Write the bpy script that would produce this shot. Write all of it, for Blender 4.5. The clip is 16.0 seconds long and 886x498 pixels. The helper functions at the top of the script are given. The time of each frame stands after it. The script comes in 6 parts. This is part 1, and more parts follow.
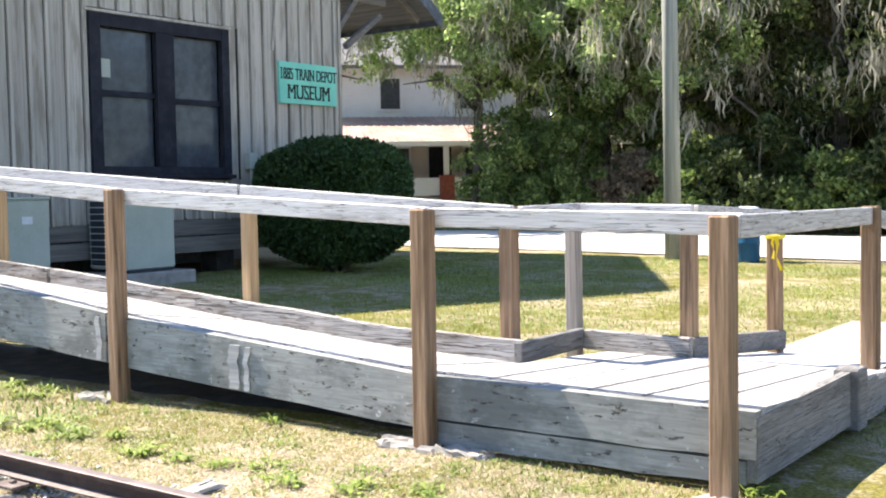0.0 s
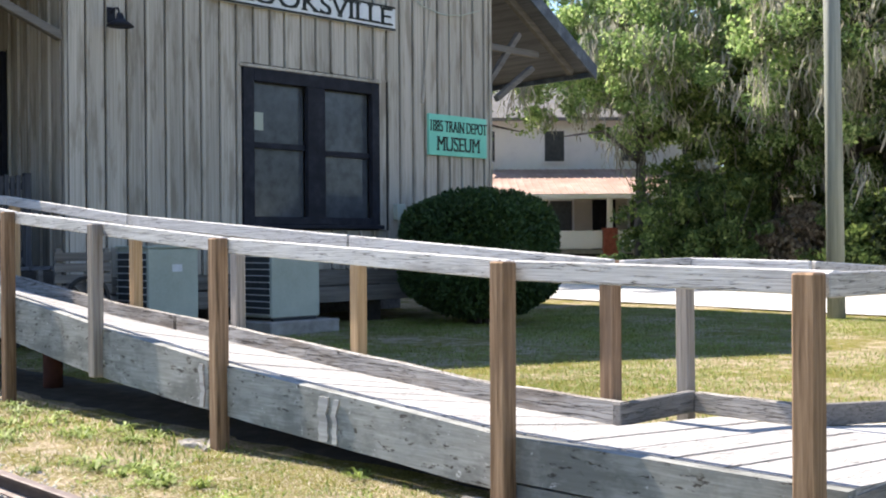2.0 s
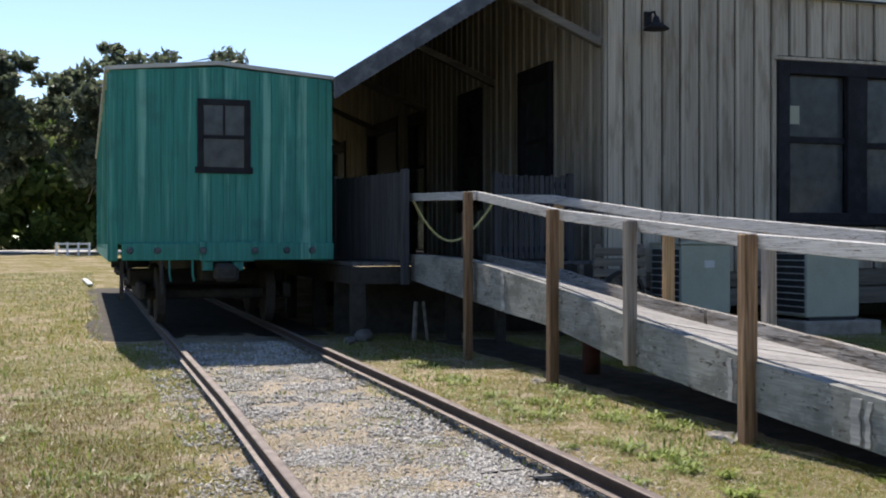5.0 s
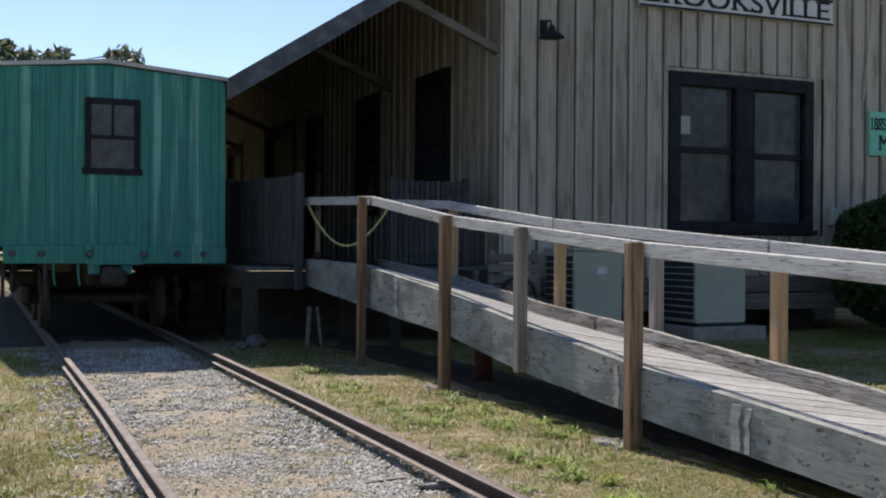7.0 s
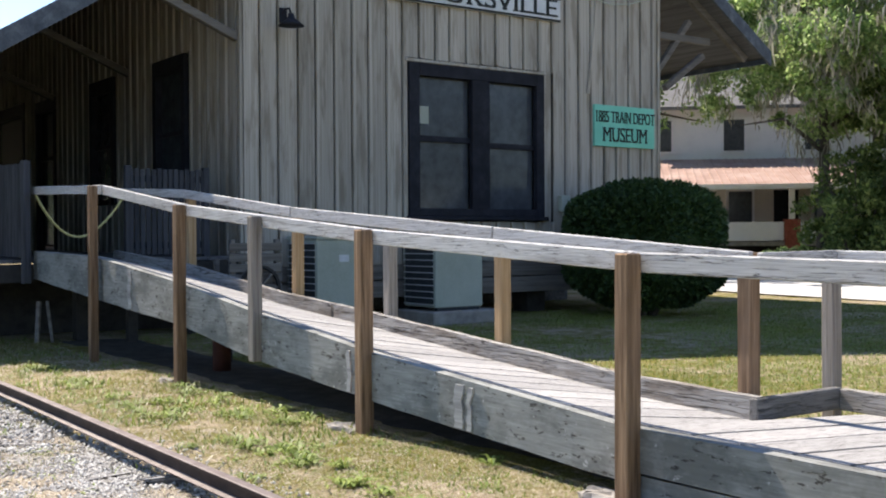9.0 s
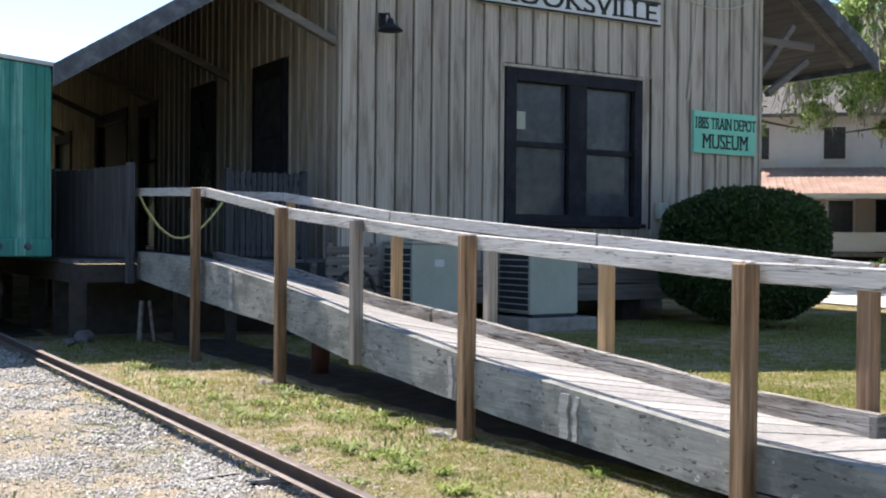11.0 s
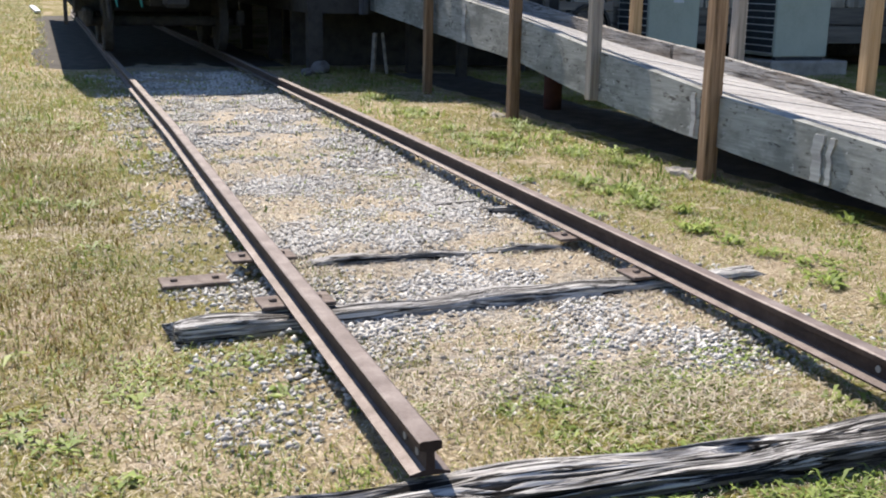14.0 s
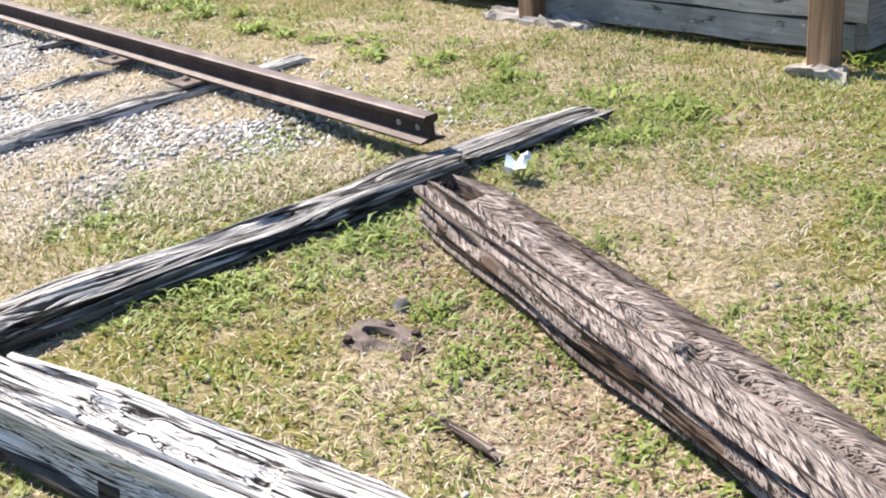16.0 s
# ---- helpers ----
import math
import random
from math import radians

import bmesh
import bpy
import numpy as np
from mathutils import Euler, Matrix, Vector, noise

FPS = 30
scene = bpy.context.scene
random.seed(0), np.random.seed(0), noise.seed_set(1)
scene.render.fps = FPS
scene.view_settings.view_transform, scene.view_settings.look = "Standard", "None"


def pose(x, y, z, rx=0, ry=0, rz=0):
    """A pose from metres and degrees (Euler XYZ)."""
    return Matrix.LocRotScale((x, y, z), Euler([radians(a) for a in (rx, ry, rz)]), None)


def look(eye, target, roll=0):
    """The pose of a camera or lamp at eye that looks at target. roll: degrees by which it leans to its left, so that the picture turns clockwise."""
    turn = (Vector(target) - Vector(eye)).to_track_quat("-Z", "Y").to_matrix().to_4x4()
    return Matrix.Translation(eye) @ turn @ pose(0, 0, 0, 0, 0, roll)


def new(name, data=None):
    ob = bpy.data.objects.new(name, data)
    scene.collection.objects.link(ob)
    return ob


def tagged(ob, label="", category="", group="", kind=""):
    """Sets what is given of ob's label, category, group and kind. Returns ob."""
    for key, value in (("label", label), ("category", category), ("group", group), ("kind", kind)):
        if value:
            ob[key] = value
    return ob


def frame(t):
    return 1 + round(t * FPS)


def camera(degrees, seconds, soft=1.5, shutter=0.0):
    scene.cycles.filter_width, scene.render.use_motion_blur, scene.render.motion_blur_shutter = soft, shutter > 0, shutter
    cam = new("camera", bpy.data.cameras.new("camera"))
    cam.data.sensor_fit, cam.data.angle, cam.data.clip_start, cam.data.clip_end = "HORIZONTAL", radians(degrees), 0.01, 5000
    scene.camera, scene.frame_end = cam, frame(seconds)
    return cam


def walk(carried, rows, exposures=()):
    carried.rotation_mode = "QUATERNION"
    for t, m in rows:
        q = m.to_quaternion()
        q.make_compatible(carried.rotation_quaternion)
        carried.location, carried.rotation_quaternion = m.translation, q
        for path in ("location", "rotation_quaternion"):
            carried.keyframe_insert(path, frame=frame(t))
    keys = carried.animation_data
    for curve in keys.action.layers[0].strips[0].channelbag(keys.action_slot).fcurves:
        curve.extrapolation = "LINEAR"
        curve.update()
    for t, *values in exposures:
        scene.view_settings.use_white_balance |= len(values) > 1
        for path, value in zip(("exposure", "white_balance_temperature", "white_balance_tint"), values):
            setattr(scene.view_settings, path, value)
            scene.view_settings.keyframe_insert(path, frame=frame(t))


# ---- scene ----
cam = camera(43.6, 16.0, 2.0)
PATH = [
    (0, (-0.932, 0.115, 1.317), (-2.109, 1.728, 1.208), -1.0),
    (0.5, (-0.782, 0.215, 1.328), (-1.989, 1.808, 1.249), -0.7),
    (1, (-0.704, 0.306, 1.314), (-1.951, 1.868, 1.254), -0.6),
    (1.5, (-0.701, 0.453, 1.303), (-2.008, 1.967, 1.266), -0.4),
    (2, (-0.711, 0.576, 1.308), (-2.126, 1.99, 1.297), -0.4),
    (2.5, (-0.684, 0.595, 1.303), (-2.221, 1.874, 1.306), -0.5),
    (3, (-0.604, 0.558, 1.307), (-2.27, 1.663, 1.316), -0.4),
    (3.5, (-0.556, 0.523, 1.298), (-2.318, 1.47, 1.298), -0.3),
    (4, (-0.531, 0.501, 1.294), (-2.361, 1.308, 1.287), -0.1),
    (4.5, (-0.504, 0.5, 1.291), (-2.384, 1.182, 1.284), -0.1),
    (4.7, (-0.523, 0.505, 1.299), (-2.415, 1.154, 1.288), -0.1),
    (5.75, (-0.575, 0.53, 1.297), (-2.492, 1.108, 1.291), 0.1),
    (6.8, (-0.635, 0.575, 1.3), (-2.505, 1.285, 1.297), 0.3),
    (7, (-0.589, 0.614, 1.309), (-2.431, 1.394, 1.305), 0.4),
    (7.5, (-0.473, 0.656, 1.319), (-2.246, 1.581, 1.303), 0.0),
    (8, (-0.418, 0.666, 1.312), (-2.13, 1.7, 1.296), -0.2),
    (8.5, (-0.408, 0.692, 1.297), (-2.065, 1.812, 1.277), -0.5),
    (8.7, (-0.422, 0.707, 1.303), (-2.063, 1.85, 1.278), -0.5),
    (9.75, (-0.52, 0.7, 1.312), (-2.128, 1.89, 1.292), 0.1),
    (10.8, (-0.605, 0.673, 1.316), (-2.284, 1.759, 1.297), 0.5),
    (11, (-0.575, 0.654, 1.309), (-2.287, 1.689, 1.294), 0.5),
    (11.5, (-0.508, 0.596, 1.306), (-2.288, 1.508, 1.29), 0.7),
    (12, (-0.486, 0.55, 1.294), (-2.333, 1.316, 1.248), 1.1),
    (12.5, (-0.508, 0.538, 1.289), (-2.396, 1.189, 1.175), 1.4),
    (13, (-0.605, 0.561, 1.272), (-2.504, 1.146, 1.045), 1.8),
    (13.5, (-0.709, 0.587, 1.238), (-2.584, 1.18, 0.875), 1.8),
    (14, (-0.754, 0.632, 1.218), (-2.581, 1.293, 0.741), 1.1),
    (14.5, (-0.731, 0.692, 1.19), (-2.485, 1.46, 0.614), 0.0),
    (15, (-0.649, 0.758, 1.169), (-2.324, 1.633, 0.514), -1.5),
    (15.5, (-0.558, 0.817, 1.143), (-2.133, 1.813, 0.417), -3.4),
    (16, (-0.457, 0.854, 1.155), (-1.896, 1.991, 0.356), -5.5),
]

# exposure follows the clip's camera
EXPO = [(t, s, 6850, 14) for t, s in [(0, 1.88), (0.5, 1.66), (1.0, 1.52), (1.5, 1.52), (2, 1.5), (2.5, 1.42), (3.0, 1.12), (3.5, 0.8), (4.5, 0.6), (7, 0.36), (7.5, 0.56), (8, 0.83), (8.5, 1.0), (11, 1.12), (11.5, 1.1), (12, 0.78), (12.5, 0.64), (13, 0.62), (13.5, 0.6), (14, 0.9), (14.5, 1.12), (15, 1.22), (16, 1.26)]]
walk(cam, [(t, look(eye, target, roll)) for t, eye, target, roll in PATH], EXPO)

# ---- world and sun ----
SUN = Vector((-0.85, -0.08, 1.0)).normalized()
world = bpy.data.worlds.new("world")
scene.world = world
world.use_nodes = True
wn = world.node_tree
sky = wn.nodes.new("ShaderNodeTexSky")
sky.sky_type = "NISHITA"
sky.sun_disc = False
sky.sun_elevation = math.asin(SUN.z)
sky.sun_rotation = math.atan2(SUN.x, SUN.y)
sky.air_density, sky.dust_density, sky.ozone_density = 1.0, 0.0, 2.0
sky.altitude = 2600
wn.links.new(sky.outputs[0], wn.nodes["Background"].inputs[0])
wn.nodes["Background"].inputs[1].default_value = 0.14
sun_data = bpy.data.lights.new("sun", "SUN")
sun_data.energy, sun_data.angle, sun_data.color = 5.0, radians(0.6), (1.0, 0.95, 0.87)
sun = new("sun", sun_data)
sun.matrix_world = look(SUN * 60, (0, 0, 0))


# ---- materials ----
def nodes_of(name):
    m = bpy.data.materials.new(name)
    m.use_nodes = True
    nt = m.node_tree
    return m, nt, nt.nodes["Principled BSDF"]


def node(nt, kind, **kw):
    n = nt.nodes.new(kind)
    for k, v in kw.items():
        n.inputs[k].default_value = v
    return n


def coords(nt, scale=(1, 1, 1), rot=(0, 0, 0)):
    tc = nt.nodes.new("ShaderNodeTexCoord")
    mp = nt.nodes.new("ShaderNodeMapping")
    mp.inputs["Scale"].default_value = scale
    mp.inputs["Rotation"].default_value = rot
    nt.links.new(tc.outputs["Object"], mp.inputs["Vector"])
    return mp.outputs[0]


def noise_tex(nt, vec, scale, detail=6, rough=0.6, dist=0.0):
    n = node(nt, "ShaderNodeTexNoise", Scale=scale, Detail=detail, Roughness=rough, Distortion=dist)
    nt.links.new(vec, n.inputs["Vector"])
    return n.outputs[0]


def ramp(nt, fac, stops):
    r = nt.nodes.new("ShaderNodeValToRGB")
    els = r.color_ramp.elements
    while len(els) < len(stops):
        els.new(0.5)
    for e, (p, c) in zip(els, stops):
        e.position = p
        e.color = (*c, 1) if len(c) == 3 else c
    nt.links.new(fac, r.inputs[0])
    return r.outputs[0]


def mix(nt, fac, a, b, blend="MIX"):
    m = nt.nodes.new("ShaderNodeMix")
    m.data_type, m.blend_type = "RGBA", blend
    for sock, v in ((m.inputs[0], fac), (m.inputs[6], a), (m.inputs[7], b)):
        if isinstance(v, bpy.types.NodeSocket):
            nt.links.new(v, sock)
        elif isinstance(v, tuple):
            sock.default_value = (*v, 1)
        else:
            sock.default_value = v
    return m.outputs[2]


def bump(nt, bsdf, height, strength, dist=0.01):
    b = node(nt, "ShaderNodeBump", Strength=strength, Distance=dist)
    nt.links.new(height, b.inputs["Height"])
    nt.links.new(b.outputs[0], bsdf.inputs["Normal"])


def shade_random(nt, col, lo, hi):
    oi = nt.nodes.new("ShaderNodeObjectInfo")
    v = ramp(nt, oi.outputs["Random"], [(0, (lo,) * 3), (1, (hi,) * 3)])
    return mix(nt, 1.0, col, v, "MULTIPLY")


def wood(name, dark, mid, light, axis, across=22, along=0.9, rough=0.85, strength=0.5, stain=None, stain_at=0.62, vary=(0.85, 1.12), crack=0.0, crack_scale=0.0, wave=0.3):
    """Weathered wood: grain along the axis, stains of its own shape, small cracks."""
    stain = stain or tuple(0.6 * c for c in mid)
    m, nt, bs = nodes_of(name)
    sc = [across] * 3
    sc["xyz".index(axis)] = along
    v = coords(nt, tuple(sc))
    grain = noise_tex(nt, v, 1.0, 8, 0.65, wave)
    col = ramp(nt, grain, [(0.28, dark), (0.5, mid), (0.72, light)])
    sb = [6.0] * 3
    sb["xyz".index(axis)] = 0.9
    big = noise_tex(nt, coords(nt, tuple(sb)), 1.0, 5, 0.65)
    col = mix(nt, ramp(nt, big, [(stain_at - 0.06, (0, 0, 0)), (stain_at + 0.06, (1, 1, 1))]), col, mix(nt, 0.75, col, stain))
    if crack:
        sc2 = [crack_scale or across * 1.6] * 3
        sc2["xyz".index(axis)] = 2.6
        cr = noise_tex(nt, coords(nt, tuple(sc2)), 1.0, 6, 0.6, 0.2)
        cm = ramp(nt, cr, [(0.355 + crack * 0.03, (1, 1, 1)), (0.40 + crack * 0.03, (0, 0, 0))])
        col = mix(nt, mix(nt, 1.0, cm, (crack,) * 3, "MULTIPLY"), col, tuple(0.25 * c for c in dark))
    col = shade_random(nt, col, *vary)
    nt.links.new(col, bs.inputs["Base Color"])
    bs.inputs["Roughness"].default_value = rough
    bs.inputs["Specular IOR Level"].default_value = 0.25
    bump(nt, bs, grain, strength, 0.012)
    return m


def painted(name, base, dark, light, scale=3.0, rough=0.6, strength=0.15, metal=0.0, spec=0.2):
    m, nt, bs = nodes_of(name)
    a = noise_tex(nt, coords(nt), scale, 7, 0.65)
    b = noise_tex(nt, coords(nt), scale * 14, 4, 0.6)
    col = ramp(nt, a, [(0.3, dark), (0.5, base), (0.72, light)])
    col = mix(nt, 0.25, col, ramp(nt, b, [(0.3, dark), (0.7, light)]))
    nt.links.new(col, bs.inputs["Base Color"])
    bs.inputs["Roughness"].default_value = rough
    bs.inputs["Metallic"].default_value = metal
    bs.inputs["Specular IOR Level"].default_value = spec
    bump(nt, bs, b, strength, 0.004)
    return m


def leafy(name, stops, trans=0.35, rough=0.55):
    m, nt, bs = nodes_of(name)
    geo = nt.nodes.new("ShaderNodeNewGeometry")
    col = ramp(nt, geo.outputs["Random Per Island"], stops)
    big = noise_tex(nt, coords(nt), 0.5, 3, 0.6)
    col = mix(nt, 1.0, col, ramp(nt, big, [(0.3, (0.7, 0.72, 0.7)), (0.7, (1.15, 1.12, 1.0))]), "MULTIPLY")
    nt.links.new(col, bs.inputs["Base Color"])
    bs.inputs["Roughness"].default_value = rough
    bs.inputs["Specular IOR Level"].default_value = 0.3
    tr = nt.nodes.new("ShaderNodeBsdfTranslucent")
    nt.links.new(col, tr.inputs[0])
    ms = nt.nodes.new("ShaderNodeMixShader")
    ms.inputs[0].default_value = trans
    out = nt.nodes["Material Output"]
    nt.links.new(bs.outputs[0], ms.inputs[1])
    nt.links.new(tr.outputs[0], ms.inputs[2])
    nt.links.new(ms.outputs[0], out.inputs[0])
    return m


M_POST = wood("post_timber", (0.06, 0.036, 0.019), (0.225, 0.141, 0.083), (0.385, 0.262, 0.165), "z", 36, 1.5, 0.85, 0.6, (0.2, 0.13, 0.085), 0.6, (0.8, 1.25))
M_POST_GREY = wood("grey_post_timber", (0.13, 0.11, 0.09), (0.28, 0.25, 0.22), (0.40, 0.37, 0.33), "z", 55, 1.4, 0.85, 0.5, (0.2, 0.18, 0.15))
M_POST_PALE = wood("pale_post_timber", (0.22, 0.135, 0.07), (0.39, 0.26, 0.14), (0.50, 0.355, 0.21), "z", 50, 1.2, 0.8, 0.3, (0.36, 0.22, 0.1), 0.66, (0.9, 1.1))
M_PALEPATCH = wood("bare_patch_timber", (0.17, 0.17, 0.165), (0.33, 0.33, 0.32), (0.46, 0.46, 0.445), "x", 20, 1.0, 0.9, 0.4)


def checked(name, pale, mid, dark, across=26, along=1.1, width=0.022, fine_width=0.03, tint=(0.3, 0.24, 0.19), tint_at=0.6, vary=(0.9, 1.08), axis="x", rough_bump=0.9):
    """Bleached timber split by thin black drying checks along the grain."""
    m, nt, bs = nodes_of(name)

    def sc(al, ac):
        v = [ac] * 3
        v["xyz".index(axis)] = al
        return coords(nt, tuple(v))

    g = noise_tex(nt, sc(3.5, 170), 1.0, 6, 0.6)
    col = ramp(nt, g, [(0.33, mid), (0.55, pale), (0.75, tuple(min(0.8, 1.12 * c) for c in pale))])
    big = noise_tex(nt, sc(1.8, 9), 1.0, 5, 0.65)
    col = mix(nt, ramp(nt, big, [(tint_at - 0.05, (0, 0, 0)), (tint_at + 0.07, (0.85, 0.85, 0.85))]), col, tint)
    masks = []
    for ac, al, wd, dt, off in ((across, along, width, 2.5, 0.0), (across * 2.3, along * 2.2, fine_width, 3.0, 40.0)):
        mp = sc(al, ac)
        mp.node.inputs["Location"].default_value = (off, off, off)
        n = noise_tex(nt, mp, 1.0, dt, 0.55, 0.35)
        c = ramp(nt, n, [(0.47 - 1.6 * wd, (0, 0, 0)), (0.47 - wd, (1, 1, 1)), (0.47 + wd, (1, 1, 1)), (0.47 + 1.6 * wd, (0, 0, 0))])
        there = noise_tex(nt, sc(al * 1.3, ac * 0.5), 1.0, 3, 0.6)
        masks.append(mix(nt, 1.0, c, ramp(nt, there, [(0.42, (0, 0, 0)), (0.5, (1, 1, 1))]), "MULTIPLY"))
    both = mix(nt, 1.0, masks[0], mix(nt, 1.0, masks[1], (0.8, 0.8, 0.8), "MULTIPLY"), "LIGHTEN")
    col = mix(nt, both, col, dark)
    col = shade_random(nt, col, *vary)
    nt.links.new(col, bs.inputs["Base Color"])
    bs.inputs["Roughness"].default_value = 0.95
    bs.inputs["Specular IOR Level"].default_value = 0.15
    low = mix(nt, both, mix(nt, 0.25, (0.8, 0.8, 0.8), g), (0.0, 0.0, 0.0))
    bump(nt, bs, low, rough_bump, 0.012)
    return m


M_RAIL = checked("handrail_timber", (0.62, 0.61, 0.595), (0.40, 0.39, 0.375), (0.09, 0.085, 0.08), 34, 1.2, 0.005, 0.009, (0.34, 0.325, 0.31), 0.6, (0.88, 1.08), "x", 0.5)
M_RAILY = checked("handrail_timber_cross", (0.58, 0.56, 0.53), (0.36, 0.34, 0.32), (0.09, 0.085, 0.08), 34, 1.2, 0.005, 0.009, (0.34, 0.32, 0.29), 0.6, (0.9, 1.08), "y", 0.5)
M_DECK = checked("deck_timber", (0.44, 0.43, 0.415), (0.30, 0.29, 0.28), (0.08, 0.075, 0.07), 30, 1.0, 0.005, 0.008, (0.37, 0.355, 0.34), 0.6, (0.82, 1.1), "y", 0.5)
M_BEAMY = checked("cross_timber", (0.26, 0.25, 0.235), (0.16, 0.155, 0.145), (0.05, 0.046, 0.042), 40, 1.6, 0.005, 0.008, (0.17, 0.165, 0.155), 0.56, (0.85, 1.1), "y", 0.7)
M_KERB = checked("kerb_timber", (0.42, 0.40, 0.37), (0.20, 0.18, 0.16), (0.035, 0.03, 0.026), 26, 0.9, 0.007, 0.012, (0.22, 0.19, 0.16), 0.55, (0.85, 1.1), "x", 0.8)


def peeling_material():
    """Grey-green paint on old boards, scuffed off in flakes down to dark wood and pale undercoat."""
    m, nt, bs = nodes_of("stringer_paint")
    g = noise_tex(nt, coords(nt, (4, 60, 60)), 1.0, 6, 0.6)
    col = ramp(nt, g, [(0.3, (0.20, 0.205, 0.19)), (0.5, (0.275, 0.28, 0.26)), (0.75, (0.36, 0.365, 0.345))])
    cloud = noise_tex(nt, coords(nt, (1.6, 3, 3)), 1.0, 5, 0.7)
    col = mix(nt, ramp(nt, cloud, [(0.46, (0, 0, 0)), (0.6, (0.8, 0.8, 0.8))]), col, (0.13, 0.135, 0.125))
    flake = noise_tex(nt, coords(nt, (9, 26, 26)), 1.0, 7, 0.7)
    bare = ramp(nt, flake, [(0.60, (0, 0, 0)), (0.625, (0.9, 0.9, 0.9))])
    col = mix(nt, bare, col, (0.055, 0.05, 0.045))
    chip = noise_tex(nt, coords(nt, (14, 18, 18)), 1.3, 6, 0.7)
    col = mix(nt, ramp(nt, chip, [(0.64, (0, 0, 0)), (0.665, (0.85, 0.85, 0.85))]), col, (0.50, 0.50, 0.485))
    col = shade_random(nt, col, 0.88, 1.1)
    nt.links.new(col, bs.inputs["Base Color"])
    bs.inputs["Roughness"].default_value = 0.85
    bs.inputs["Specular IOR Level"].default_value = 0.2
    bump(nt, bs, mix(nt, bare, mix(nt, 0.2, (0.8, 0.8, 0.8), g), (0.2, 0.2, 0.2)), 0.6, 0.008)
    return m


M_STRINGER = peeling_material()
M_TIE = checked("old_tie_timber", (0.46, 0.45, 0.43), (0.2, 0.19, 0.18), (0.012, 0.011, 0.010), 30, 0.9, 0.028, 0.035, (0.13, 0.12, 0.11), 0.52)
# near-black wood tone that paints in the shade on timber flanks
M_TIMBER_SHADE = checked("shaded_timber_side", (0.15, 0.14, 0.13), (0.06, 0.055, 0.05), (0.008, 0.007, 0.006), 30, 1.0, 0.02, 0.03, (0.05, 0.043, 0.036), 0.5, (0.95, 1.05))
M_LOGW = checked("bleached_log_timber", (0.64, 0.63, 0.61), (0.36, 0.345, 0.32), (0.014, 0.012, 0.011), 46, 0.9, 0.016, 0.018, (0.42, 0.37, 0.31), 0.60, (0.97, 1.03))
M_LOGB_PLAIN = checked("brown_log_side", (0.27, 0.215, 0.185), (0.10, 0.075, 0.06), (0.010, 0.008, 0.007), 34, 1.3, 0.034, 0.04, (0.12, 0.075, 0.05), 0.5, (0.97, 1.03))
M_SIDING = wood("siding_timber", (0.29, 0.262, 0.215), (0.435, 0.398, 0.332), (0.53, 0.49, 0.415), "z", 34, 0.4, 0.85, 0.25, (0.25, 0.215, 0.165), 0.56, (0.82, 1.14))
# near-black core: paints the shadow lines beside the battens into the board gaps
M_GAP = wood("dark_board_gap", (0.015, 0.014, 0.012), (0.028, 0.026, 0.023), (0.045, 0.042, 0.037), "z", 30, 0.5, 0.95, 0.2)
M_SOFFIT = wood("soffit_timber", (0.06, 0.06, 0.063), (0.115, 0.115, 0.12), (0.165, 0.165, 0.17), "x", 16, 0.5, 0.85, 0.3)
M_BRACE = wood("brace_timber", (0.08, 0.072, 0.062), (0.145, 0.132, 0.115), (0.2, 0.185, 0.16), "y", 18, 1.0, 0.8, 0.2)
M_SKIRT = wood("skirting_timber", (0.10, 0.09, 0.08), (0.2, 0.18, 0.155), (0.27, 0.25, 0.22), "y", 18, 0.6, 0.85, 0.3)
M_FENCE = wood("black_fence_timber", (0.032, 0.033, 0.037), (0.06, 0.062, 0.068), (0.10, 0.102, 0.11), "z", 24, 1.0, 0.9, 0.2)
M_TRIM = painted("navy_trim_paint", (0.021, 0.022, 0.028), (0.012, 0.013, 0.016), (0.04, 0.043, 0.054), 4, 0.7, 0.15, 0.0, 0.12)
M_FASCIA = painted("fascia_paint", (0.075, 0.09, 0.11), (0.04, 0.048, 0.06), (0.19, 0.215, 0.24), 5, 0.6)
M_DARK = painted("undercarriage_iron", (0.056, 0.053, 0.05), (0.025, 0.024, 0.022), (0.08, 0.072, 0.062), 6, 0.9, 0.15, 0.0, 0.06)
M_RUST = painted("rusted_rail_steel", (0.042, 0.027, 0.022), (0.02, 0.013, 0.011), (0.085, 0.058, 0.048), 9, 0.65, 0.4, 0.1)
M_PLATE = painted("weathered_cast_iron", (0.13, 0.098, 0.083), (0.05, 0.034, 0.027), (0.25, 0.21, 0.185), 22, 0.75, 0.5)
M_RAILHEAD = painted("pale_rail_top", (0.155, 0.125, 0.113), (0.085, 0.065, 0.057), (0.26, 0.225, 0.207), 9, 0.6, 0.3, 0.15)
M_ACBOX = painted("cooler_paint", (0.40, 0.43, 0.355), (0.33, 0.36, 0.29), (0.46, 0.49, 0.41), 2, 0.5)
M_ACDARK = painted("cooler_fins", (0.035, 0.04, 0.045), (0.02, 0.022, 0.025), (0.06, 0.065, 0.07), 8, 0.5)
M_CONC = painted("concrete", (0.29, 0.27, 0.24), (0.18, 0.165, 0.145), (0.4, 0.38, 0.345), 5, 0.9, 0.5)
M_ROAD = painted("pale_road", (0.52, 0.51, 0.49), (0.44, 0.43, 0.41), (0.6, 0.59, 0.57), 1.2, 0.9, 0.3)
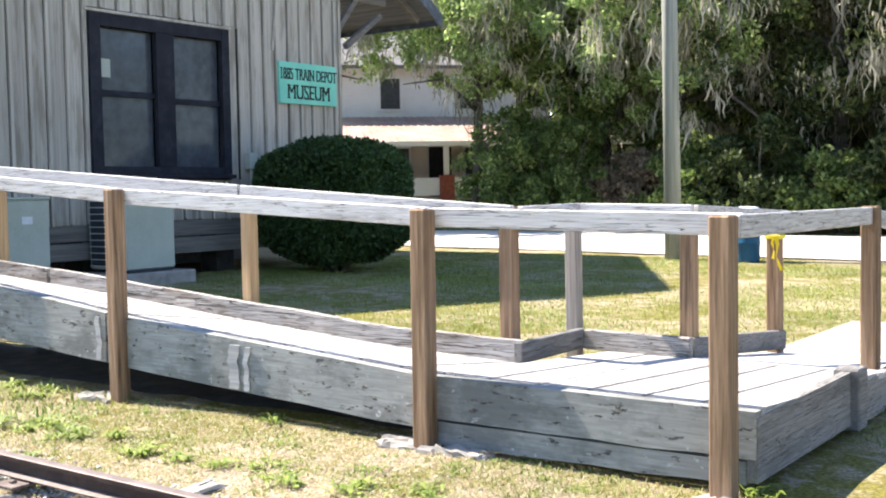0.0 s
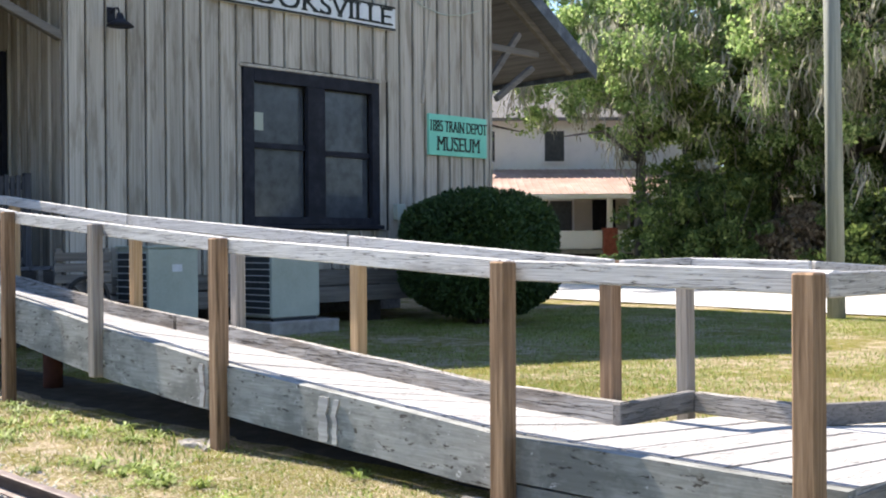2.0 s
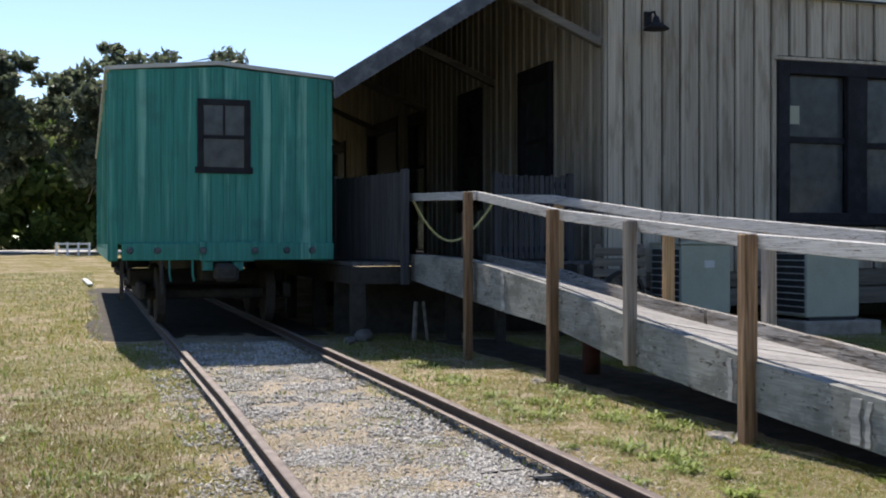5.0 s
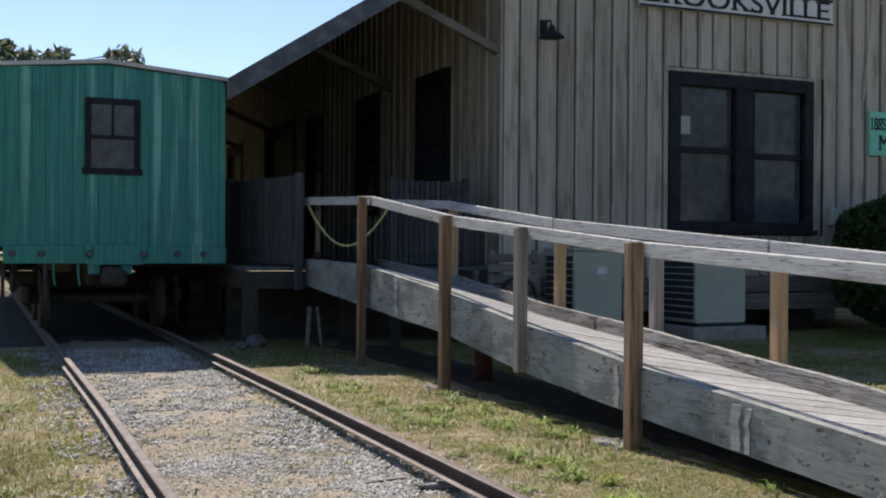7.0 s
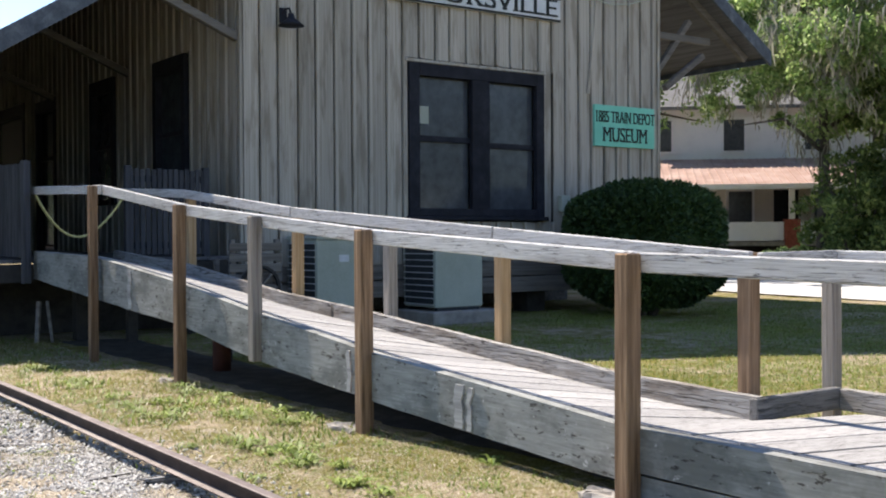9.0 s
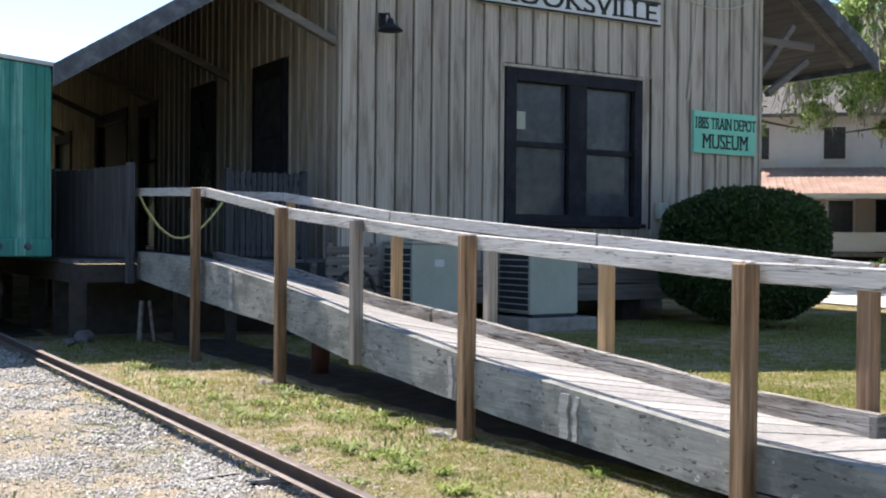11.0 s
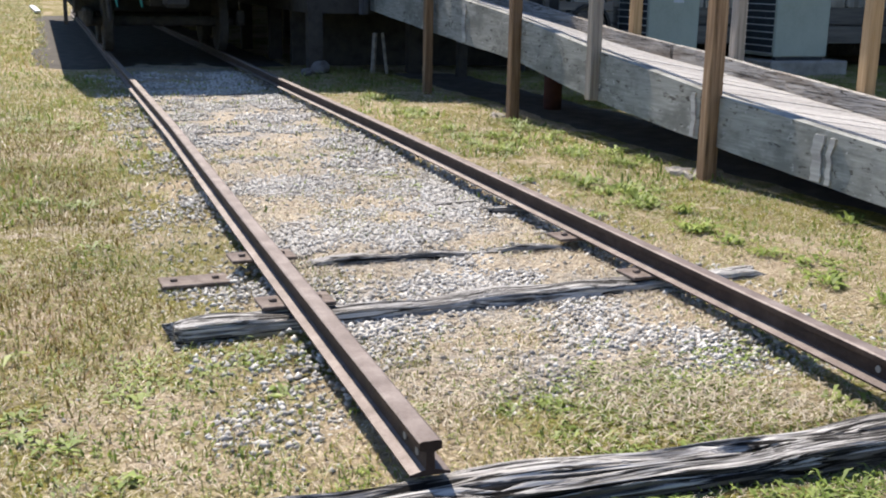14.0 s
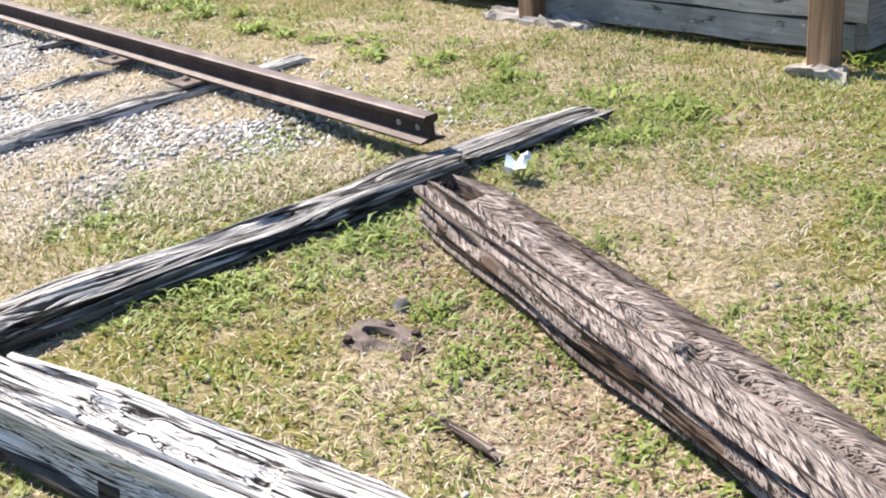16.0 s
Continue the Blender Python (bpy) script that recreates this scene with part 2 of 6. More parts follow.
M_SIGNG = painted("mint_sign_paint", (0.20, 0.62, 0.47), (0.17, 0.55, 0.42), (0.25, 0.68, 0.53), 2, 0.55)
M_SIGNW = painted("white_sign_paint", (0.66, 0.68, 0.68), (0.5, 0.52, 0.52), (0.76, 0.77, 0.77), 2, 0.6)
M_INK = painted("black_letter_paint", (0.02, 0.025, 0.022), (0.012, 0.014, 0.013), (0.04, 0.045, 0.04), 6, 0.6)
M_WHITE = painted("house_white_paint", (0.84, 0.85, 0.86), (0.76, 0.77, 0.78), (0.88, 0.88, 0.88), 1.5, 0.7)
M_BEIGE = painted("porch_wall_paint", (0.68, 0.64, 0.56), (0.58, 0.54, 0.47), (0.74, 0.70, 0.62), 1.5, 0.7)
M_TIN = painted("rusty_tin_roof", (0.40, 0.27, 0.225), (0.30, 0.19, 0.15), (0.52, 0.41, 0.36), 1.2, 0.6, 0.3, 0.2)
M_SHINGLE = painted("grey_roof", (0.16, 0.155, 0.15), (0.1, 0.1, 0.1), (0.22, 0.21, 0.2), 3, 0.8)
M_REDBRICK = painted("red_brick", (0.30, 0.085, 0.06), (0.2, 0.06, 0.045), (0.4, 0.14, 0.1), 7, 0.85, 0.5)
M_POLE = wood("pole_timber", (0.19, 0.195, 0.165), (0.31, 0.32, 0.27), (0.40, 0.41, 0.35), "z", 16, 0.5, 0.85, 0.25)
M_BARK = wood("bark", (0.035, 0.03, 0.025), (0.10, 0.085, 0.07), (0.18, 0.16, 0.14), "z", 9, 1.6, 0.95, 0.9)
M_BLUE = painted("blue_plastic", (0.012, 0.075, 0.14), (0.008, 0.055, 0.1), (0.02, 0.1, 0.18), 3, 0.45)
M_TAPE = painted("yellow_tape", (0.75, 0.62, 0.03), (0.65, 0.5, 0.02), (0.82, 0.72, 0.08), 5, 0.5)
M_ROPEY = painted("faded_yellow_rope", (0.60, 0.55, 0.22), (0.4, 0.36, 0.15), (0.7, 0.66, 0.35), 20, 0.8)
M_STONE = painted("grey_rock", (0.13, 0.125, 0.12), (0.07, 0.068, 0.065), (0.22, 0.21, 0.205), 12, 0.9, 0.5)
M_PAPER = painted("white_paper", (0.72, 0.78, 0.82), (0.6, 0.67, 0.72), (0.82, 0.86, 0.88), 9, 0.7)
M_PIPE = painted("red_clay_pipe", (0.06, 0.024, 0.018), (0.04, 0.015, 0.011), (0.09, 0.034, 0.024), 6, 0.8)
M_ROOFW = painted("pale_roof_edge", (0.50, 0.52, 0.5), (0.38, 0.4, 0.39), (0.62, 0.63, 0.61), 4, 0.7)
M_BLADE = leafy("grass_blades", [(0, (0.40, 0.32, 0.17)), (0.3, (0.36, 0.31, 0.13)), (0.6, (0.27, 0.30, 0.085)), (0.85, (0.18, 0.25, 0.045)), (1, (0.31, 0.37, 0.08))], 0.3)
M_STRAW = leafy("dry_grass", [(0, (0.17, 0.115, 0.075)), (0.3, (0.40, 0.33, 0.25)), (0.7, (0.60, 0.53, 0.435)), (0.92, (0.72, 0.67, 0.58)), (1, (0.28, 0.20, 0.12))], 0.2)
M_LAWN = leafy("lawn_blades", [(0, (0.34, 0.30, 0.12)), (0.3, (0.26, 0.28, 0.07)), (0.7, (0.18, 0.24, 0.05)), (1, (0.28, 0.34, 0.08))], 0.3)
M_OLIVE = leafy("olive_grass_blades", [(0, (0.22, 0.125, 0.055)), (0.4, (0.20, 0.14, 0.045)), (0.7, (0.14, 0.145, 0.033)), (1, (0.27, 0.23, 0.075))], 0.25)
M_LITTER = leafy("brown_litter_leaves", [(0, (0.16, 0.09, 0.06)), (0.5, (0.32, 0.21, 0.15)), (1, (0.50, 0.38, 0.29))], 0.15, 0.9)
M_GREEN = leafy("fresh_weeds", [(0, (0.12, 0.18, 0.035)), (0.5, (0.2, 0.28, 0.06)), (1, (0.33, 0.4, 0.12))], 0.35)
M_OAK = leafy("oak_leaves", [(0, (0.0679, 0.113, 0.0339)), (0.5, (0.142, 0.215, 0.0622)), (0.8, (0.238, 0.317, 0.0966)), (1, (0.407, 0.475, 0.181))], 0.5)
# darker copy of the oak leaves; the wood's shade is in its colour
M_SHADE = leafy("shaded_wood_leaves", [(0, (0.02, 0.0336, 0.0112)), (0.5, (0.044, 0.068, 0.0208)), (0.85, (0.08, 0.112, 0.036)), (1, (0.192, 0.224, 0.08))], 0.35)
M_LIME = leafy("bright_leaves", [(0, (0.13, 0.22, 0.07)), (0.5, (0.28, 0.41, 0.15)), (1, (0.54, 0.63, 0.31))], 0.6)
M_BUSH = leafy("clipped_bush_leaves", [(0, (0.022, 0.05, 0.018)), (0.5, (0.04, 0.085, 0.026)), (1, (0.08, 0.135, 0.04))], 0.2)
M_MOSS = leafy("spanish_moss", [(0, (0.253, 0.241, 0.196)), (0.5, (0.425, 0.408, 0.345)), (1, (0.632, 0.609, 0.529))], 0.45, 0.9)
# distance haze is greyed into this leaf colour, not rendered as air
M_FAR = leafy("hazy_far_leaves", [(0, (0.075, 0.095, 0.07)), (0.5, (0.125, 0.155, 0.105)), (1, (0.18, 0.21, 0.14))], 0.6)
M_DEADLEAF = leafy("dry_brush", [(0, (0.10, 0.07, 0.045)), (0.5, (0.2, 0.15, 0.1)), (1, (0.34, 0.28, 0.2))], 0.2, 0.9)
M_SOIL = painted("dark_litter_soil", (0.16, 0.11, 0.08), (0.05, 0.037, 0.028), (0.36, 0.28, 0.20), 40, 1.0, 0.6)
# dark ground tone for painted shade under the car and the ramp
M_UNDERSHADE = painted("undershade_soil", (0.06, 0.054, 0.046), (0.03, 0.027, 0.024), (0.11, 0.10, 0.085), 5, 0.95, 0.5)


def gravel_material():
    m, nt, bs = nodes_of("gravel_pieces")
    geo = nt.nodes.new("ShaderNodeNewGeometry")
    col = ramp(nt, geo.outputs["Random Per Island"], [(0, (0.14, 0.135, 0.12)), (0.2, (0.30, 0.285, 0.26)), (0.6, (0.43, 0.415, 0.385)), (1, (0.60, 0.59, 0.555))])
    nt.links.new(col, bs.inputs["Base Color"])
    bs.inputs["Roughness"].default_value = 0.9
    return m


M_STONES = gravel_material()


def feathered_log_material():
    """Grain that sweeps out from the heart line like a feather, with dark checks."""
    m, nt, bs = nodes_of("brown_log_timber")
    tc = nt.nodes.new("ShaderNodeTexCoord")
    sp = nt.nodes.new("ShaderNodeSeparateXYZ")
    nt.links.new(tc.outputs["Object"], sp.inputs[0])
    wob = noise_tex(nt, coords(nt, (3, 3, 3)), 1.0, 3, 0.5)

    def math_node(op, a, b):
        n = nt.nodes.new("ShaderNodeMath")
        n.operation = op
        for s, v in zip(n.inputs, (a, b)):
            if isinstance(v, bpy.types.NodeSocket):
                nt.links.new(v, s)
            else:
                s.default_value = v
        return n.outputs[0]

    ay = math_node("ABSOLUTE", math_node("ADD", sp.outputs[1], math_node("MULTIPLY", math_node("SUBTRACT", wob, 0.5), 0.05)), 0)
    q = math_node("SUBTRACT", math_node("MULTIPLY", math_node("SUBTRACT", ay, 0.0), 175.0), math_node("MULTIPLY", sp.outputs[0], 62.0))
    cb = nt.nodes.new("ShaderNodeCombineXYZ")
    nt.links.new(q, cb.inputs[0])
    nt.links.new(math_node("MULTIPLY", sp.outputs[0], 5.0), cb.inputs[1])
    nt.links.new(math_node("MULTIPLY", sp.outputs[2], 45.0), cb.inputs[2])
    g = noise_tex(nt, cb.outputs[0], 1.0, 3, 0.55, 0.25)
    fine = noise_tex(nt, coords(nt, (5, 150, 150)), 1.0, 5, 0.6)
    col = ramp(nt, fine, [(0.3, (0.21, 0.165, 0.14)), (0.55, (0.36, 0.305, 0.275)), (0.75, (0.47, 0.42, 0.385))])
    line = ramp(nt, g, [(0.36, (1, 1, 1)), (0.43, (0, 0, 0)), (0.50, (0, 0, 0)), (0.525, (0.9, 0.9, 0.9)), (0.545, (0.9, 0.9, 0.9)), (0.57, (0, 0, 0))])
    col = mix(nt, line, col, (0.014, 0.010, 0.008))
    big = noise_tex(nt, coords(nt, (1.5, 9, 9)), 1.0, 4, 0.6)
    col = mix(nt, ramp(nt, big, [(0.5, (0, 0, 0)), (0.66, (0.85, 0.85, 0.85))]), col, mix(nt, 0.7, col, (0.05, 0.032, 0.024)))
    # dark far-edge strip: shade of the rounded side painted into the brown
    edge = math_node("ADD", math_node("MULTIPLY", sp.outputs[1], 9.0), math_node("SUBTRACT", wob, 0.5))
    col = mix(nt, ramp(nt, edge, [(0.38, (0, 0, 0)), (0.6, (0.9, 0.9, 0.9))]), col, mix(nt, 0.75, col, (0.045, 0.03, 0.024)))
    nt.links.new(col, bs.inputs["Base Color"])
    bs.inputs["Roughness"].default_value = 0.95
    bs.inputs["Specular IOR Level"].default_value = 0.2
    bump(nt, bs, mix(nt, line, (0.8, 0.8, 0.8), (0.0, 0.0, 0.0)), 0.9, 0.012)
    return m


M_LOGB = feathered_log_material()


def glass_material():
    """Old dusty window glass in front of dark rooms."""
    m, nt, bs = nodes_of("window_glass")
    d = noise_tex(nt, coords(nt), 5, 5, 0.6)
    col = ramp(nt, d, [(0.3, (0.045, 0.052, 0.06)), (0.7, (0.085, 0.094, 0.104))])
    nt.links.new(col, bs.inputs["Base Color"])
    bs.inputs["Roughness"].default_value = 0.15
    bs.inputs["Specular IOR Level"].default_value = 0.4
    return m


M_GLASS = glass_material()


def teal_material():
    """Weathered teal paint with pale vertical runs where the topcoat wore off."""
    m, nt, bs = nodes_of("teal_car_paint")
    runs = noise_tex(nt, coords(nt, (3.0, 7.0, 0.22)), 1.0, 5, 0.6)
    fine = noise_tex(nt, coords(nt, (20, 40, 1.2)), 1.0, 5, 0.65)
    col = ramp(nt, fine, [(0.3, (0.010, 0.15, 0.13)), (0.55, (0.018, 0.245, 0.205)), (0.8, (0.035, 0.33, 0.275))])
    col = mix(nt, ramp(nt, runs, [(0.56, (0, 0, 0)), (0.66, (0.85, 0.85, 0.85))]), col, (0.17, 0.46, 0.39))
    patch = noise_tex(nt, coords(nt, (2, 2, 2)), 1.0, 4, 0.6)
    col = mix(nt, ramp(nt, patch, [(0.55, (0, 0, 0)), (0.75, (0.5, 0.5, 0.5))]), col, (0.008, 0.085, 0.09))
    nt.links.new(col, bs.inputs["Base Color"])
    bs.inputs["Roughness"].default_value = 0.6
    bump(nt, bs, fine, 0.2, 0.005)
    return m


M_TEAL = teal_material()


def ground_material():
    m, nt, bs = nodes_of("lawn_and_soil")
    v = coords(nt)
    patch = noise_tex(nt, v, 0.75, 6, 0.62, 0.4)
    mid = noise_tex(nt, v, 4.0, 6, 0.65)
    fine = noise_tex(nt, v, 55, 5, 0.7)
    straw = ramp(nt, fine, [(0.3, (0.10, 0.07, 0.05)), (0.48, (0.31, 0.25, 0.165)), (0.72, (0.57, 0.49, 0.365))])
    green = ramp(nt, fine, [(0.3, (0.05, 0.055, 0.018)), (0.5, (0.155, 0.14, 0.035)), (0.72, (0.30, 0.265, 0.075))])
    both = mix(nt, 0.5, patch, mid)
    col = mix(nt, ramp(nt, both, [(0.44, (0, 0, 0)), (0.54, (1, 1, 1))]), straw, green)
    soil = ramp(nt, mid, [(0.58, (0, 0, 0)), (0.66, (0.85, 0.85, 0.85))])
    col = mix(nt, soil, col, ramp(nt, fine, [(0.3, (0.2, 0.16, 0.12)), (0.7, (0.46, 0.39, 0.30))]))
    nt.links.new(col, bs.inputs["Base Color"])
    bs.inputs["Roughness"].default_value = 1.0
    bs.inputs["Specular IOR Level"].default_value = 0.1
    bump(nt, bs, fine, 0.8, 0.02)
    return m


M_GROUND = ground_material()


def ballast_material():
    m, nt, bs = nodes_of("ballast_bed")
    v = coords(nt)
    vo = node(nt, "ShaderNodeTexVoronoi", Scale=38.0)
    nt.links.new(v, vo.inputs["Vector"])
    fine = noise_tex(nt, v, 60, 4, 0.6)
    col = ramp(nt, vo.outputs["Color"], [(0.1, (0.10, 0.092, 0.08)), (0.5, (0.22, 0.205, 0.18)), (0.9, (0.36, 0.34, 0.305))])
    dirt = noise_tex(nt, v, 1.6, 6, 0.65)
    col = mix(nt, ramp(nt, dirt, [(0.44, (0, 0, 0)), (0.54, (0.9, 0.9, 0.9))]), col, ramp(nt, fine, [(0.3, (0.16, 0.125, 0.085)), (0.5, (0.34, 0.28, 0.20)), (0.7, (0.52, 0.45, 0.34))]))
    nt.links.new(col, bs.inputs["Base Color"])
    bs.inputs["Roughness"].default_value = 0.95
    bump(nt, bs, vo.outputs["Distance"], 0.8, 0.02)
    return m


M_BALLAST = ballast_material()


# ---- building helpers ----
def part(name, bm, material, parent=None, label="", smooth=False):
    me = bpy.data.meshes.new(name)
    bm.to_mesh(me)
    bm.free()
    me.materials.append(material)
    if smooth:
        for p in me.polygons:
            p.use_smooth = True
    ob = new(name, me)
    if parent is not None:
        ob.parent = parent
    if label:
        ob["label"] = label
    return ob


def raw(name, verts, faces, material, parent=None, smooth=False):
    me = bpy.data.meshes.new(name)
    me.from_pydata([tuple(v) for v in verts], [], faces)
    me.materials.append(material)
    if smooth:
        me.polygons.foreach_set("use_smooth", [True] * len(me.polygons))
    me.update()
    ob = new(name, me)
    if parent is not None:
        ob.parent = parent
    return ob


def root(name, x, y, z, label, category, group="", kind=""):
    ob = new(name)
    ob.empty_display_size = 0.1
    ob.location = (x, y, z)
    return tagged(ob, label, category, group, kind)


def under(ob, parent):
    """Put a mesh built in world places under an Empty without moving it."""
    ob.parent = parent
    ob.matrix_parent_inverse = Matrix.Translation(parent.location).inverted()
    return ob


def slab(bm, x0, x1, y0, y1, z0, z1, bev=0.0):
    g = bmesh.ops.create_cube(bm, size=1)
    bmesh.ops.scale(bm, vec=(x1 - x0, y1 - y0, z1 - z0), verts=g["verts"])
    bmesh.ops.translate(bm, vec=((x0 + x1) / 2, (y0 + y1) / 2, (z0 + z1) / 2), verts=g["verts"])
    if bev:
        es = list({e for v in g["verts"] for e in v.link_edges})
        bmesh.ops.bevel(bm, geom=es, offset=bev, segments=1, affect="EDGES")
    return bm


def box(x0, x1, y0, y1, z0, z1, bev=0.0):
    return slab(bmesh.new(), x0, x1, y0, y1, z0, z1, bev)


def bar(p0, p1, w, h, bev=0.0, bm=None):
    """A straight timber from p0 to p1, w across and h high."""
    bm = bm or bmesh.new()
    p0, p1 = Vector(p0), Vector(p1)
    d = p1 - p0
    t = bmesh.new()
    slab(t, 0, d.length, -w / 2, w / 2, -h / 2, h / 2, bev)
    q = d.to_track_quat("X", "Z").to_matrix().to_4x4()
    t.transform(Matrix.Translation(p0) @ q)
    me = bpy.data.meshes.new("t")
    t.to_mesh(me)
    t.free()
    bm.from_mesh(me)
    bpy.data.meshes.remove(me)
    return bm


def tube(points, radii, seg=8, bm=None, cap=True):
    bm = bm or bmesh.new()
    rings = []
    for i, p in enumerate(points):
        p = Vector(p)
        a = Vector(points[max(i - 1, 0)])
        b = Vector(points[min(i + 1, len(points) - 1)])
        d = (b - a).normalized()
        u = d.orthogonal().normalized() if abs(d.z) > 0.9 else d.cross(Vector((0, 0, 1))).normalized()
        w = d.cross(u)
        r = radii[i] if isinstance(radii, (list, tuple)) else radii
        rings.append([bm.verts.new(p + (u * math.cos(k * math.tau / seg) + w * math.sin(k * math.tau / seg)) * r) for k in range(seg)])
    for a, b in zip(rings, rings[1:]):
        for k in range(seg):
            bm.faces.new((a[k], a[(k + 1) % seg], b[(k + 1) % seg], b[k]))
    if cap:
        bm.faces.new(rings[0][::-1])
        bm.faces.new(rings[-1])
    bmesh.ops.recalc_face_normals(bm, faces=bm.faces)
    return bm


def rough_log(length, w, h, seed, nx=60, amp=0.012, groove=0.012, taper=0.1, split=0.0, sq=0.3, n=48, notch=0.0, slots=()):
    """A weathered timber along x: worn square section, fissures cut along the grain, ragged ends."""
    bm = bmesh.new()
    rings = []
    for i in range(nx + 1):
        s = i / nx
        x = s * length
        sway = 0.012 * noise.noise(Vector((x * 1.1, seed, 5)))
        ring = []
        for k in range(n):
            a = k * math.tau / n
            c, sn = math.cos(a), math.sin(a)
            yy = math.copysign(abs(c) ** sq, c) * w / 2
            zz = math.copysign(abs(sn) ** sq, sn) * h / 2
            f = 1 - taper * (abs(2 * s - 1) ** 8)
            q = Vector((x * 1.0, yy * 24 + seed, zz * 24))
            fis = max(0.0, 1 - abs(noise.noise(q)) / 0.16) * (0.4 + 0.6 * max(0.0, min(1.0, 0.5 + 2 * noise.noise(Vector((x * 1.7 + seed, yy * 9, zz * 9))))))
            g = noise.noise(Vector((x * 0.8 + 9, yy * 38 + seed, zz * 38))) * groove * 0.5 - fis * groove
            b = noise.noise(Vector((x * 3.1 + seed, yy * 7, zz * 7))) * amp
            r = 1 + (g + b) / (0.5 * min(w, h))
            zz2 = zz * r * f
            if split and zz > 0:
                zz2 -= split * math.exp(-((yy - 0.15 * w * math.sin(x * 1.3 + seed)) / (0.06 * w)) ** 2)
            if notch and zz > 0 and x < 0.3:
                zz2 -= notch * (1 - x / 0.3) * math.exp(-((yy - 0.08 * w) / (0.13 * w)) ** 2)
            if zz > 0.2 * h:
                for sy, sx0, sx1, sw, sd in slots:
                    if sx0 < x < sx1:
                        mid = sy + 0.012 * noise.noise(Vector((x * 7, sy * 40, seed)))
                        fade = min(1.0, min(x - sx0 if sx0 > 0 else 9, sx1 - x) / 0.05)
                        wid = sw * (0.6 + 0.8 * abs(noise.noise(Vector((x * 9, seed, sy * 30)))))
                        zz2 -= sd * fade * math.exp(-((yy - mid) / wid) ** 4)
            end = max(0.0, 1 - min(i, nx - i) / 3.0)
            xx = x + end * noise.noise(Vector((seed, yy * 24, zz * 24))) * 0.07
            ring.append(bm.verts.new((xx, yy * r * f + sway, zz2 + h / 2)))
        rings.append(ring)
    for a, b in zip(rings, rings[1:]):
        for k in range(n):
            bm.faces.new((a[k], b[k], b[(k + 1) % n], a[(k + 1) % n]))
    for ring, flip in ((rings[0], 1), (rings[-1], -1)):
        mid = bm.verts.new(sum((v.co for v in ring), Vector()) / n)
        for k in range(n):
            bm.faces.new((ring[k], ring[(k + 1) % n], mid)[::flip])
    bmesh.ops.recalc_face_normals(bm, faces=bm.faces)
    return bm


def lettering(text, size, parent, place, material, squeeze=1.0, serif=False, name="lettering"):
    cu = bpy.data.curves.new(name, "FONT")
    cu.body, cu.size, cu.extrude = text, size, 0.004
    cu.align_x, cu.align_y = "CENTER", "CENTER"
    cu.offset = 0.0
    t = new(name, cu)
    dg = bpy.context.evaluated_depsgraph_get()
    me = bpy.data.meshes.new_from_object(t.evaluated_get(dg))
    bpy.data.objects.remove(t)
    bpy.data.curves.remove(cu)
    bm = bmesh.new()
    for k, dx in enumerate((-0.011, 0.0, 0.011)):
        n0 = len(bm.verts)
        bm.from_mesh(me)
        bm.verts.ensure_lookup_table()
        for v in bm.verts[n0:]:
            v.co.x += dx * size
            v.co.z += 0.0012 * k
    if serif:
        ys = [v.co.y for v in me.vertices]
        lo, hi = min(ys), max(ys)
        band = 0.11 * (hi - lo)
        for k, (z, side) in enumerate(((lo + band, 1), (hi - band, -1))):
            for dx in (-0.06, -0.03, 0.03, 0.06):
                t = bmesh.new()
                t.from_mesh(me)
                bmesh.ops.bisect_plane(t, geom=t.verts[:] + t.edges[:] + t.faces[:], plane_co=(0, z, 0), plane_no=(0, side, 0), clear_outer=True)
                for v in t.verts:
                    v.co.x += dx * size
                    v.co.z += 0.0009 * (k + 3 + 20 * dx)
                tmp = bpy.data.meshes.new("serif")
                t.to_mesh(tmp)
                t.free()
                bm.from_mesh(tmp)
                bpy.data.meshes.remove(tmp)
    bm.to_mesh(me)
    bm.free()
    me.name = name
    me.materials.clear()
    me.materials.append(material)
    ob = new(name, me)
    ob.parent = parent
    ob.matrix_basis = place @ Matrix.Diagonal((squeeze, 1, 1, 1))
    return ob


def ground_z(x, y):
    z = 0.02 * noise.noise(Vector((x * 0.35, y * 0.35, 3.1))) + 0.012 * noise.noise(Vector((x * 1.3, y * 1.3, 7.7)))
    z -= 0.03
    if x < -30:
        z += 0.7 * min(1, (-30 - x) / 45) ** 1.3
    return z


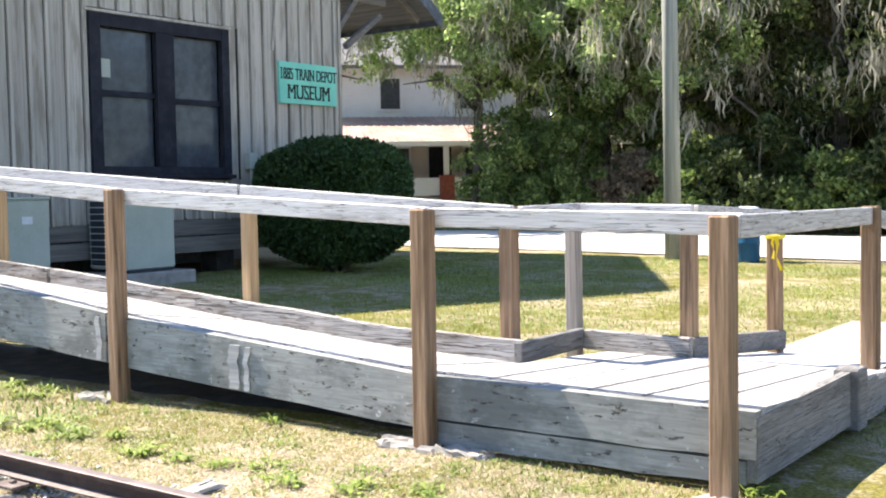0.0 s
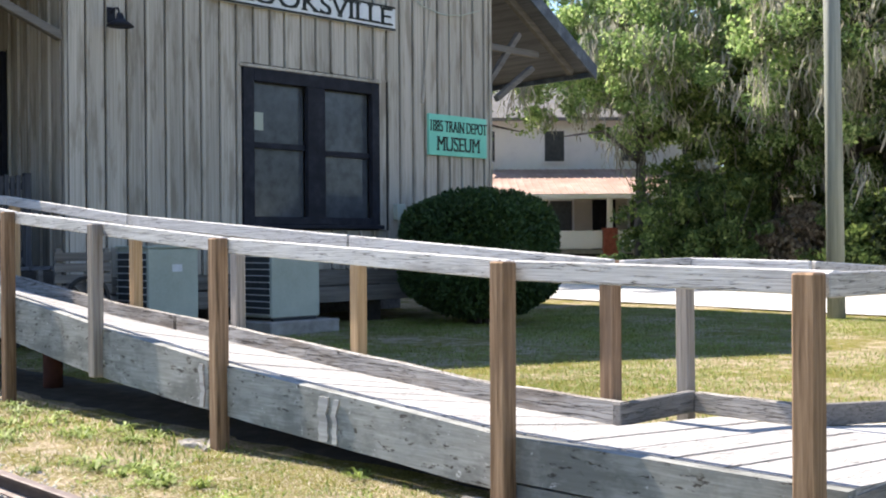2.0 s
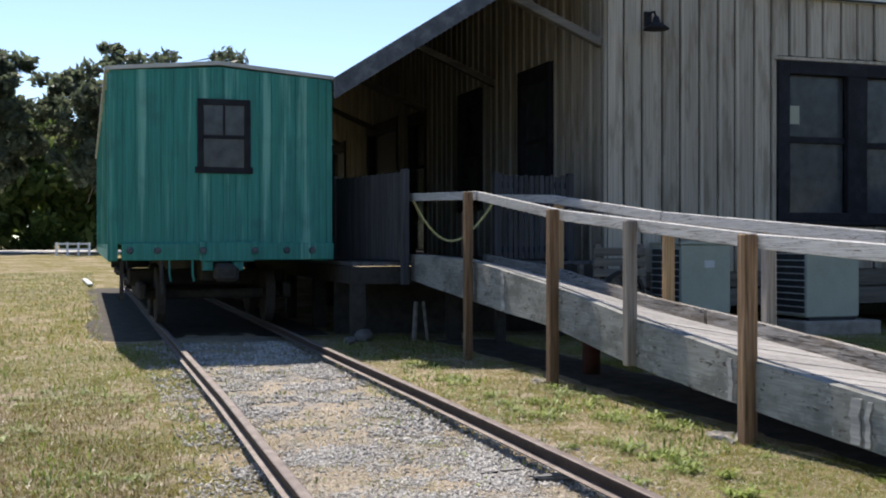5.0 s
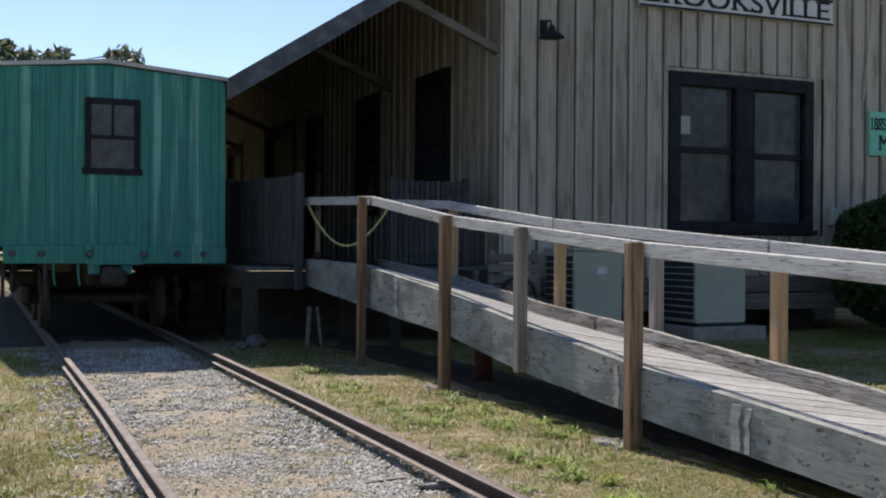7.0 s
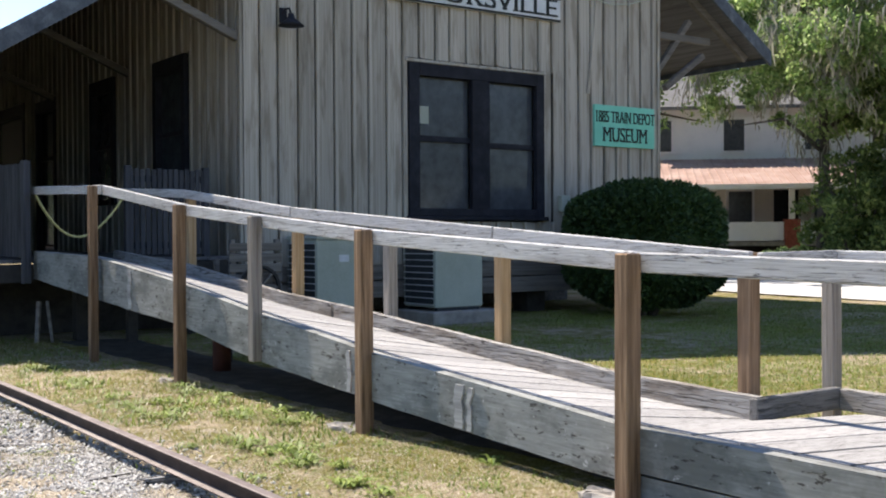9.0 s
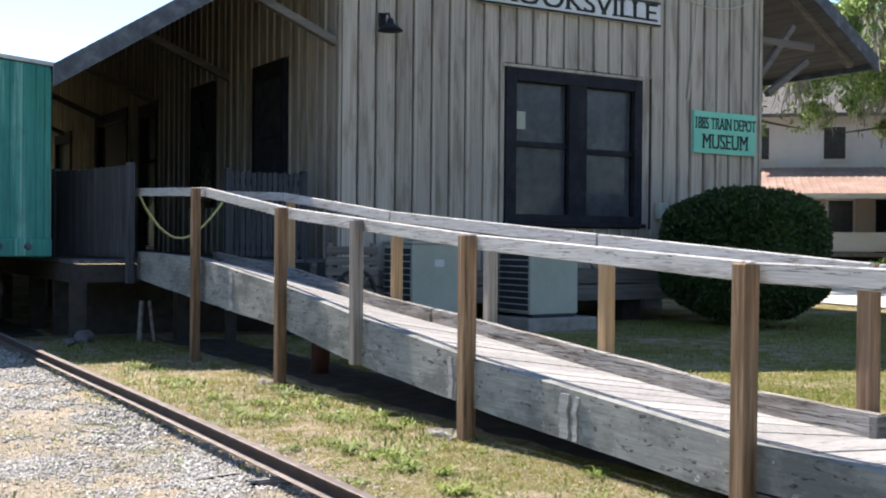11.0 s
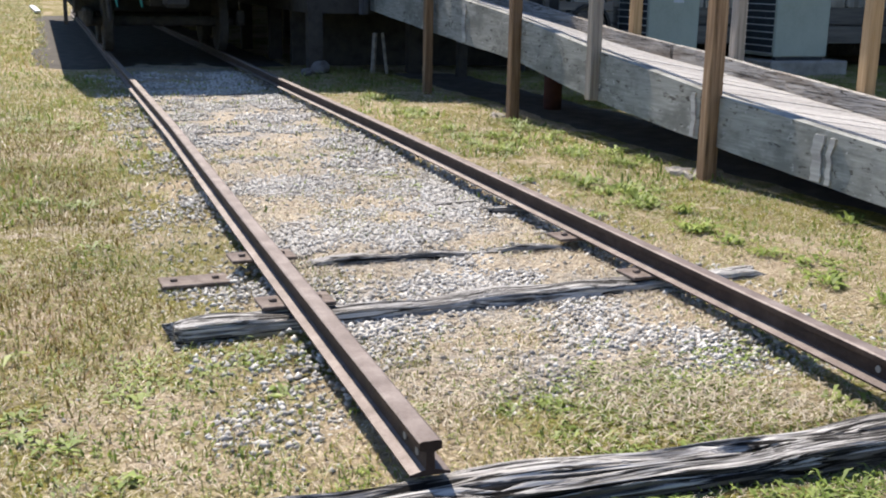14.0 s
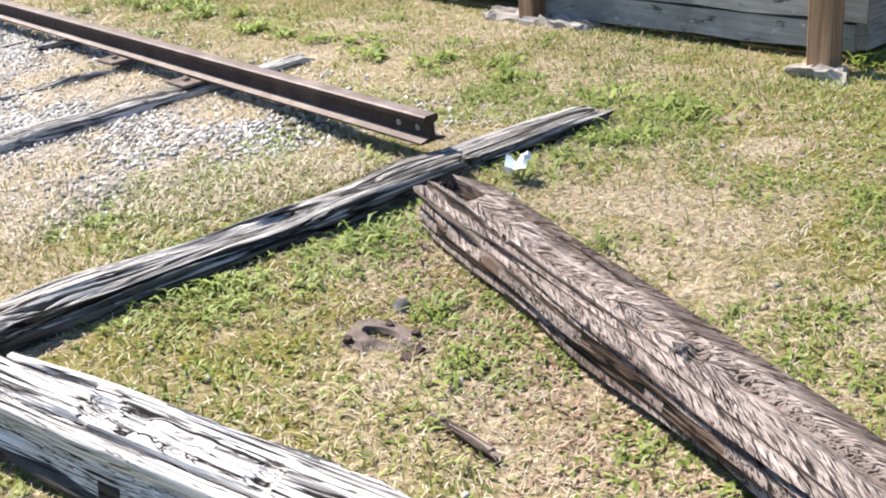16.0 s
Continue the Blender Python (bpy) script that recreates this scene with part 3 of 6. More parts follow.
# ---- ground ----
def build_ground():
    xs = sorted(set([-900, -500, -300, -200, -140, -110] + list(np.arange(-95, -34, 5.0)) + list(np.arange(-34, -20, 1.0)) + list(np.arange(-20, 2.01, 0.2)) + list(np.arange(3, 30, 3.0)) + [60, 200, 900]))
    ys = sorted(set([-900, -300, -100, -50, -30, -20, -15, -10, -7, -5, -4] + list(np.arange(-3, 10.01, 0.2)) + list(np.arange(10.5, 24, 0.5)) + list(np.arange(25, 60, 2.5)) + [70, 100, 200, 400, 900]))
    verts = [(x, y, ground_z(x, y)) for x in xs for y in ys]
    ny = len(ys)
    faces = [(i * ny + j, (i + 1) * ny + j, (i + 1) * ny + j + 1, i * ny + j + 1) for i in range(len(xs) - 1) for j in range(ny - 1)]
    g = raw("ground", verts, faces, M_GROUND, smooth=True)
    tagged(g, "patchy dry lawn and sandy soil with green tufts", "ground", kind="structure")
    # ballast bed between the rails
    verts, faces = [], []
    bx, by = np.arange(-16.6, -3.55, 0.12), np.linspace(1.40, 3.12, 22)
    for x in bx:
        for j, y in enumerate(by):
            e = min(j, 21 - j) / 5
            z = ground_z(x, y) - 0.05 * max(0.0, min(1.0, (x + 3.9) / 0.6)) + (0.02 + 0.010 * noise.noise(Vector((x * 5, y * 5, 0)))) * min(1, e) - 0.014 * (e < 0.1)
            yy = y + (0.06 * noise.noise(Vector((x * 1.4, j, 2))) if j in (0, 21) else 0)
            verts.append((x, yy, z))
    n = len(by)
    for i in range(len(bx) - 1):
        for j in range(n - 1):
            faces.append((i * n + j, (i + 1) * n + j, (i + 1) * n + j + 1, i * n + j + 1))
    tagged(raw("ballast", verts, faces, M_BALLAST, smooth=True), "pale grey gravel bed between the rails", "ballast", kind="structure")
    # dark ground sheet added to paint the shade below the car
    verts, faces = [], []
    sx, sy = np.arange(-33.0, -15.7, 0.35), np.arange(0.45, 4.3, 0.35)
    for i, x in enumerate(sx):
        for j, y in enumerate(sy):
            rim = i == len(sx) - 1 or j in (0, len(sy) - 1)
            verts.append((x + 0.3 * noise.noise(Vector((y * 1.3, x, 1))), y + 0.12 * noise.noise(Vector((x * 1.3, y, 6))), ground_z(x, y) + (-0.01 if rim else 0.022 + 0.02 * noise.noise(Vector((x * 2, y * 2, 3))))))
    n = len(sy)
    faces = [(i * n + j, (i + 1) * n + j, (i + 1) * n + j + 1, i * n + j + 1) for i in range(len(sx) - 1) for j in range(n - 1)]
    tagged(raw("soil_bed", verts, faces, M_UNDERSHADE, smooth=True), "dark sheet painting the shade under the parked railway car", "soil", kind="structure")
    # dark strip laid under the ramp deck, its shadow put in as colour
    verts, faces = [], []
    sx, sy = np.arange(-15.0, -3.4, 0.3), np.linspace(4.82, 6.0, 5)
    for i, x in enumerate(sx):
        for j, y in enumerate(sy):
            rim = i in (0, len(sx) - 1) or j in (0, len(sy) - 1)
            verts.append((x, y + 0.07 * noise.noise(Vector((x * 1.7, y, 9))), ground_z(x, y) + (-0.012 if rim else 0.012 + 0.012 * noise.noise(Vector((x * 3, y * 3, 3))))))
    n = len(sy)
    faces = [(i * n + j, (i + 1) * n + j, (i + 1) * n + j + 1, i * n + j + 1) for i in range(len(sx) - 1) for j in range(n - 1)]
    tagged(raw("soil_strip", verts, faces, M_UNDERSHADE, smooth=True), "dark strip painting the shade under the wooden ramp", "soil", kind="structure")
    # road behind the lawn and the far one beyond the field
    bm = bmesh.new()
    rows = []
    for x in np.arange(-120, 60, 2.0):
        yn = 19.15 - 0.13 * (x + 5.9)
        rows.append([bm.verts.new((x, yn + 0.12 * noise.noise(Vector((x, 0, 0))), ground_z(x, yn) + 0.03)), bm.verts.new((x, yn + 7.8, ground_z(x, yn + 7.8) + 0.03))])
    for a, b in zip(rows, rows[1:]):
        bm.faces.new((a[0], b[0], b[1], a[1]))
    tagged(part("road", bm, M_ROAD), "pale sun-bleached road behind the lawn", "road", kind="structure")
    bm = bmesh.new()
    rows = []
    for y in np.arange(-60, 40, 4.0):
        rows.append([bm.verts.new((-72, y, ground_z(-72, y) + 0.06)), bm.verts.new((-86, y, ground_z(-86, y) + 0.06))])
    for a, b in zip(rows, rows[1:]):
        bm.faces.new((a[0], b[0], b[1], a[1]))
    tagged(part("road_far", bm, M_ROAD), "pale distant road beyond the grass field", "road", kind="structure")


build_ground()


# ---- railway track ----
def rail_profile():
    return [(a, 0.045 + 0.67 * b) for a, b in [(-0.052, 0), (0.052, 0), (0.052, 0.010), (0.012, 0.024), (0.010, 0.09), (0.029, 0.102), (0.029, 0.128), (0.022, 0.134), (-0.022, 0.134), (-0.029, 0.128), (-0.029, 0.102), (-0.010, 0.09), (-0.012, 0.024), (-0.052, 0.010)]]


def rail_drift(x):
    """The track swings a little towards its open end."""
    return -0.05 * max(0.0, min(1.0, (x + 9.0) / 6.0))


def rail(y, x_end, label):
    bm = bmesh.new()
    prof = rail_profile()
    rings = []
    xs = list(np.arange(-34, x_end, 1.0)) + [x_end]
    for x in xs:
        dy = rail_drift(x) + 0.012 * noise.noise(Vector((x * 0.2, y, 0)))
        rings.append([bm.verts.new((x, y + dy + a, 0.004 + b)) for a, b in prof])
    n = len(prof)
    for a, b in zip(rings, rings[1:]):
        for k in range(n):
            bm.faces.new((a[k], a[(k + 1) % n], b[(k + 1) % n], b[k]))
    bm.faces.new(rings[0])
    bm.faces.new(rings[-1][::-1])
    bmesh.ops.recalc_face_normals(bm, faces=bm.faces)
    r = root("rail", x_end, y, 0, label, "rail", "track rails")
    bar_ob = under(part("rail_bar", bm, M_RUST), r)
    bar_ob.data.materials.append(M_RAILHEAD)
    # upward faces of head and foot take the paler steel
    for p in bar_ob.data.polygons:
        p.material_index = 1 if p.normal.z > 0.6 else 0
    for dx in (0.06, 0.16):
        c = bmesh.new()
        bmesh.ops.create_cone(c, cap_ends=True, segments=12, radius1=0.011, radius2=0.011, depth=0.004)
        c.transform(pose(x_end - dx, y + rail_drift(x_end) - 0.0125, 0.09, 90, 0, 0))
        under(part("bolt_hole", c, M_CONC, None, "pale bolt hole"), r)


rail(1.5, -3.08, "rusty steel rail ending above a split tie")
rail(3.02, -3.13, "rusty steel rail with bolt holes at its end")


def tie(x, y0, y1, z, w, h, seed, label, name="railway_tie", rot=0.0, split=0.0, mat=None):
    ob = part(name, rough_log(y1 - y0, w, h, seed, 60, 0.02, 0.016, 0.15, split, 0.4), mat or M_TIE)
    ob.matrix_world = pose(x, y0 - 0.04, z, 0, 0, 90 + rot)
    tagged(ob, label, "railway tie", "railway ties")
    return ob


def shade_sides(ob, bleached=0.085, flank=0.3):
    """Only the top is bleached; shade on the flanks is painted in as near-black wood."""
    ob.data.materials.append(M_TIMBER_SHADE)
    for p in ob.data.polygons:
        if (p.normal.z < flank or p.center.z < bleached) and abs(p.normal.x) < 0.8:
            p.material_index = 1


end_tie = root("railway_tie", -3.03, 0.94, -0.115, "split grey end tie lying across the rail ends", "railway tie", "railway ties")
for nm, y0, x0, ln, w, sd in (("rear_half", 0.0, -0.068, 2.03, 0.085, 3.0), ("front_half", 0.03, 0.064, 1.98, 0.098, 4.0), ("end_piece", 2.05, 0.0, 0.63, 0.15, 6.0)):
    o = part(nm, rough_log(ln, w, 0.152 if nm == "front_half" else 0.14, sd, int(55 * ln), 0.012, 0.013, 0.08, 0.0, 0.25, 64), M_TIE, end_tie)
    shade_sides(o)
    o.matrix_basis = pose(x0, y0, 0, 0, 0, 90 + (0.6 if nm == "front_half" else -0.2))
tie(-4.53, 1.05, 3.22, -0.125, 0.15, 0.16, 5.0, "cracked grey tie half sunk in gravel", rot=2.6)
tie(-5.36, 1.62, 2.95, -0.175, 0.12, 0.185, 8.0, "dark cracked tie sunk in gravel", rot=-1.0)
for i, x in enumerate((-6.2, -7.0, -7.75, -8.5, -9.3, -10.1, -10.9, -11.6, -12.4, -13.2, -14.0)):
    tie(x, 1.62 + 0.08 * math.sin(i * 2.1), 2.9, -0.208, 0.2, 0.188 + 0.006 * math.sin(i * 3.3), 11.0 + i, "old tie buried almost level with the gravel")


def tie_plate(x, y):
    bm = box(-0.075, 0.075, -0.14, 0.14, 0, 0.014, 0.003)
    for sy in (-0.085, 0.085):
        slab(bm, -0.014, 0.014, sy - 0.014, sy + 0.014, 0.012, 0.026, 0.004)
    ob = part("tie_plate", bm, M_PLATE)
    ob.matrix_world = pose(x, y, 0.03, 0, 0, 2)
    tagged(ob, "rusty tie plate with spike heads under the rail", "tie plate", "tie plates")
    return ob


for x in (-4.66, -5.36):
    for y in (1.5, 3.02):
        tie_plate(x, y + rail_drift(x))

loose = tie_plate(-5.25, 1.17)
loose.location.z = ground_z(-5.25, 1.17) + 0.012
loose["label"] = "dusty loose tie plate lying beside the rail"
# the two big timbers lying in front of the track
LOG_SLOTS = ((0.0, 0.30, 0.86, 0.036, 0.06), (0.05, 0.0, 0.34, 0.006, 0.035), (0.018, 0.05, 0.42, 0.007, 0.05), (-0.02, 0.0, 0.3, 0.005, 0.035), (-0.05, 0.12, 0.75, 0.006, 0.04), (0.062, 0.5, 1.3, 0.007, 0.045), (-0.012, 0.95, 1.7, 0.014, 0.06), (-0.06, 0.9, 1.9, 0.006, 0.04), (0.035, 1.3, 2.0, 0.008, 0.05))
log_white = part("timber_log", rough_log(2.0, 0.172, 0.155, 21.0, 230, 0.014, 0.03, 0.06, 0.0, 0.27, 150, 0.0, LOG_SLOTS), M_LOGW)
shade_sides(log_white, 0.06, -0.9)
log_white.matrix_world = pose(-2.655, 1.352, -0.03, 0, 0, 13.6)
fill = bmesh.new()
bmesh.ops.create_grid(fill, x_segments=24, y_segments=6, size=0.5)
for v in fill.verts:
    v.co = Vector((0.58 + v.co.x * 0.5, v.co.y * 0.075, 0.102 + 0.012 * noise.noise(Vector((v.co.x * 17, v.co.y * 9, 4))) - 0.02 * abs(v.co.x)))
part("soil_fill", fill, M_SOIL, log_white, "brown soil and straw caught in the hollow")
tagged(log_white, "sun-bleached cracked timber lying on the grass", "timber")
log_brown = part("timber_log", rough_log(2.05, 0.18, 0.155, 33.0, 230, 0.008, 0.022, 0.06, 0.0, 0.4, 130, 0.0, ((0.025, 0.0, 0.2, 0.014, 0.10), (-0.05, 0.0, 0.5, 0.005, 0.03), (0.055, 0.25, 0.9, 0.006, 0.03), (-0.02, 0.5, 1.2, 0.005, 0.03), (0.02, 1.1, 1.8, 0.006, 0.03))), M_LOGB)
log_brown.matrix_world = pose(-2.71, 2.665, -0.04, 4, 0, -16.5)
# side faces get plain brown grain, darkened in colour for their shade too
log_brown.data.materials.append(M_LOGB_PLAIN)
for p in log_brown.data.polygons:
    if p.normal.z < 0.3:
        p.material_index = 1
tagged(log_brown, "brown weathered timber with feathered grain on grass", "timber")


# ---- wheelchair ramp ----
FRONT = [(-14.85, 1.14), (-12.5, 1.10), (-10.14, 0.89), (-8.49, 0.69), (-6.79, 0.52), (-4.45, 0.355), (-2.68, 0.345)]
BACK = [(-15.2, 0.99), (-12.9, 0.87), (-10.27, 0.61), (-8.66, 0.505), (-6.75, 0.355), (-5.6, 0.275), (-4.5, 0.232), (-2.68, 0.232)]


def level(table, x):
    return float(np.interp(x, [a for a, _ in table], [b for _, b in table]))


Y_FRONT, Y_BACK = 4.69, 5.86
ramp_root = root("wooden_ramp", -8, 5.2, 0, "long weathered grey wooden access ramp with plank deck", "ramp")


def ramp_part(name, bm, mat, label=""):
    return under(part(name, bm, mat, None, label), ramp_root)


def prism(sections, bm=None):
    """Loft of quads: each section is four points."""
    bm = bm or bmesh.new()
    rings = [[bm.verts.new(p) for p in s] for s in sections]
    for a, b in zip(rings, rings[1:]):
        for k in range(4):
            bm.faces.new((a[k], a[(k + 1) % 4], b[(k + 1) % 4], b[k]))
    bm.faces.new(rings[0][::-1])
    bm.faces.new(rings[-1])
    bmesh.ops.recalc_face_normals(bm, faces=bm.faces)
    return bm


BOT = [(-14.85, 0.79), (-12.62, 0.64), (-10.14, 0.50), (-8.6, 0.315), (-6.8, 0.19), (-4.55, 0.07)]


def stringer(x0, x1, y, th, top, bot, dz=0.0):
    n = max(2, int((x1 - x0) / 0.25))
    secs = []
    for i in range(n + 1):
        x = x0 + (x1 - x0) * i / n
        w = 0.006 * noise.noise(Vector((x * 2, y, 0)))
        zt, zb = level(top, x) - dz, level(bot, x) + 0.01 * noise.noise(Vector((x * 3, 5, y)))
        secs.append([(x, y + w, zb), (x, y + th, zb), (x, y + th, zt), (x, y + w, zt)])
    return prism(secs)


# front side boards, butted end to end
for a, b in ((-14.85, -10.02), (-9.99, -7.02), (-7.0, -4.46)):
    ramp_part("side_board", stringer(a, b, Y_FRONT - 0.02, 0.07, FRONT, BOT, 0.006), M_STRINGER, "weathered grey side board")
ramp_part("side_board", stringer(-4.44, -2.62, Y_FRONT - 0.02, 0.07, [(-5, 0.351), (-2, 0.338)], [(-5, 0.125), (-2, 0.13)]), M_STRINGER)
ramp_part("side_board", stringer(-4.42, -2.67, Y_FRONT - 0.008, 0.05, [(-5, 0.112), (-2, 0.118)], [(-5, -0.02), (-2, 0.02)]), M_STRINGER)
for x, w in ((-5.8, 0.10), (-5.69, 0.05), (-11.4, 0.12), (-7.09, 0.06)):
    secs = []
    for i in range(9):
        f = i / 8
        zt, zb = level(FRONT, x) - 0.04, level(BOT, x) + 0.012
        z = zb + (zt - zb) * f
        o = 0.035 * noise.noise(Vector((f * 4, x, 1)))
        ww = w * (0.75 + 0.35 * abs(noise.noise(Vector((f * 3, x, 4)))))
        secs.append([(x + o - ww / 2, Y_FRONT - 0.0315, z), (x + o + ww / 2, Y_FRONT - 0.0315, z), (x + o + ww / 2, Y_FRONT - 0.022, z), (x + o - ww / 2, Y_FRONT - 0.022, z)])
    ramp_part("bare_patch", prism(secs), M_PALEPATCH, "pale peeled patch on the side board")
ramp_part("side_board", stringer(-15.1, -4.5, Y_BACK - 0.02, 0.05, [(a, b - 0.04) for a, b in BACK], [(a, b - 0.3) for a, b in BACK]), M_STRINGER)
# end face and its block
ramp_part("end_board", box(-2.665, -2.615, 4.68, 6.1, 0.03, 0.315), M_BEAMY, "peeling grey end board")
ramp_part("end_board", box(-2.665, -2.615, 6.2, 8.2, 0.0, 0.22), M_BEAMY, "peeling grey end board")
ramp_part("end_block", box(-2.71, -2.57, 6.04, 6.2, 0.0, 0.33, 0.01), M_BEAMY)
ramp_part("corner_block", box(-2.76, -2.675, 4.745, 4.84, 0.0, 0.31, 0.006), M_BEAMY)

# deck boards across the ramp
x, i = -14.85, 0
while x < -2.64:
    w = 0.285
    x1 = min(x + w - 0.026, -2.61)
    yb = Y_BACK + 0.02
    if x > -4.45:
        yb = 6.56
    lift = 0.006 * noise.noise(Vector((i * 3.7, 0, 1)))
    zf0, zf1 = level(FRONT, x) + lift, level(FRONT, x1) + lift
    zb0, zb1 = level(BACK, x) + lift, level(BACK, x1) + lift
    if x > -4.45:
        zb0 = zb1 = 0.235 + lift
    y0 = Y_FRONT + 0.056 + 0.004 * noise.noise(Vector((i * 1.9, 4, 1)))
    t = 0.034
    bm = prism([[(x, y0, zf0 - t), (x, yb, zb0 - t), (x, yb, zb0), (x, y0, zf0)], [(x1, y0, zf1 - t), (x1, yb, zb1 - t), (x1, yb, zb1), (x1, y0, zf1)]])
    ramp_part("deck_board", bm, M_DECK)
    x += w
    i += 1
# walkway leaving the landing across the lawn
y, i = 6.57, 0
while y < 8.4:
    z0, z1 = 0.235 - 0.1 * (y - 6.57), 0.235 - 0.1 * (y + 0.28 - 6.57)
    ramp_part("deck_board", prism([[(-3.74, y, z0 - 0.034), (-2.61, y, z0 - 0.034), (-2.61, y, z0), (-3.74, y, z0)], [(-3.74, y + 0.272, z1 - 0.034), (-2.61, y + 0.272, z1 - 0.034), (-2.61, y + 0.272, z1), (-3.74, y + 0.272, z1)]]), M_RAIL)
    y += 0.28
tagged(part("concrete_slab", box(-3.9, -1.6, 8.42, 10.6, -0.12, 0.03, 0.01), M_CONC), "pale concrete pad at the foot of the ramp", "slab", kind="structure")

# kerb boards
KERB = [(a, b + 0.135) for a, b in BACK]
for a, b in ((-15.2, -12.3), (-12.28, -9.35), (-9.3, -4.52)):
    n = max(2, int((b - a) / 0.3))
    secs = []
    for i in range(n + 1):
        x = a + (b - a) * i / n
        zt = level(KERB, x) + 0.012 * noise.noise(Vector((x * 2.3, a, 2)))
        zb = level(BACK, x) - 0.02
        o = 0.012 * noise.noise(Vector((x * 1.4, b, 8)))
        secs.append([(x, Y_BACK - 0.045 + o, zb), (x, Y_BACK + 0.02 + o, zb), (x, Y_BACK + 0.02 + o, zt), (x, Y_BACK - 0.045 + o, zt)])
    ramp_part("kerb_board", prism(secs), M_KERB, "worn grey kerb board")
ramp_part("kerb_board", bar((-4.53, 5.80, 0.305), (-4.53, 6.60, 0.305), 0.06, 0.13, 0.006), M_BEAMY)
ramp_part("kerb_board", bar((-4.50, 6.60, 0.30), (-3.74, 6.58, 0.295), 0.06, 0.13, 0.006), M_KERB)
ramp_part("kerb_board", bar((-3.76, 6.62, 0.29), (-3.62, 7.9, 0.2), 0.06, 0.13, 0.006), M_BEAMY)

# posts: x, y, foot, top, material
POSTS = [
    (-2.715, 4.55, -0.05, 1.185, M_POST, 0.098), (-4.36, 4.63, -0.02, 1.215, M_POST, 0.098), (-6.85, 4.64, -0.05, 1.35, M_POST, 0.098),
    (-8.50, 4.64, 0.31, 1.47, M_POST_GREY, 0.09), (-10.02, 4.63, -0.05, 1.60, M_POST, 0.095), (-12.27, 4.58, -0.05, 1.86, M_POST, 0.09),
    (-4.67, 5.94, 0.0, 1.2, M_POST, 0.098), (-6.97, 5.94, 0.1, 1.36, M_POST_PALE, 0.095), (-8.52, 5.94, 0.1, 1.47, M_POST_GREY, 0.095),
    (-10.2, 5.94, 0.3, 1.57, M_POST_PALE, 0.095), (-12.85, 5.94, 0.4, 1.84, M_POST_PALE, 0.095), (-4.62, 6.67, -0.05, 1.17, M_POST_GREY, 0.09),
    (-3.80, 6.68, -0.05, 1.15, M_POST, 0.095), (-3.66, 7.86, -0.05, 1.07, M_POST, 0.095), (-2.735, 6.86, -0.05, 1.17, M_POST, 0.098),
]
for x, y, z0, z1, mt, w in POSTS:
    bm = bmesh.new()
    a = bar((0, 0, z0), (0.008 * noise.noise(Vector((x, y, 0))), 0, z1), w, w, 0.008, bm)
    bm.transform(pose(x, y, 0, 0, 0, 3 * noise.noise(Vector((x * 3, y, 1)))))
    ramp_part("post", bm, mt)


def handrail(points, back=False):
    for (x0, y0, z0), (x1, y1, z1) in zip(points, points[1:]):
        ramp_part("handrail", bar((x0, y0, z0 - 0.05), (x1, y1, z1 - 0.05), 0.045, 0.10, 0.006), M_RAIL if abs(x1 - x0) > abs(y1 - y0) else M_RAILY, "whitened weathered handrail board")


YR = 4.71
handrail([(-15.0, YR - 0.03, 1.955), (-12.29, YR, 1.87)])
handrail([(-12.27, YR, 1.865), (-10.02, YR, 1.60)])
handrail([(-10.0, YR, 1.597), (-6.87, YR, 1.355)])
handrail([(-6.85, YR, 1.352), (-4.38, YR, 1.222)])
handrail([(-4.36, YR, 1.22), (-2.68, YR, 1.19)])
handrail([(-2.69, 4.63, 1.185), (-2.735, 6.8, 1.165), (-2.74, 8.0, 1.05)])
YB = 5.87
handrail([(-15.1, YB, 1.965), (-12.86, YB, 1.865)])
handrail([(-12.84, YB, 1.86), (-10.2, YB, 1.595)])
handrail([(-10.18, YB, 1.593), (-6.99, YB, 1.37)])
handrail([(-6.97, YB, 1.368), (-4.60, YB, 1.205)])
handrail([(-4.56, 5.9, 1.2), (-4.55, 6.66, 1.205)])
handrail([(-4.53, 6.61, 1.205), (-3.74, 6.61, 1.19)])
handrail([(-3.74, 6.64, 1.188), (-3.60, 7.92, 1.12)])
# dark supports under the deck
for x in (-14.2, -11.4, -9.2, -7.6):
    zt = level(BACK, x) - 0.1
    ramp_part("support_leg", bar((x, 5.7, -0.05), (x, 5.7, zt), 0.12, 0.12, 0.006), M_DARK)
# yellow tape on a post
tape = root("caution_tape", -3.66, 7.86, 0.9, "yellow caution tape tied round a ramp post", "tape")


def ribbon(points, width):
    bm = bmesh.new()
    rows = []
    for k, p in enumerate(points):
        c = Vector(p)
        w = Vector((width * math.cos(k * 0.9), 0.004, width * 0.5 * math.sin(k * 0.9)))
        rows.append([bm.verts.new(c - w), bm.verts.new(c + w)])
    for a, b in zip(rows, rows[1:]):
        bm.faces.new((a[0], a[1], b[1], b[0]))
    bmesh.ops.solidify(bm, geom=bm.faces[:], thickness=0.002)
    return bm


part("knot_band", box(-0.056, 0.056, -0.056, 0.056, 0.02, 0.05, 0.004), M_TAPE, tape)
part("tail", ribbon([(0.03, -0.07, 0.04), (0.045, -0.075, -0.02), (0.035, -0.08, -0.09), (0.06, -0.08, -0.16), (0.075, -0.075, -0.2)], 0.016), M_TAPE, tape)
part("tail", ribbon([(0.02, -0.07, 0.04), (0.005, -0.075, 0.0), (0.02, -0.078, -0.06), (0.012, -0.075, -0.12)], 0.014), M_TAPE, tape)


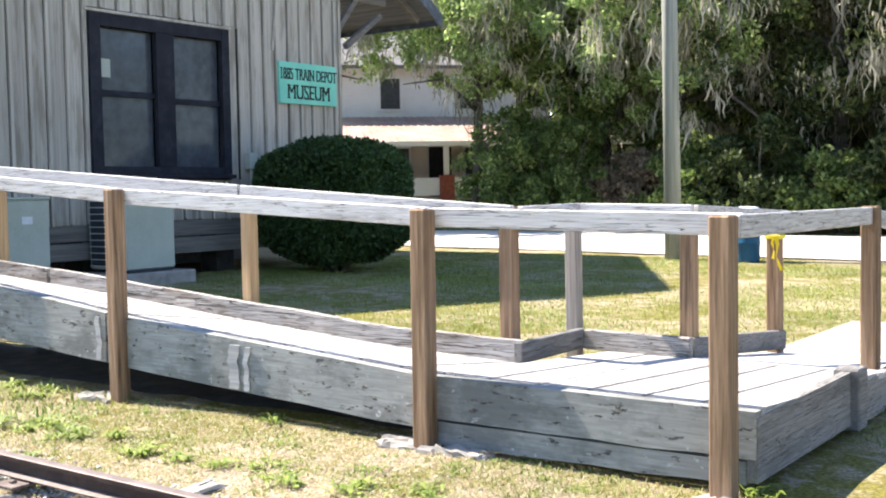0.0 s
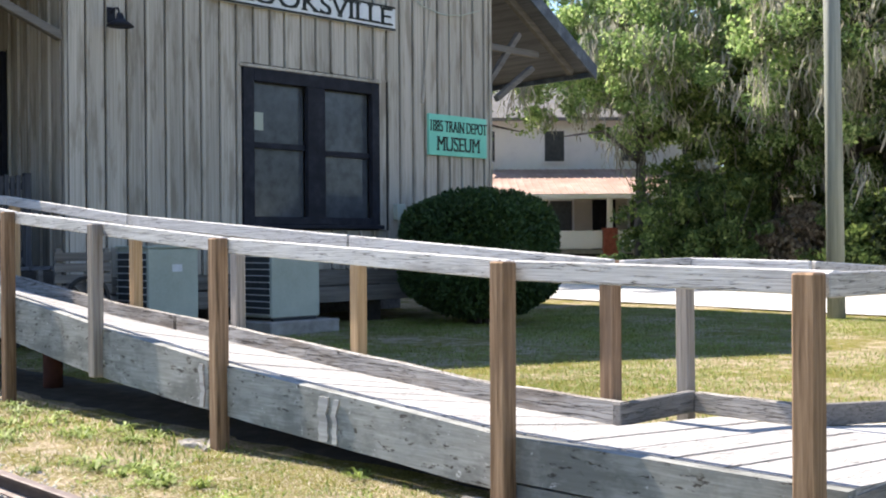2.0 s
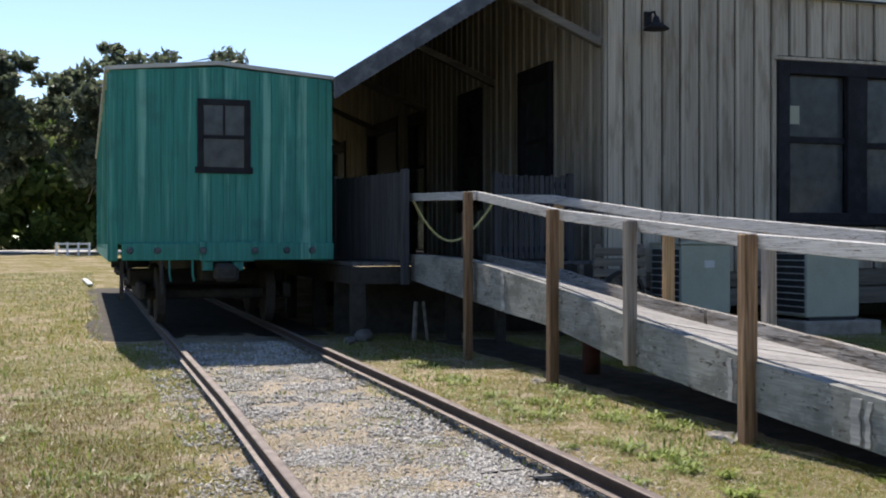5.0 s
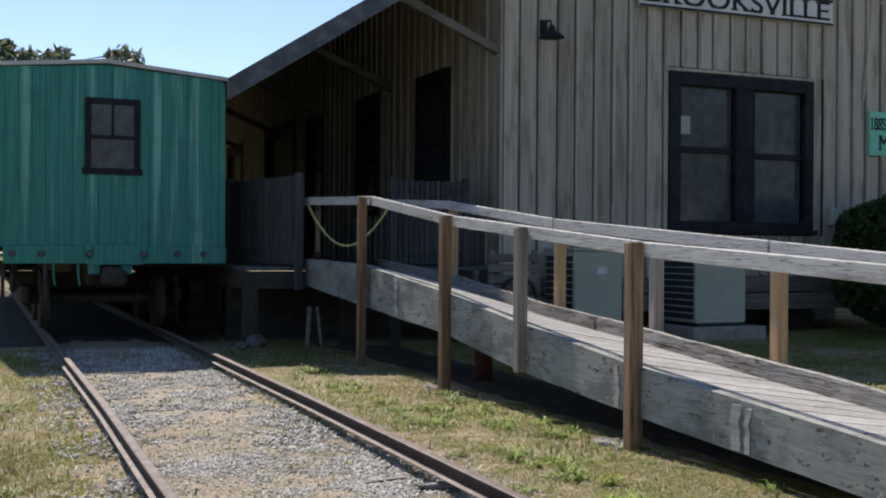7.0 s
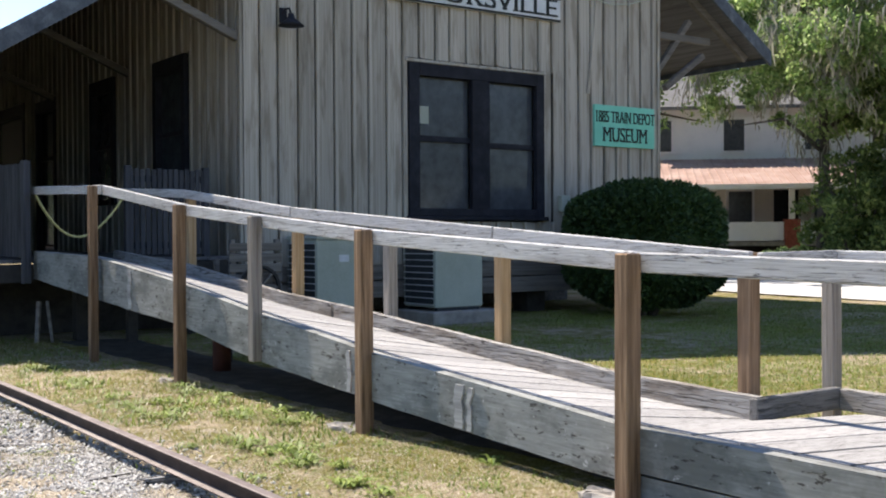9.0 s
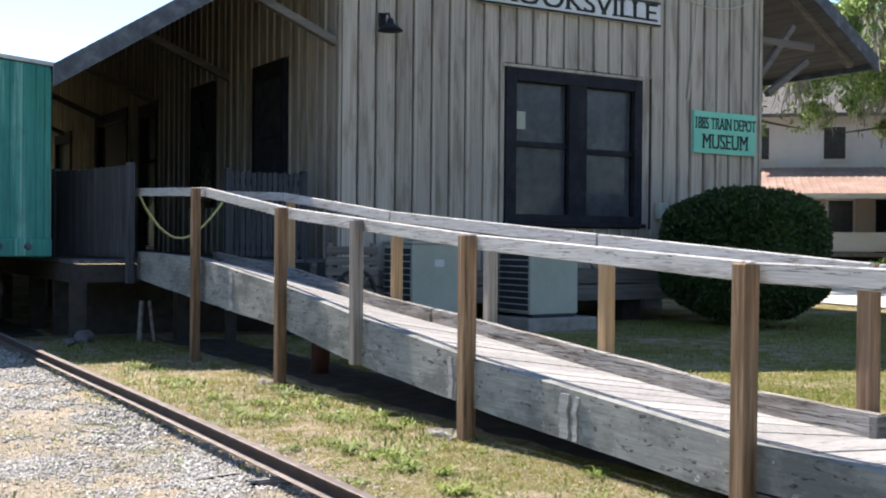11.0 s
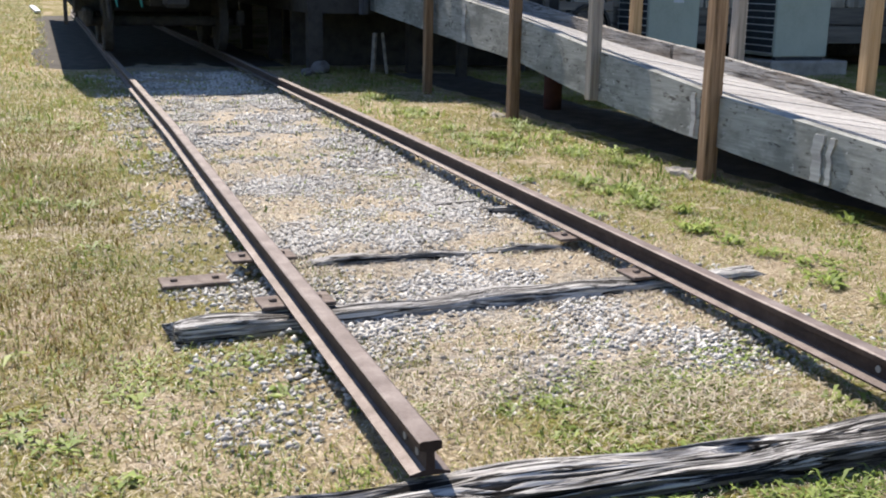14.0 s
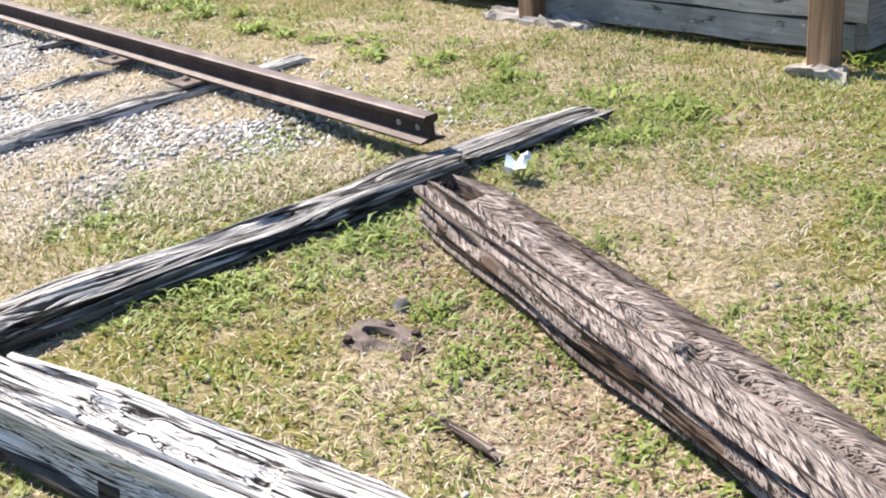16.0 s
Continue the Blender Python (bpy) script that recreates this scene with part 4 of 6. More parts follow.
def footing(x, y, w, d, seed):
    bm = box(-w / 2, w / 2, -d / 2, d / 2, -0.08, 0.0, 0.012)
    bmesh.ops.subdivide_edges(bm, edges=bm.edges[:], cuts=5, use_grid_fill=True)
    for v in bm.verts:
        v.co += Vector((0.07 * noise.noise(v.co * 11 + Vector((seed, 0, 0))), 0.07 * noise.noise(v.co * 11 + Vector((0, seed, 0))), 0.035 * noise.noise(v.co * 24 + Vector((0, 0, seed)))))
    ob = part("concrete_footing", bm, M_CONC)
    ob.matrix_world = pose(x, y, 0, 0, 0, 8 * math.sin(seed))
    tagged(ob, "broken pale concrete lump beside a post", "concrete", "footings")


footing(-7.03, 4.6, 0.32, 0.15, 1.0)
footing(-4.46, 4.63, 0.36, 0.18, 2.0)
footing(-4.1, 4.62, 0.3, 0.14, 6.0)
footing(-2.68, 4.47, 0.22, 0.13, 3.0)
footing(-10.2, 4.55, 0.22, 0.12, 4.0)


# ---- depot building ----
WX, WY0, WY1, WXB = -15.0, 7.6, 16.1, -45.0
APEX_Y, APEX_Z = 12.4, 8.95
depot = root("depot_building", -15, 11.85, 0, "old wooden train depot with grey board-and-batten walls and deep eaves", "building")


def depot_part(name, bm, mat, label="", parent=None):
    return under(part(name, bm, mat, None, label), parent or depot)


def roof_z(y):
    return APEX_Z + 0.07 - 0.64 * abs(y - APEX_Y)


WIN = (10.47, 13.27, 1.62, 4.05)
# gable wall core with the window opening, in pieces round it
T = 0.12
depot_part("gable_wall", box(WX - T, WX, WY0, WIN[0], 0.9, 5.75), M_GAP)
depot_part("gable_wall", box(WX - T, WX, WIN[1], WY1, 0.9, 5.75), M_GAP)
depot_part("gable_wall", box(WX - T, WX, WIN[0], WIN[1], 0.9, WIN[2]), M_GAP)
depot_part("gable_wall", box(WX - T, WX, WIN[0], WIN[1], WIN[3], 5.75), M_GAP)
g = bmesh.new()
prism([[(WX - T, WY0, 5.75), (WX, WY0, 5.75), (WX, WY0, 5.8), (WX - T, WY0, 5.8)], [(WX - T, APEX_Y, 5.75), (WX, APEX_Y, 5.75), (WX, APEX_Y, APEX_Z - 0.1), (WX - T, APEX_Y, APEX_Z - 0.1)], [(WX - T, WY1, 5.75), (WX, WY1, 5.75), (WX, WY1, 6.5), (WX - T, WY1, 6.5)]], g)
depot_part("gable_top", g, M_GAP)
FACADE = [(-18.2, -16.85, 1.95, 4.08), (-21.42, -20.1, 1.9, 4.1), (-25.0, -23.6, 1.05, 4.1), (-28.8, -25.9, 1.9, 4.2), (-33.5, -31.5, 1.05, 4.1)]
xs = [WX - T]
for a, b, z0, z1 in FACADE:
    depot_part("side_wall", box(b, xs[-1], WY0, WY0 + T, 0.9, 5.75), M_GAP)
    depot_part("side_wall", box(a, b, WY0, WY0 + T, z1, 5.75), M_SIDING)
    if z0 > 1.1:
        depot_part("side_wall", box(a, b, WY0, WY0 + T, 0.9, z0), M_SIDING)
    xs.append(a)
depot_part("side_wall", box(WXB, xs[-1], WY0, WY0 + T, 0.9, 5.75), M_GAP)
depot_part("side_wall", box(WXB, WX - T, WY1 - T, WY1, 0.9, 6.4), M_SIDING)
depot_part("rear_wall", box(WXB - T, WXB, WY0, WY1, 0.9, 7.0), M_SIDING)
depot_part("floor_slab", box(WXB, WX - 0.15, WY0 + 0.15, WY1 - 0.15, 0.8, 0.95), M_SOFFIT)
# siding boards and battens on the gable
yb, i = WY0 + 0.02, 0
while yb < WY1 - 0.1:
    step = (0.31, 0.295, 0.325, 0.30, 0.318)[i % 5]
    y1 = min(yb + step - 0.05, WY1 - 0.02)
    ym = (yb + y1) / 2
    zt = min(roof_z(ym) - 0.25, 8.5)
    d = 0.030 + 0.004 * math.sin(i * 3.9)
    over = y1 > WIN[0] - 0.02 and yb < WIN[1] + 0.02
    spans = [(4.12, zt), (0.88, 1.53)] if over else [(0.86, zt)]
    if over and yb < WIN[0] - 0.06:
        depot_part("siding_board", box(WX + 0.001, WX + d, yb, WIN[0] - 0.01, 1.53, 4.12), M_SIDING)
    if over and y1 > WIN[1] + 0.06:
        depot_part("siding_board", box(WX + 0.001, WX + d, WIN[1] + 0.01, y1, 1.53, 4.12), M_SIDING)
    for z0, z1 in spans:
        depot_part("siding_board", box(WX + 0.001, WX + d, yb + 0.022, y1, z0, z1, 0.004), M_SIDING)
        depot_part("batten", box(WX + 0.002, WX + d + 0.03, y1 + 0.022, y1 + 0.07, z0 + 0.02 * math.sin(i), z1, 0.004), M_SIDING)
    yb += step
    i += 1
depot_part("corner_board", box(WX - 0.02, WX + 0.055, WY0 - 0.03, WY0 + 0.016, 0.86, 5.7, 0.004), M_SIDING)
depot_part("corner_board", box(WX - 0.02, WX + 0.055, WY1 - 0.016, WY1 + 0.03, 0.86, 6.3, 0.004), M_SIDING)
# boards on the track side
xb, i = WX - 0.06, 0
while xb > -38:
    step = (0.33, 0.30, 0.35)[i % 3]
    x0 = xb - step + 0.05
    hit = [f for f in FACADE if f[0] - 0.02 < xb and x0 < f[1] + 0.02]
    for z0, z1 in ([(hit[0][3] + 0.12, 5.82)] + ([(0.95, hit[0][2] - 0.03)] if hit[0][2] > 1.1 else []) if hit else [(0.95, 5.82)]):
        depot_part("siding_board", box(x0, xb - 0.02, WY0 - 0.03, WY0 - 0.001, z0, z1, 0.004), M_SIDING)
        depot_part("batten", box(x0 - 0.068, x0 - 0.02, WY0 - 0.056, WY0 - 0.002, z0, z1, 0.004), M_SIDING)
    xb -= step
    i += 1
# skirting and crawl space piers
for z0, z1, o in ((0.62, 0.88, 0.03), (0.34, 0.60, 0.02)):
    depot_part("skirt_board", box(WX - 0.03 - o, WX + 0.02, WY0, WY1, z0, z1, 0.006), M_SKIRT, "weathered skirting board")
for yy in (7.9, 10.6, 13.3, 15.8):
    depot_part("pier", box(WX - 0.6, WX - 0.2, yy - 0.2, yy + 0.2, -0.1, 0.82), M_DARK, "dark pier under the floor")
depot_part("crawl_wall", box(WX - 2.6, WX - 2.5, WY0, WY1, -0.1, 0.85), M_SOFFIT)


def double_window():
    y0, y1, z0, z1 = WIN
    w = new("window")
    under(w, depot)
    w["label"] = "tall dark navy double window with dusty panes"
    def wp(name, bm, mat, label=""):
        o = part(name, bm, mat, None, label)
        o.parent = w
        o.matrix_parent_inverse = (w.parent.matrix_basis @ w.matrix_parent_inverse).inverted()
        return o
    f = box(WX - 0.03, WX + 0.075, y0, y0 + 0.2, z0, z1, 0.006)
    wp("window_frame", f, M_TRIM)
    wp("window_frame", box(WX - 0.03, WX + 0.075, y1 - 0.17, y1, z0, z1, 0.006), M_TRIM)
    wp("window_frame", box(WX - 0.03, WX + 0.075, y0 + 0.2, y1 - 0.17, z1 - 0.2, z1, 0.006), M_TRIM)
    wp("window_frame", box(WX - 0.03, WX + 0.075, y0 + 0.2, y1 - 0.17, z0, z0 + 0.12, 0.006), M_TRIM)
    wp("window_mullion", box(WX - 0.03, WX + 0.07, 11.72, 12.08, z0 + 0.12, z1 - 0.2, 0.006), M_TRIM)
    wp("window_sill", box(WX - 0.02, WX + 0.12, y0 - 0.06, y1 + 0.06, z0 - 0.07, z0 - 0.003, 0.01), M_TRIM)
    wp("head_trim", box(WX + 0.03, WX + 0.085, y0 - 0.08, y1 + 0.05, z1 + 0.002, z1 + 0.05, 0.006), M_SIDING)
    for a, b, mid in ((10.67, 11.72, 2.86), (12.08, 13.10, 2.80)):
        wp("sash_rail", box(WX - 0.06, WX - 0.005, a, b, mid - 0.045, mid + 0.045), M_TRIM)
        wp("window_pane", box(WX - 0.075, WX - 0.065, a, b, mid + 0.045, z1 - 0.2), M_GLASS, "dusty upper window pane")
        wp("window_pane", box(WX - 0.075, WX - 0.065, a, b, z0 + 0.12, mid - 0.045), M_GLASS, "dusty lower window pane")
    wp("paper_notice", box(WX - 0.064, WX - 0.061, 10.75, 10.93, 3.1, 3.38), M_ACBOX, "pale paper notice behind the glass")


double_window()
for a, b, z0, z1 in FACADE:
    depot_part("window_pane" if z0 > 1.1 else "door_panel", box(a + 0.12, b - 0.12, WY0 + 0.04, WY0 + 0.06, z0 + 0.1, z1 - 0.15), M_GLASS)
    depot_part("opening_frame", box(a, a + 0.14, WY0 - 0.07, WY0 + 0.06, z0, z1 + 0.1, 0.005), M_TRIM)
    depot_part("opening_frame", box(b - 0.14, b, WY0 - 0.07, WY0 + 0.06, z0, z1 + 0.1, 0.005), M_TRIM)
    depot_part("opening_frame", box(a + 0.14, b - 0.14, WY0 - 0.07, WY0 + 0.06, z1 - 0.15, z1 + 0.1, 0.005), M_TRIM)
    depot_part("sash_rail", box(a + 0.14, b - 0.14, WY0, WY0 + 0.05, 2.93, 3.0), M_TRIM)

# roof: two slopes with thickness, rake boards
RX = -14.6
EL, ER = 3.80, 18.85
for y0, y1, tag in ((EL, APEX_Y, "roof_slope"), (ER, APEX_Y, "roof_slope")):
    z0, z1 = roof_z(y0), roof_z(y1)
    depot_part(tag, prism([[(WXB - 0.6, y0, z0 - 0.1), (RX, y0, z0 - 0.1), (RX, y0, z0 + 0.02), (WXB - 0.6, y0, z0 + 0.02)], [(WXB - 0.6, y1, z1 - 0.1), (RX, y1, z1 - 0.1), (RX, y1, z1 + 0.02), (WXB - 0.6, y1, z1 + 0.02)]]), M_SOFFIT)
for y0, y1 in ((3.56, APEX_Y), (18.9, APEX_Y)):
    z0, z1 = roof_z(y0), roof_z(y1)
    depot_part("rake_board", prism([[(RX + 0.002, y0, z0 - 0.22), (RX + 0.05, y0, z0 - 0.22), (RX + 0.05, y0, z0 + 0.06), (RX + 0.002, y0, z0 + 0.06)], [(RX + 0.002, y1, z1 - 0.22), (RX + 0.05, y1, z1 - 0.22), (RX + 0.05, y1, z1 + 0.06), (RX + 0.002, y1, z1 + 0.06)]]), M_FASCIA, "blue-grey rake board")
depot_part("fascia", box(WXB - 0.6, RX, ER, ER + 0.04, roof_z(ER) - 0.2, roof_z(ER) + 0.03), M_FASCIA)
depot_part("fascia", box(WXB - 0.6, RX, EL - 0.04, EL, roof_z(EL) - 0.12, roof_z(EL) + 0.03), M_FASCIA)
# eave braces and beams
for x in (-15.05, -19.4, -23.7, -28.0, -32.3):
    depot_part("eave_brace", bar((x, 7.58, 4.15), (x, 6.05, roof_z(6.05) - 0.16), 0.12, 0.12, 0.01), M_BRACE, "diagonal eave brace")
for x in (-15.05, -19.4):
    depot_part("eave_brace", bar((x, 16.1, 4.3), (x, 17.05, 5.4), 0.11, 0.11, 0.01), M_BRACE, "diagonal eave brace")
    depot_part("eave_brace", bar((x + 0.25, 16.1, 4.02), (x + 0.25, 17.15, 4.72), 0.11, 0.11, 0.01), M_BRACE, "diagonal eave brace")
    depot_part("eave_beam", bar((x, 16.1, roof_z(16.1) - 0.18), (x, 18.7, roof_z(18.7) - 0.18), 0.12, 0.14, 0.01), M_BRACE)
    depot_part("eave_beam", bar((x, 16.1, 5.05), (x, 17.6, 5.05), 0.12, 0.13, 0.01), M_BRACE)


# ---- signs ----
def sign_board(name, y0, y1, z0, z1, mat, label):
    s = root(name, WX + 0.062, (y0 + y1) / 2, (z0 + z1) / 2, label, "sign")
    hy, hz = (y1 - y0) / 2, (z1 - z0) / 2
    b = part("sign_panel", box(-0.005, 0.05, -hy, hy, -hz, hz, 0.006), mat)
    b.parent = s
    return s, hy, hz


FACE = Matrix(((0, 0, 1, 0), (1, 0, 0, 0), (0, 1, 0, 0), (0, 0, 0, 1)))
s, hy, hz = sign_board("museum_sign", 14.41, 15.93, 2.89, 3.63, M_SIGNG, "mint green museum sign with black letters on the gable")
lettering("1885 TRAIN DEPOT", 0.29, s, Matrix.Translation((0.052, 0, 0.15)) @ FACE, M_INK, 0.60, True)
lettering("MUSEUM", 0.37, s, Matrix.Translation((0.052, 0, -0.17)) @ FACE, M_INK, 0.78, True)
s, hy, hz = sign_board("station_sign", 9.87, 13.61, 4.99, 5.40, M_SIGNW, "long white station name board with black letters")
for a, b, c, d in ((-hy, hy, hz - 0.035, hz), (-hy, hy, -hz, -hz + 0.035)):
    o = part("frame_strip", box(0.051, 0.056, a, b, c, d), M_INK)
    o.parent = s
lettering("BROOKSVILLE", 0.43, s, Matrix.Translation((0.052, 0, 0)) @ FACE, M_INK, 1.33, True)

# ---- wall lamp ----
lamp = root("wall_lamp", -14.95, 8.26, 4.43, "small black gooseneck barn lamp on the gable wall", "lamp")
bm = tube([(0.0, 0, 0.1), (0.1, 0, 0.17), (0.22, 0, 0.16), (0.27, 0, 0.06)], 0.016, 8)
part("arm", bm, M_TRIM).parent = lamp
bm = tube([(0.27, 0, 0.08), (0.27, 0, 0.0), (0.27, 0, -0.05), (0.27, 0, -0.1)], [0.04, 0.06, 0.14, 0.19], 16)
part("shade", bm, M_TRIM, None, "flared black metal shade", True).parent = lamp
part("wall_plate", box(0.0, 0.04, -0.06, 0.06, -0.02, 0.2, 0.01), M_TRIM).parent = lamp
# ---- cable and conduit on the gable ----
cab = root("wall_cable", -14.93, 14.8, 5.5, "thin loose cable looped along the gable wall", "cable")
part("cable_run", tube([(0, -0.9, 0.25), (0.02, -0.5, 0.02), (0.03, 0.0, -0.06), (0.02, 0.5, 0.0), (0.0, 1.0, 0.16)], 0.012, 6), M_ACBOX, cab)
part("conduit", tube([(0, -0.3, 0.2), (0, -0.36, -0.6), (0, -0.5, -1.7)], 0.022, 8), M_SIDING, cab)
# ---- electric meter ----
me = root("meter_box", -14.95, 13.68, 1.85, "small grey utility box with conduit on the wall", "meter")
part("box_body", box(0, 0.12, -0.1, 0.1, -0.14, 0.14, 0.012), M_ACBOX).parent = me
part("conduit", tube([(0.05, 0, -0.14), (0.05, 0, -1.2)], 0.025, 8), M_ACBOX).parent = me


# ---- air conditioners ----
def cooler(x, y, z, w, d, h, label):
    r = root("air_conditioner", x, y, z, label, "air conditioner", "outdoor coolers")
    part("casing", box(-d, 0, 0, w, 0.05, h, 0.015), M_ACBOX).parent = r
    part("fin_panel", box(-d + 0.05, -0.05, -0.012, 0.0, 0.1, h - 0.06), M_ACDARK, None, "dark fins").parent = r
    n = 10
    for k in range(n + 1):
        zz = 0.1 + (h - 0.16) * k / n
        part("louvre_bar", box(-d + 0.03, -0.03, -0.03, -0.012, zz - 0.007, zz + 0.007), M_ROOFW).parent = r
    for k in range(1, 9):
        zz = 0.06 + (h - 0.08) * k / 9
        part("panel_rib", box(0.0, 0.005, 0.03, w - 0.03, zz - 0.006, zz + 0.006), M_ACBOX).parent = r
    part("lid", box(-d - 0.02, 0.02, -0.02, w + 0.02, h, h + 0.04, 0.012), M_ACBOX).parent = r
    for px in (-d + 0.06, -0.06):
        part("foot", box(px - 0.04, px + 0.04, 0.05, w - 0.05, 0.0, 0.05), M_ACDARK).parent = r
    return r


tagged(part("equipment_pad", box(-15.0, -13.9, 10.2, 11.5, -0.1, 0.16, 0.02), M_CONC), "worn concrete pad under a cooler", "pad", "equipment pads")
tagged(part("equipment_pad", box(-15.0, -13.9, 7.9, 9.15, -0.1, 0.16, 0.02), M_CONC), "worn concrete pad under a cooler", "pad", "equipment pads")
cooler(-14.05, 10.33, 0.16, 0.9, 0.85, 1.12, "pale grey-green cooler unit with louvred side")
c = cooler(-14.05, 8.3, 0.16, 0.78, 0.85, 1.1, "pale grey-green cooler unit with a small white label")
part("rating_label", box(0.006, 0.01, 0.36, 0.52, 0.78, 0.88), M_SIGNW, None, "small white label").parent = c

# ---- old wooden cart behind the ramp ----
cart = root("wooden_cart", -14.3, 6.95, 0, "dark weathered wooden cart standing behind the ramp", "cart")
for k in range(5):
    part("side_slat", box(0.28, 0.31, 0.0, 0.78, 0.55 + k * 0.14, 0.66 + k * 0.14, 0.005), M_SKIRT, cart)
part("cart_bed", box(-0.3, 0.3, 0.0, 0.78, 0.46, 0.52, 0.006), M_SKIRT, cart)
for y in (0.04, 0.7):
    part("leg", box(0.2, 0.275, y, y + 0.07, -0.05, 1.27, 0.006), M_SKIRT, cart)
    part("leg", box(-0.3, -0.23, y, y + 0.07, -0.05, 1.0, 0.006), M_SKIRT, cart)
bm = bmesh.new()
bmesh.ops.create_cone(bm, cap_ends=False, segments=20, radius1=0.3, radius2=0.3, depth=0.05)
bmesh.ops.solidify(bm, geom=bm.faces[:], thickness=0.04)
bm.transform(pose(0.36, 0.42, 0.62, 0, 90, 0))
part("wheel_rim", bm, M_DARK, cart)
for k in range(4):
    a = k * math.pi / 4
    part("spoke", bar((0.36, 0.42 - 0.28 * math.cos(a), 0.62 - 0.28 * math.sin(a)), (0.36, 0.42 + 0.28 * math.cos(a), 0.62 + 0.28 * math.sin(a)), 0.03, 0.03), M_SKIRT, cart)

# ---- platform with black fences ----
plat = root("loading_platform", -25, 5.7, 0, "dark timber depot platform raised on posts", "platform")
for k in range(13):
    y0 = 3.86 + k * 0.29
    under(part("platform_board", box(-44, -14.9, y0, y0 + 0.28, 0.98, 1.03), M_SOFFIT), plat)
under(part("edge_beam", box(-44, -14.85, 3.84, 3.98, 0.74, 0.97), M_DARK), plat)
under(part("edge_beam", box(-14.98, -14.86, 3.98, 7.5, 0.74, 0.97), M_DARK), plat)
for x in (-14.95, -17.5, -20, -23):
    for y in (3.95, 5.3, 6.8):
        under(part("leg", box(x - 0.09, x + 0.09, y - 0.09, y + 0.09, -0.08, 0.74), M_DARK), plat)
under(part("back_skirt", box(-16.2, -16.1, 3.9, 7.5, -0.05, 0.74), M_DARK), plat)


for y, top, lean in ((4.68, 0.5, 0.04), (4.88, 0.5, -0.06)):
    under(part("cut_post", bar((-14.78, y, -0.06), (-14.8, y + lean, top), 0.06, 0.04, 0.006), M_SKIRT, None, "weathered post stub"), plat)


def slat_fence(x, y0, y1, z0, z1, label, turn=0.0, gap=0.008):
    f = root("slatted_fence", x, y0, z0, label, "fence", "platform fences")
    f.rotation_euler = (0, 0, radians(turn))
    h = z1 - z0
    n = int((y1 - y0) / 0.075)
    step = (y1 - y0) / n
    for k in range(n):
        o = part("slat", box(-0.012, 0.012, k * step + gap, k * step + step - gap, 0.03, h - 0.02 + 0.01 * math.sin(k * 2.7), 0.004), M_FENCE)
        o.parent = f
    for zz in (0.12, h - 0.2):
        o = part("fence_rail", box(-0.06, -0.013, 0, y1 - y0, zz, zz + 0.09, 0.005), M_FENCE)
        o.parent = f
    for yy in (0.0, y1 - y0):
        o = part("fence_post", box(-0.06, 0.03, yy - 0.045, yy + 0.045, -0.3, h + 0.02, 0.006), M_FENCE)
        o.parent = f


slat_fence(-16.70, 4.03, 6.07, 1.03, 2.25, "black slatted fence closing the platform corner at a slant", -75.8, 0.005)
# the second one is a fence panel drawn in place of a slatted bench
slat_fence(-15.12, 6.0, 7.12, 1.03, 2.26, "black slatted panel drawn for the bench beside the depot wall")
# rope hung across the ramp head
pts = [(-14.9, 4.7 + 1.15 * f, 1.88 - 0.62 * math.sin(math.pi * f) ** 0.9 * (1 - 0.25 * f) - 0.05 * f) for f in np.linspace(0, 1, 15)]
tagged(part("barrier_rope", tube([tuple(p) for p in pts], 0.017, 6), M_ROPEY, None, "", True), "faded yellow rope sagging across the ramp entrance", "rope")


# ---- railway car ----
# unseen far end is stretched to keep field light off the depot wall
CX, CXB, CY0, CY1 = -15.6, -31.6, 0.80, 3.72
car = root("railway_car", -21, 2.25, 0, "old teal wooden railway car with faded paint runs", "railway car")


def car_part(name, bm, mat, label="", smooth=False):
    return under(part(name, bm, mat, None, label, smooth), car)


bm = prism([[(CX, CY0, 1.27), (CX, CY1, 1.27), (CX, CY1, 3.52), (CX, CY0, 3.52)], [(CXB, CY0, 1.27), (CXB, CY1, 1.27), (CXB, CY1, 3.52), (CXB, CY0, 3.52)]])
car_part("body", bm, M_TEAL)
g = bmesh.new()
vs = [g.verts.new(p) for p in [(CX, CY0, 3.52), (CX, CY1, 3.52), (CX, 2.2, 3.65), (CXB, CY0, 3.52), (CXB, CY1, 3.52), (CXB, 2.2, 3.65)]]
g.faces.new((vs[0], vs[1], vs[2]))
g.faces.new((vs[5], vs[4], vs[3]))
g.faces.new((vs[0], vs[2], vs[5], vs[3]))
g.faces.new((vs[2], vs[1], vs[4], vs[5]))
bmesh.ops.recalc_face_normals(g, faces=g.faces)
car_part("roof_gable", g, M_TEAL)
for a, b in (((CY0 - 0.06, 3.535), (2.2, 3.67)), ((2.2, 3.67), (CY1 + 0.05, 3.535))):
    car_part("roof", prism([[(CX + 0.05, a[0], a[1]), (CX + 0.05, b[0], b[1]), (CX + 0.05, b[0], b[1] + 0.05), (CX + 0.05, a[0], a[1] + 0.05)], [(CXB - 0.05, a[0], a[1]), (CXB - 0.05, b[0], b[1]), (CXB - 0.05, b[0], b[1] + 0.05), (CXB - 0.05, a[0], a[1] + 0.05)]]), M_ROOFW, "pale roof covering")
nb = 18
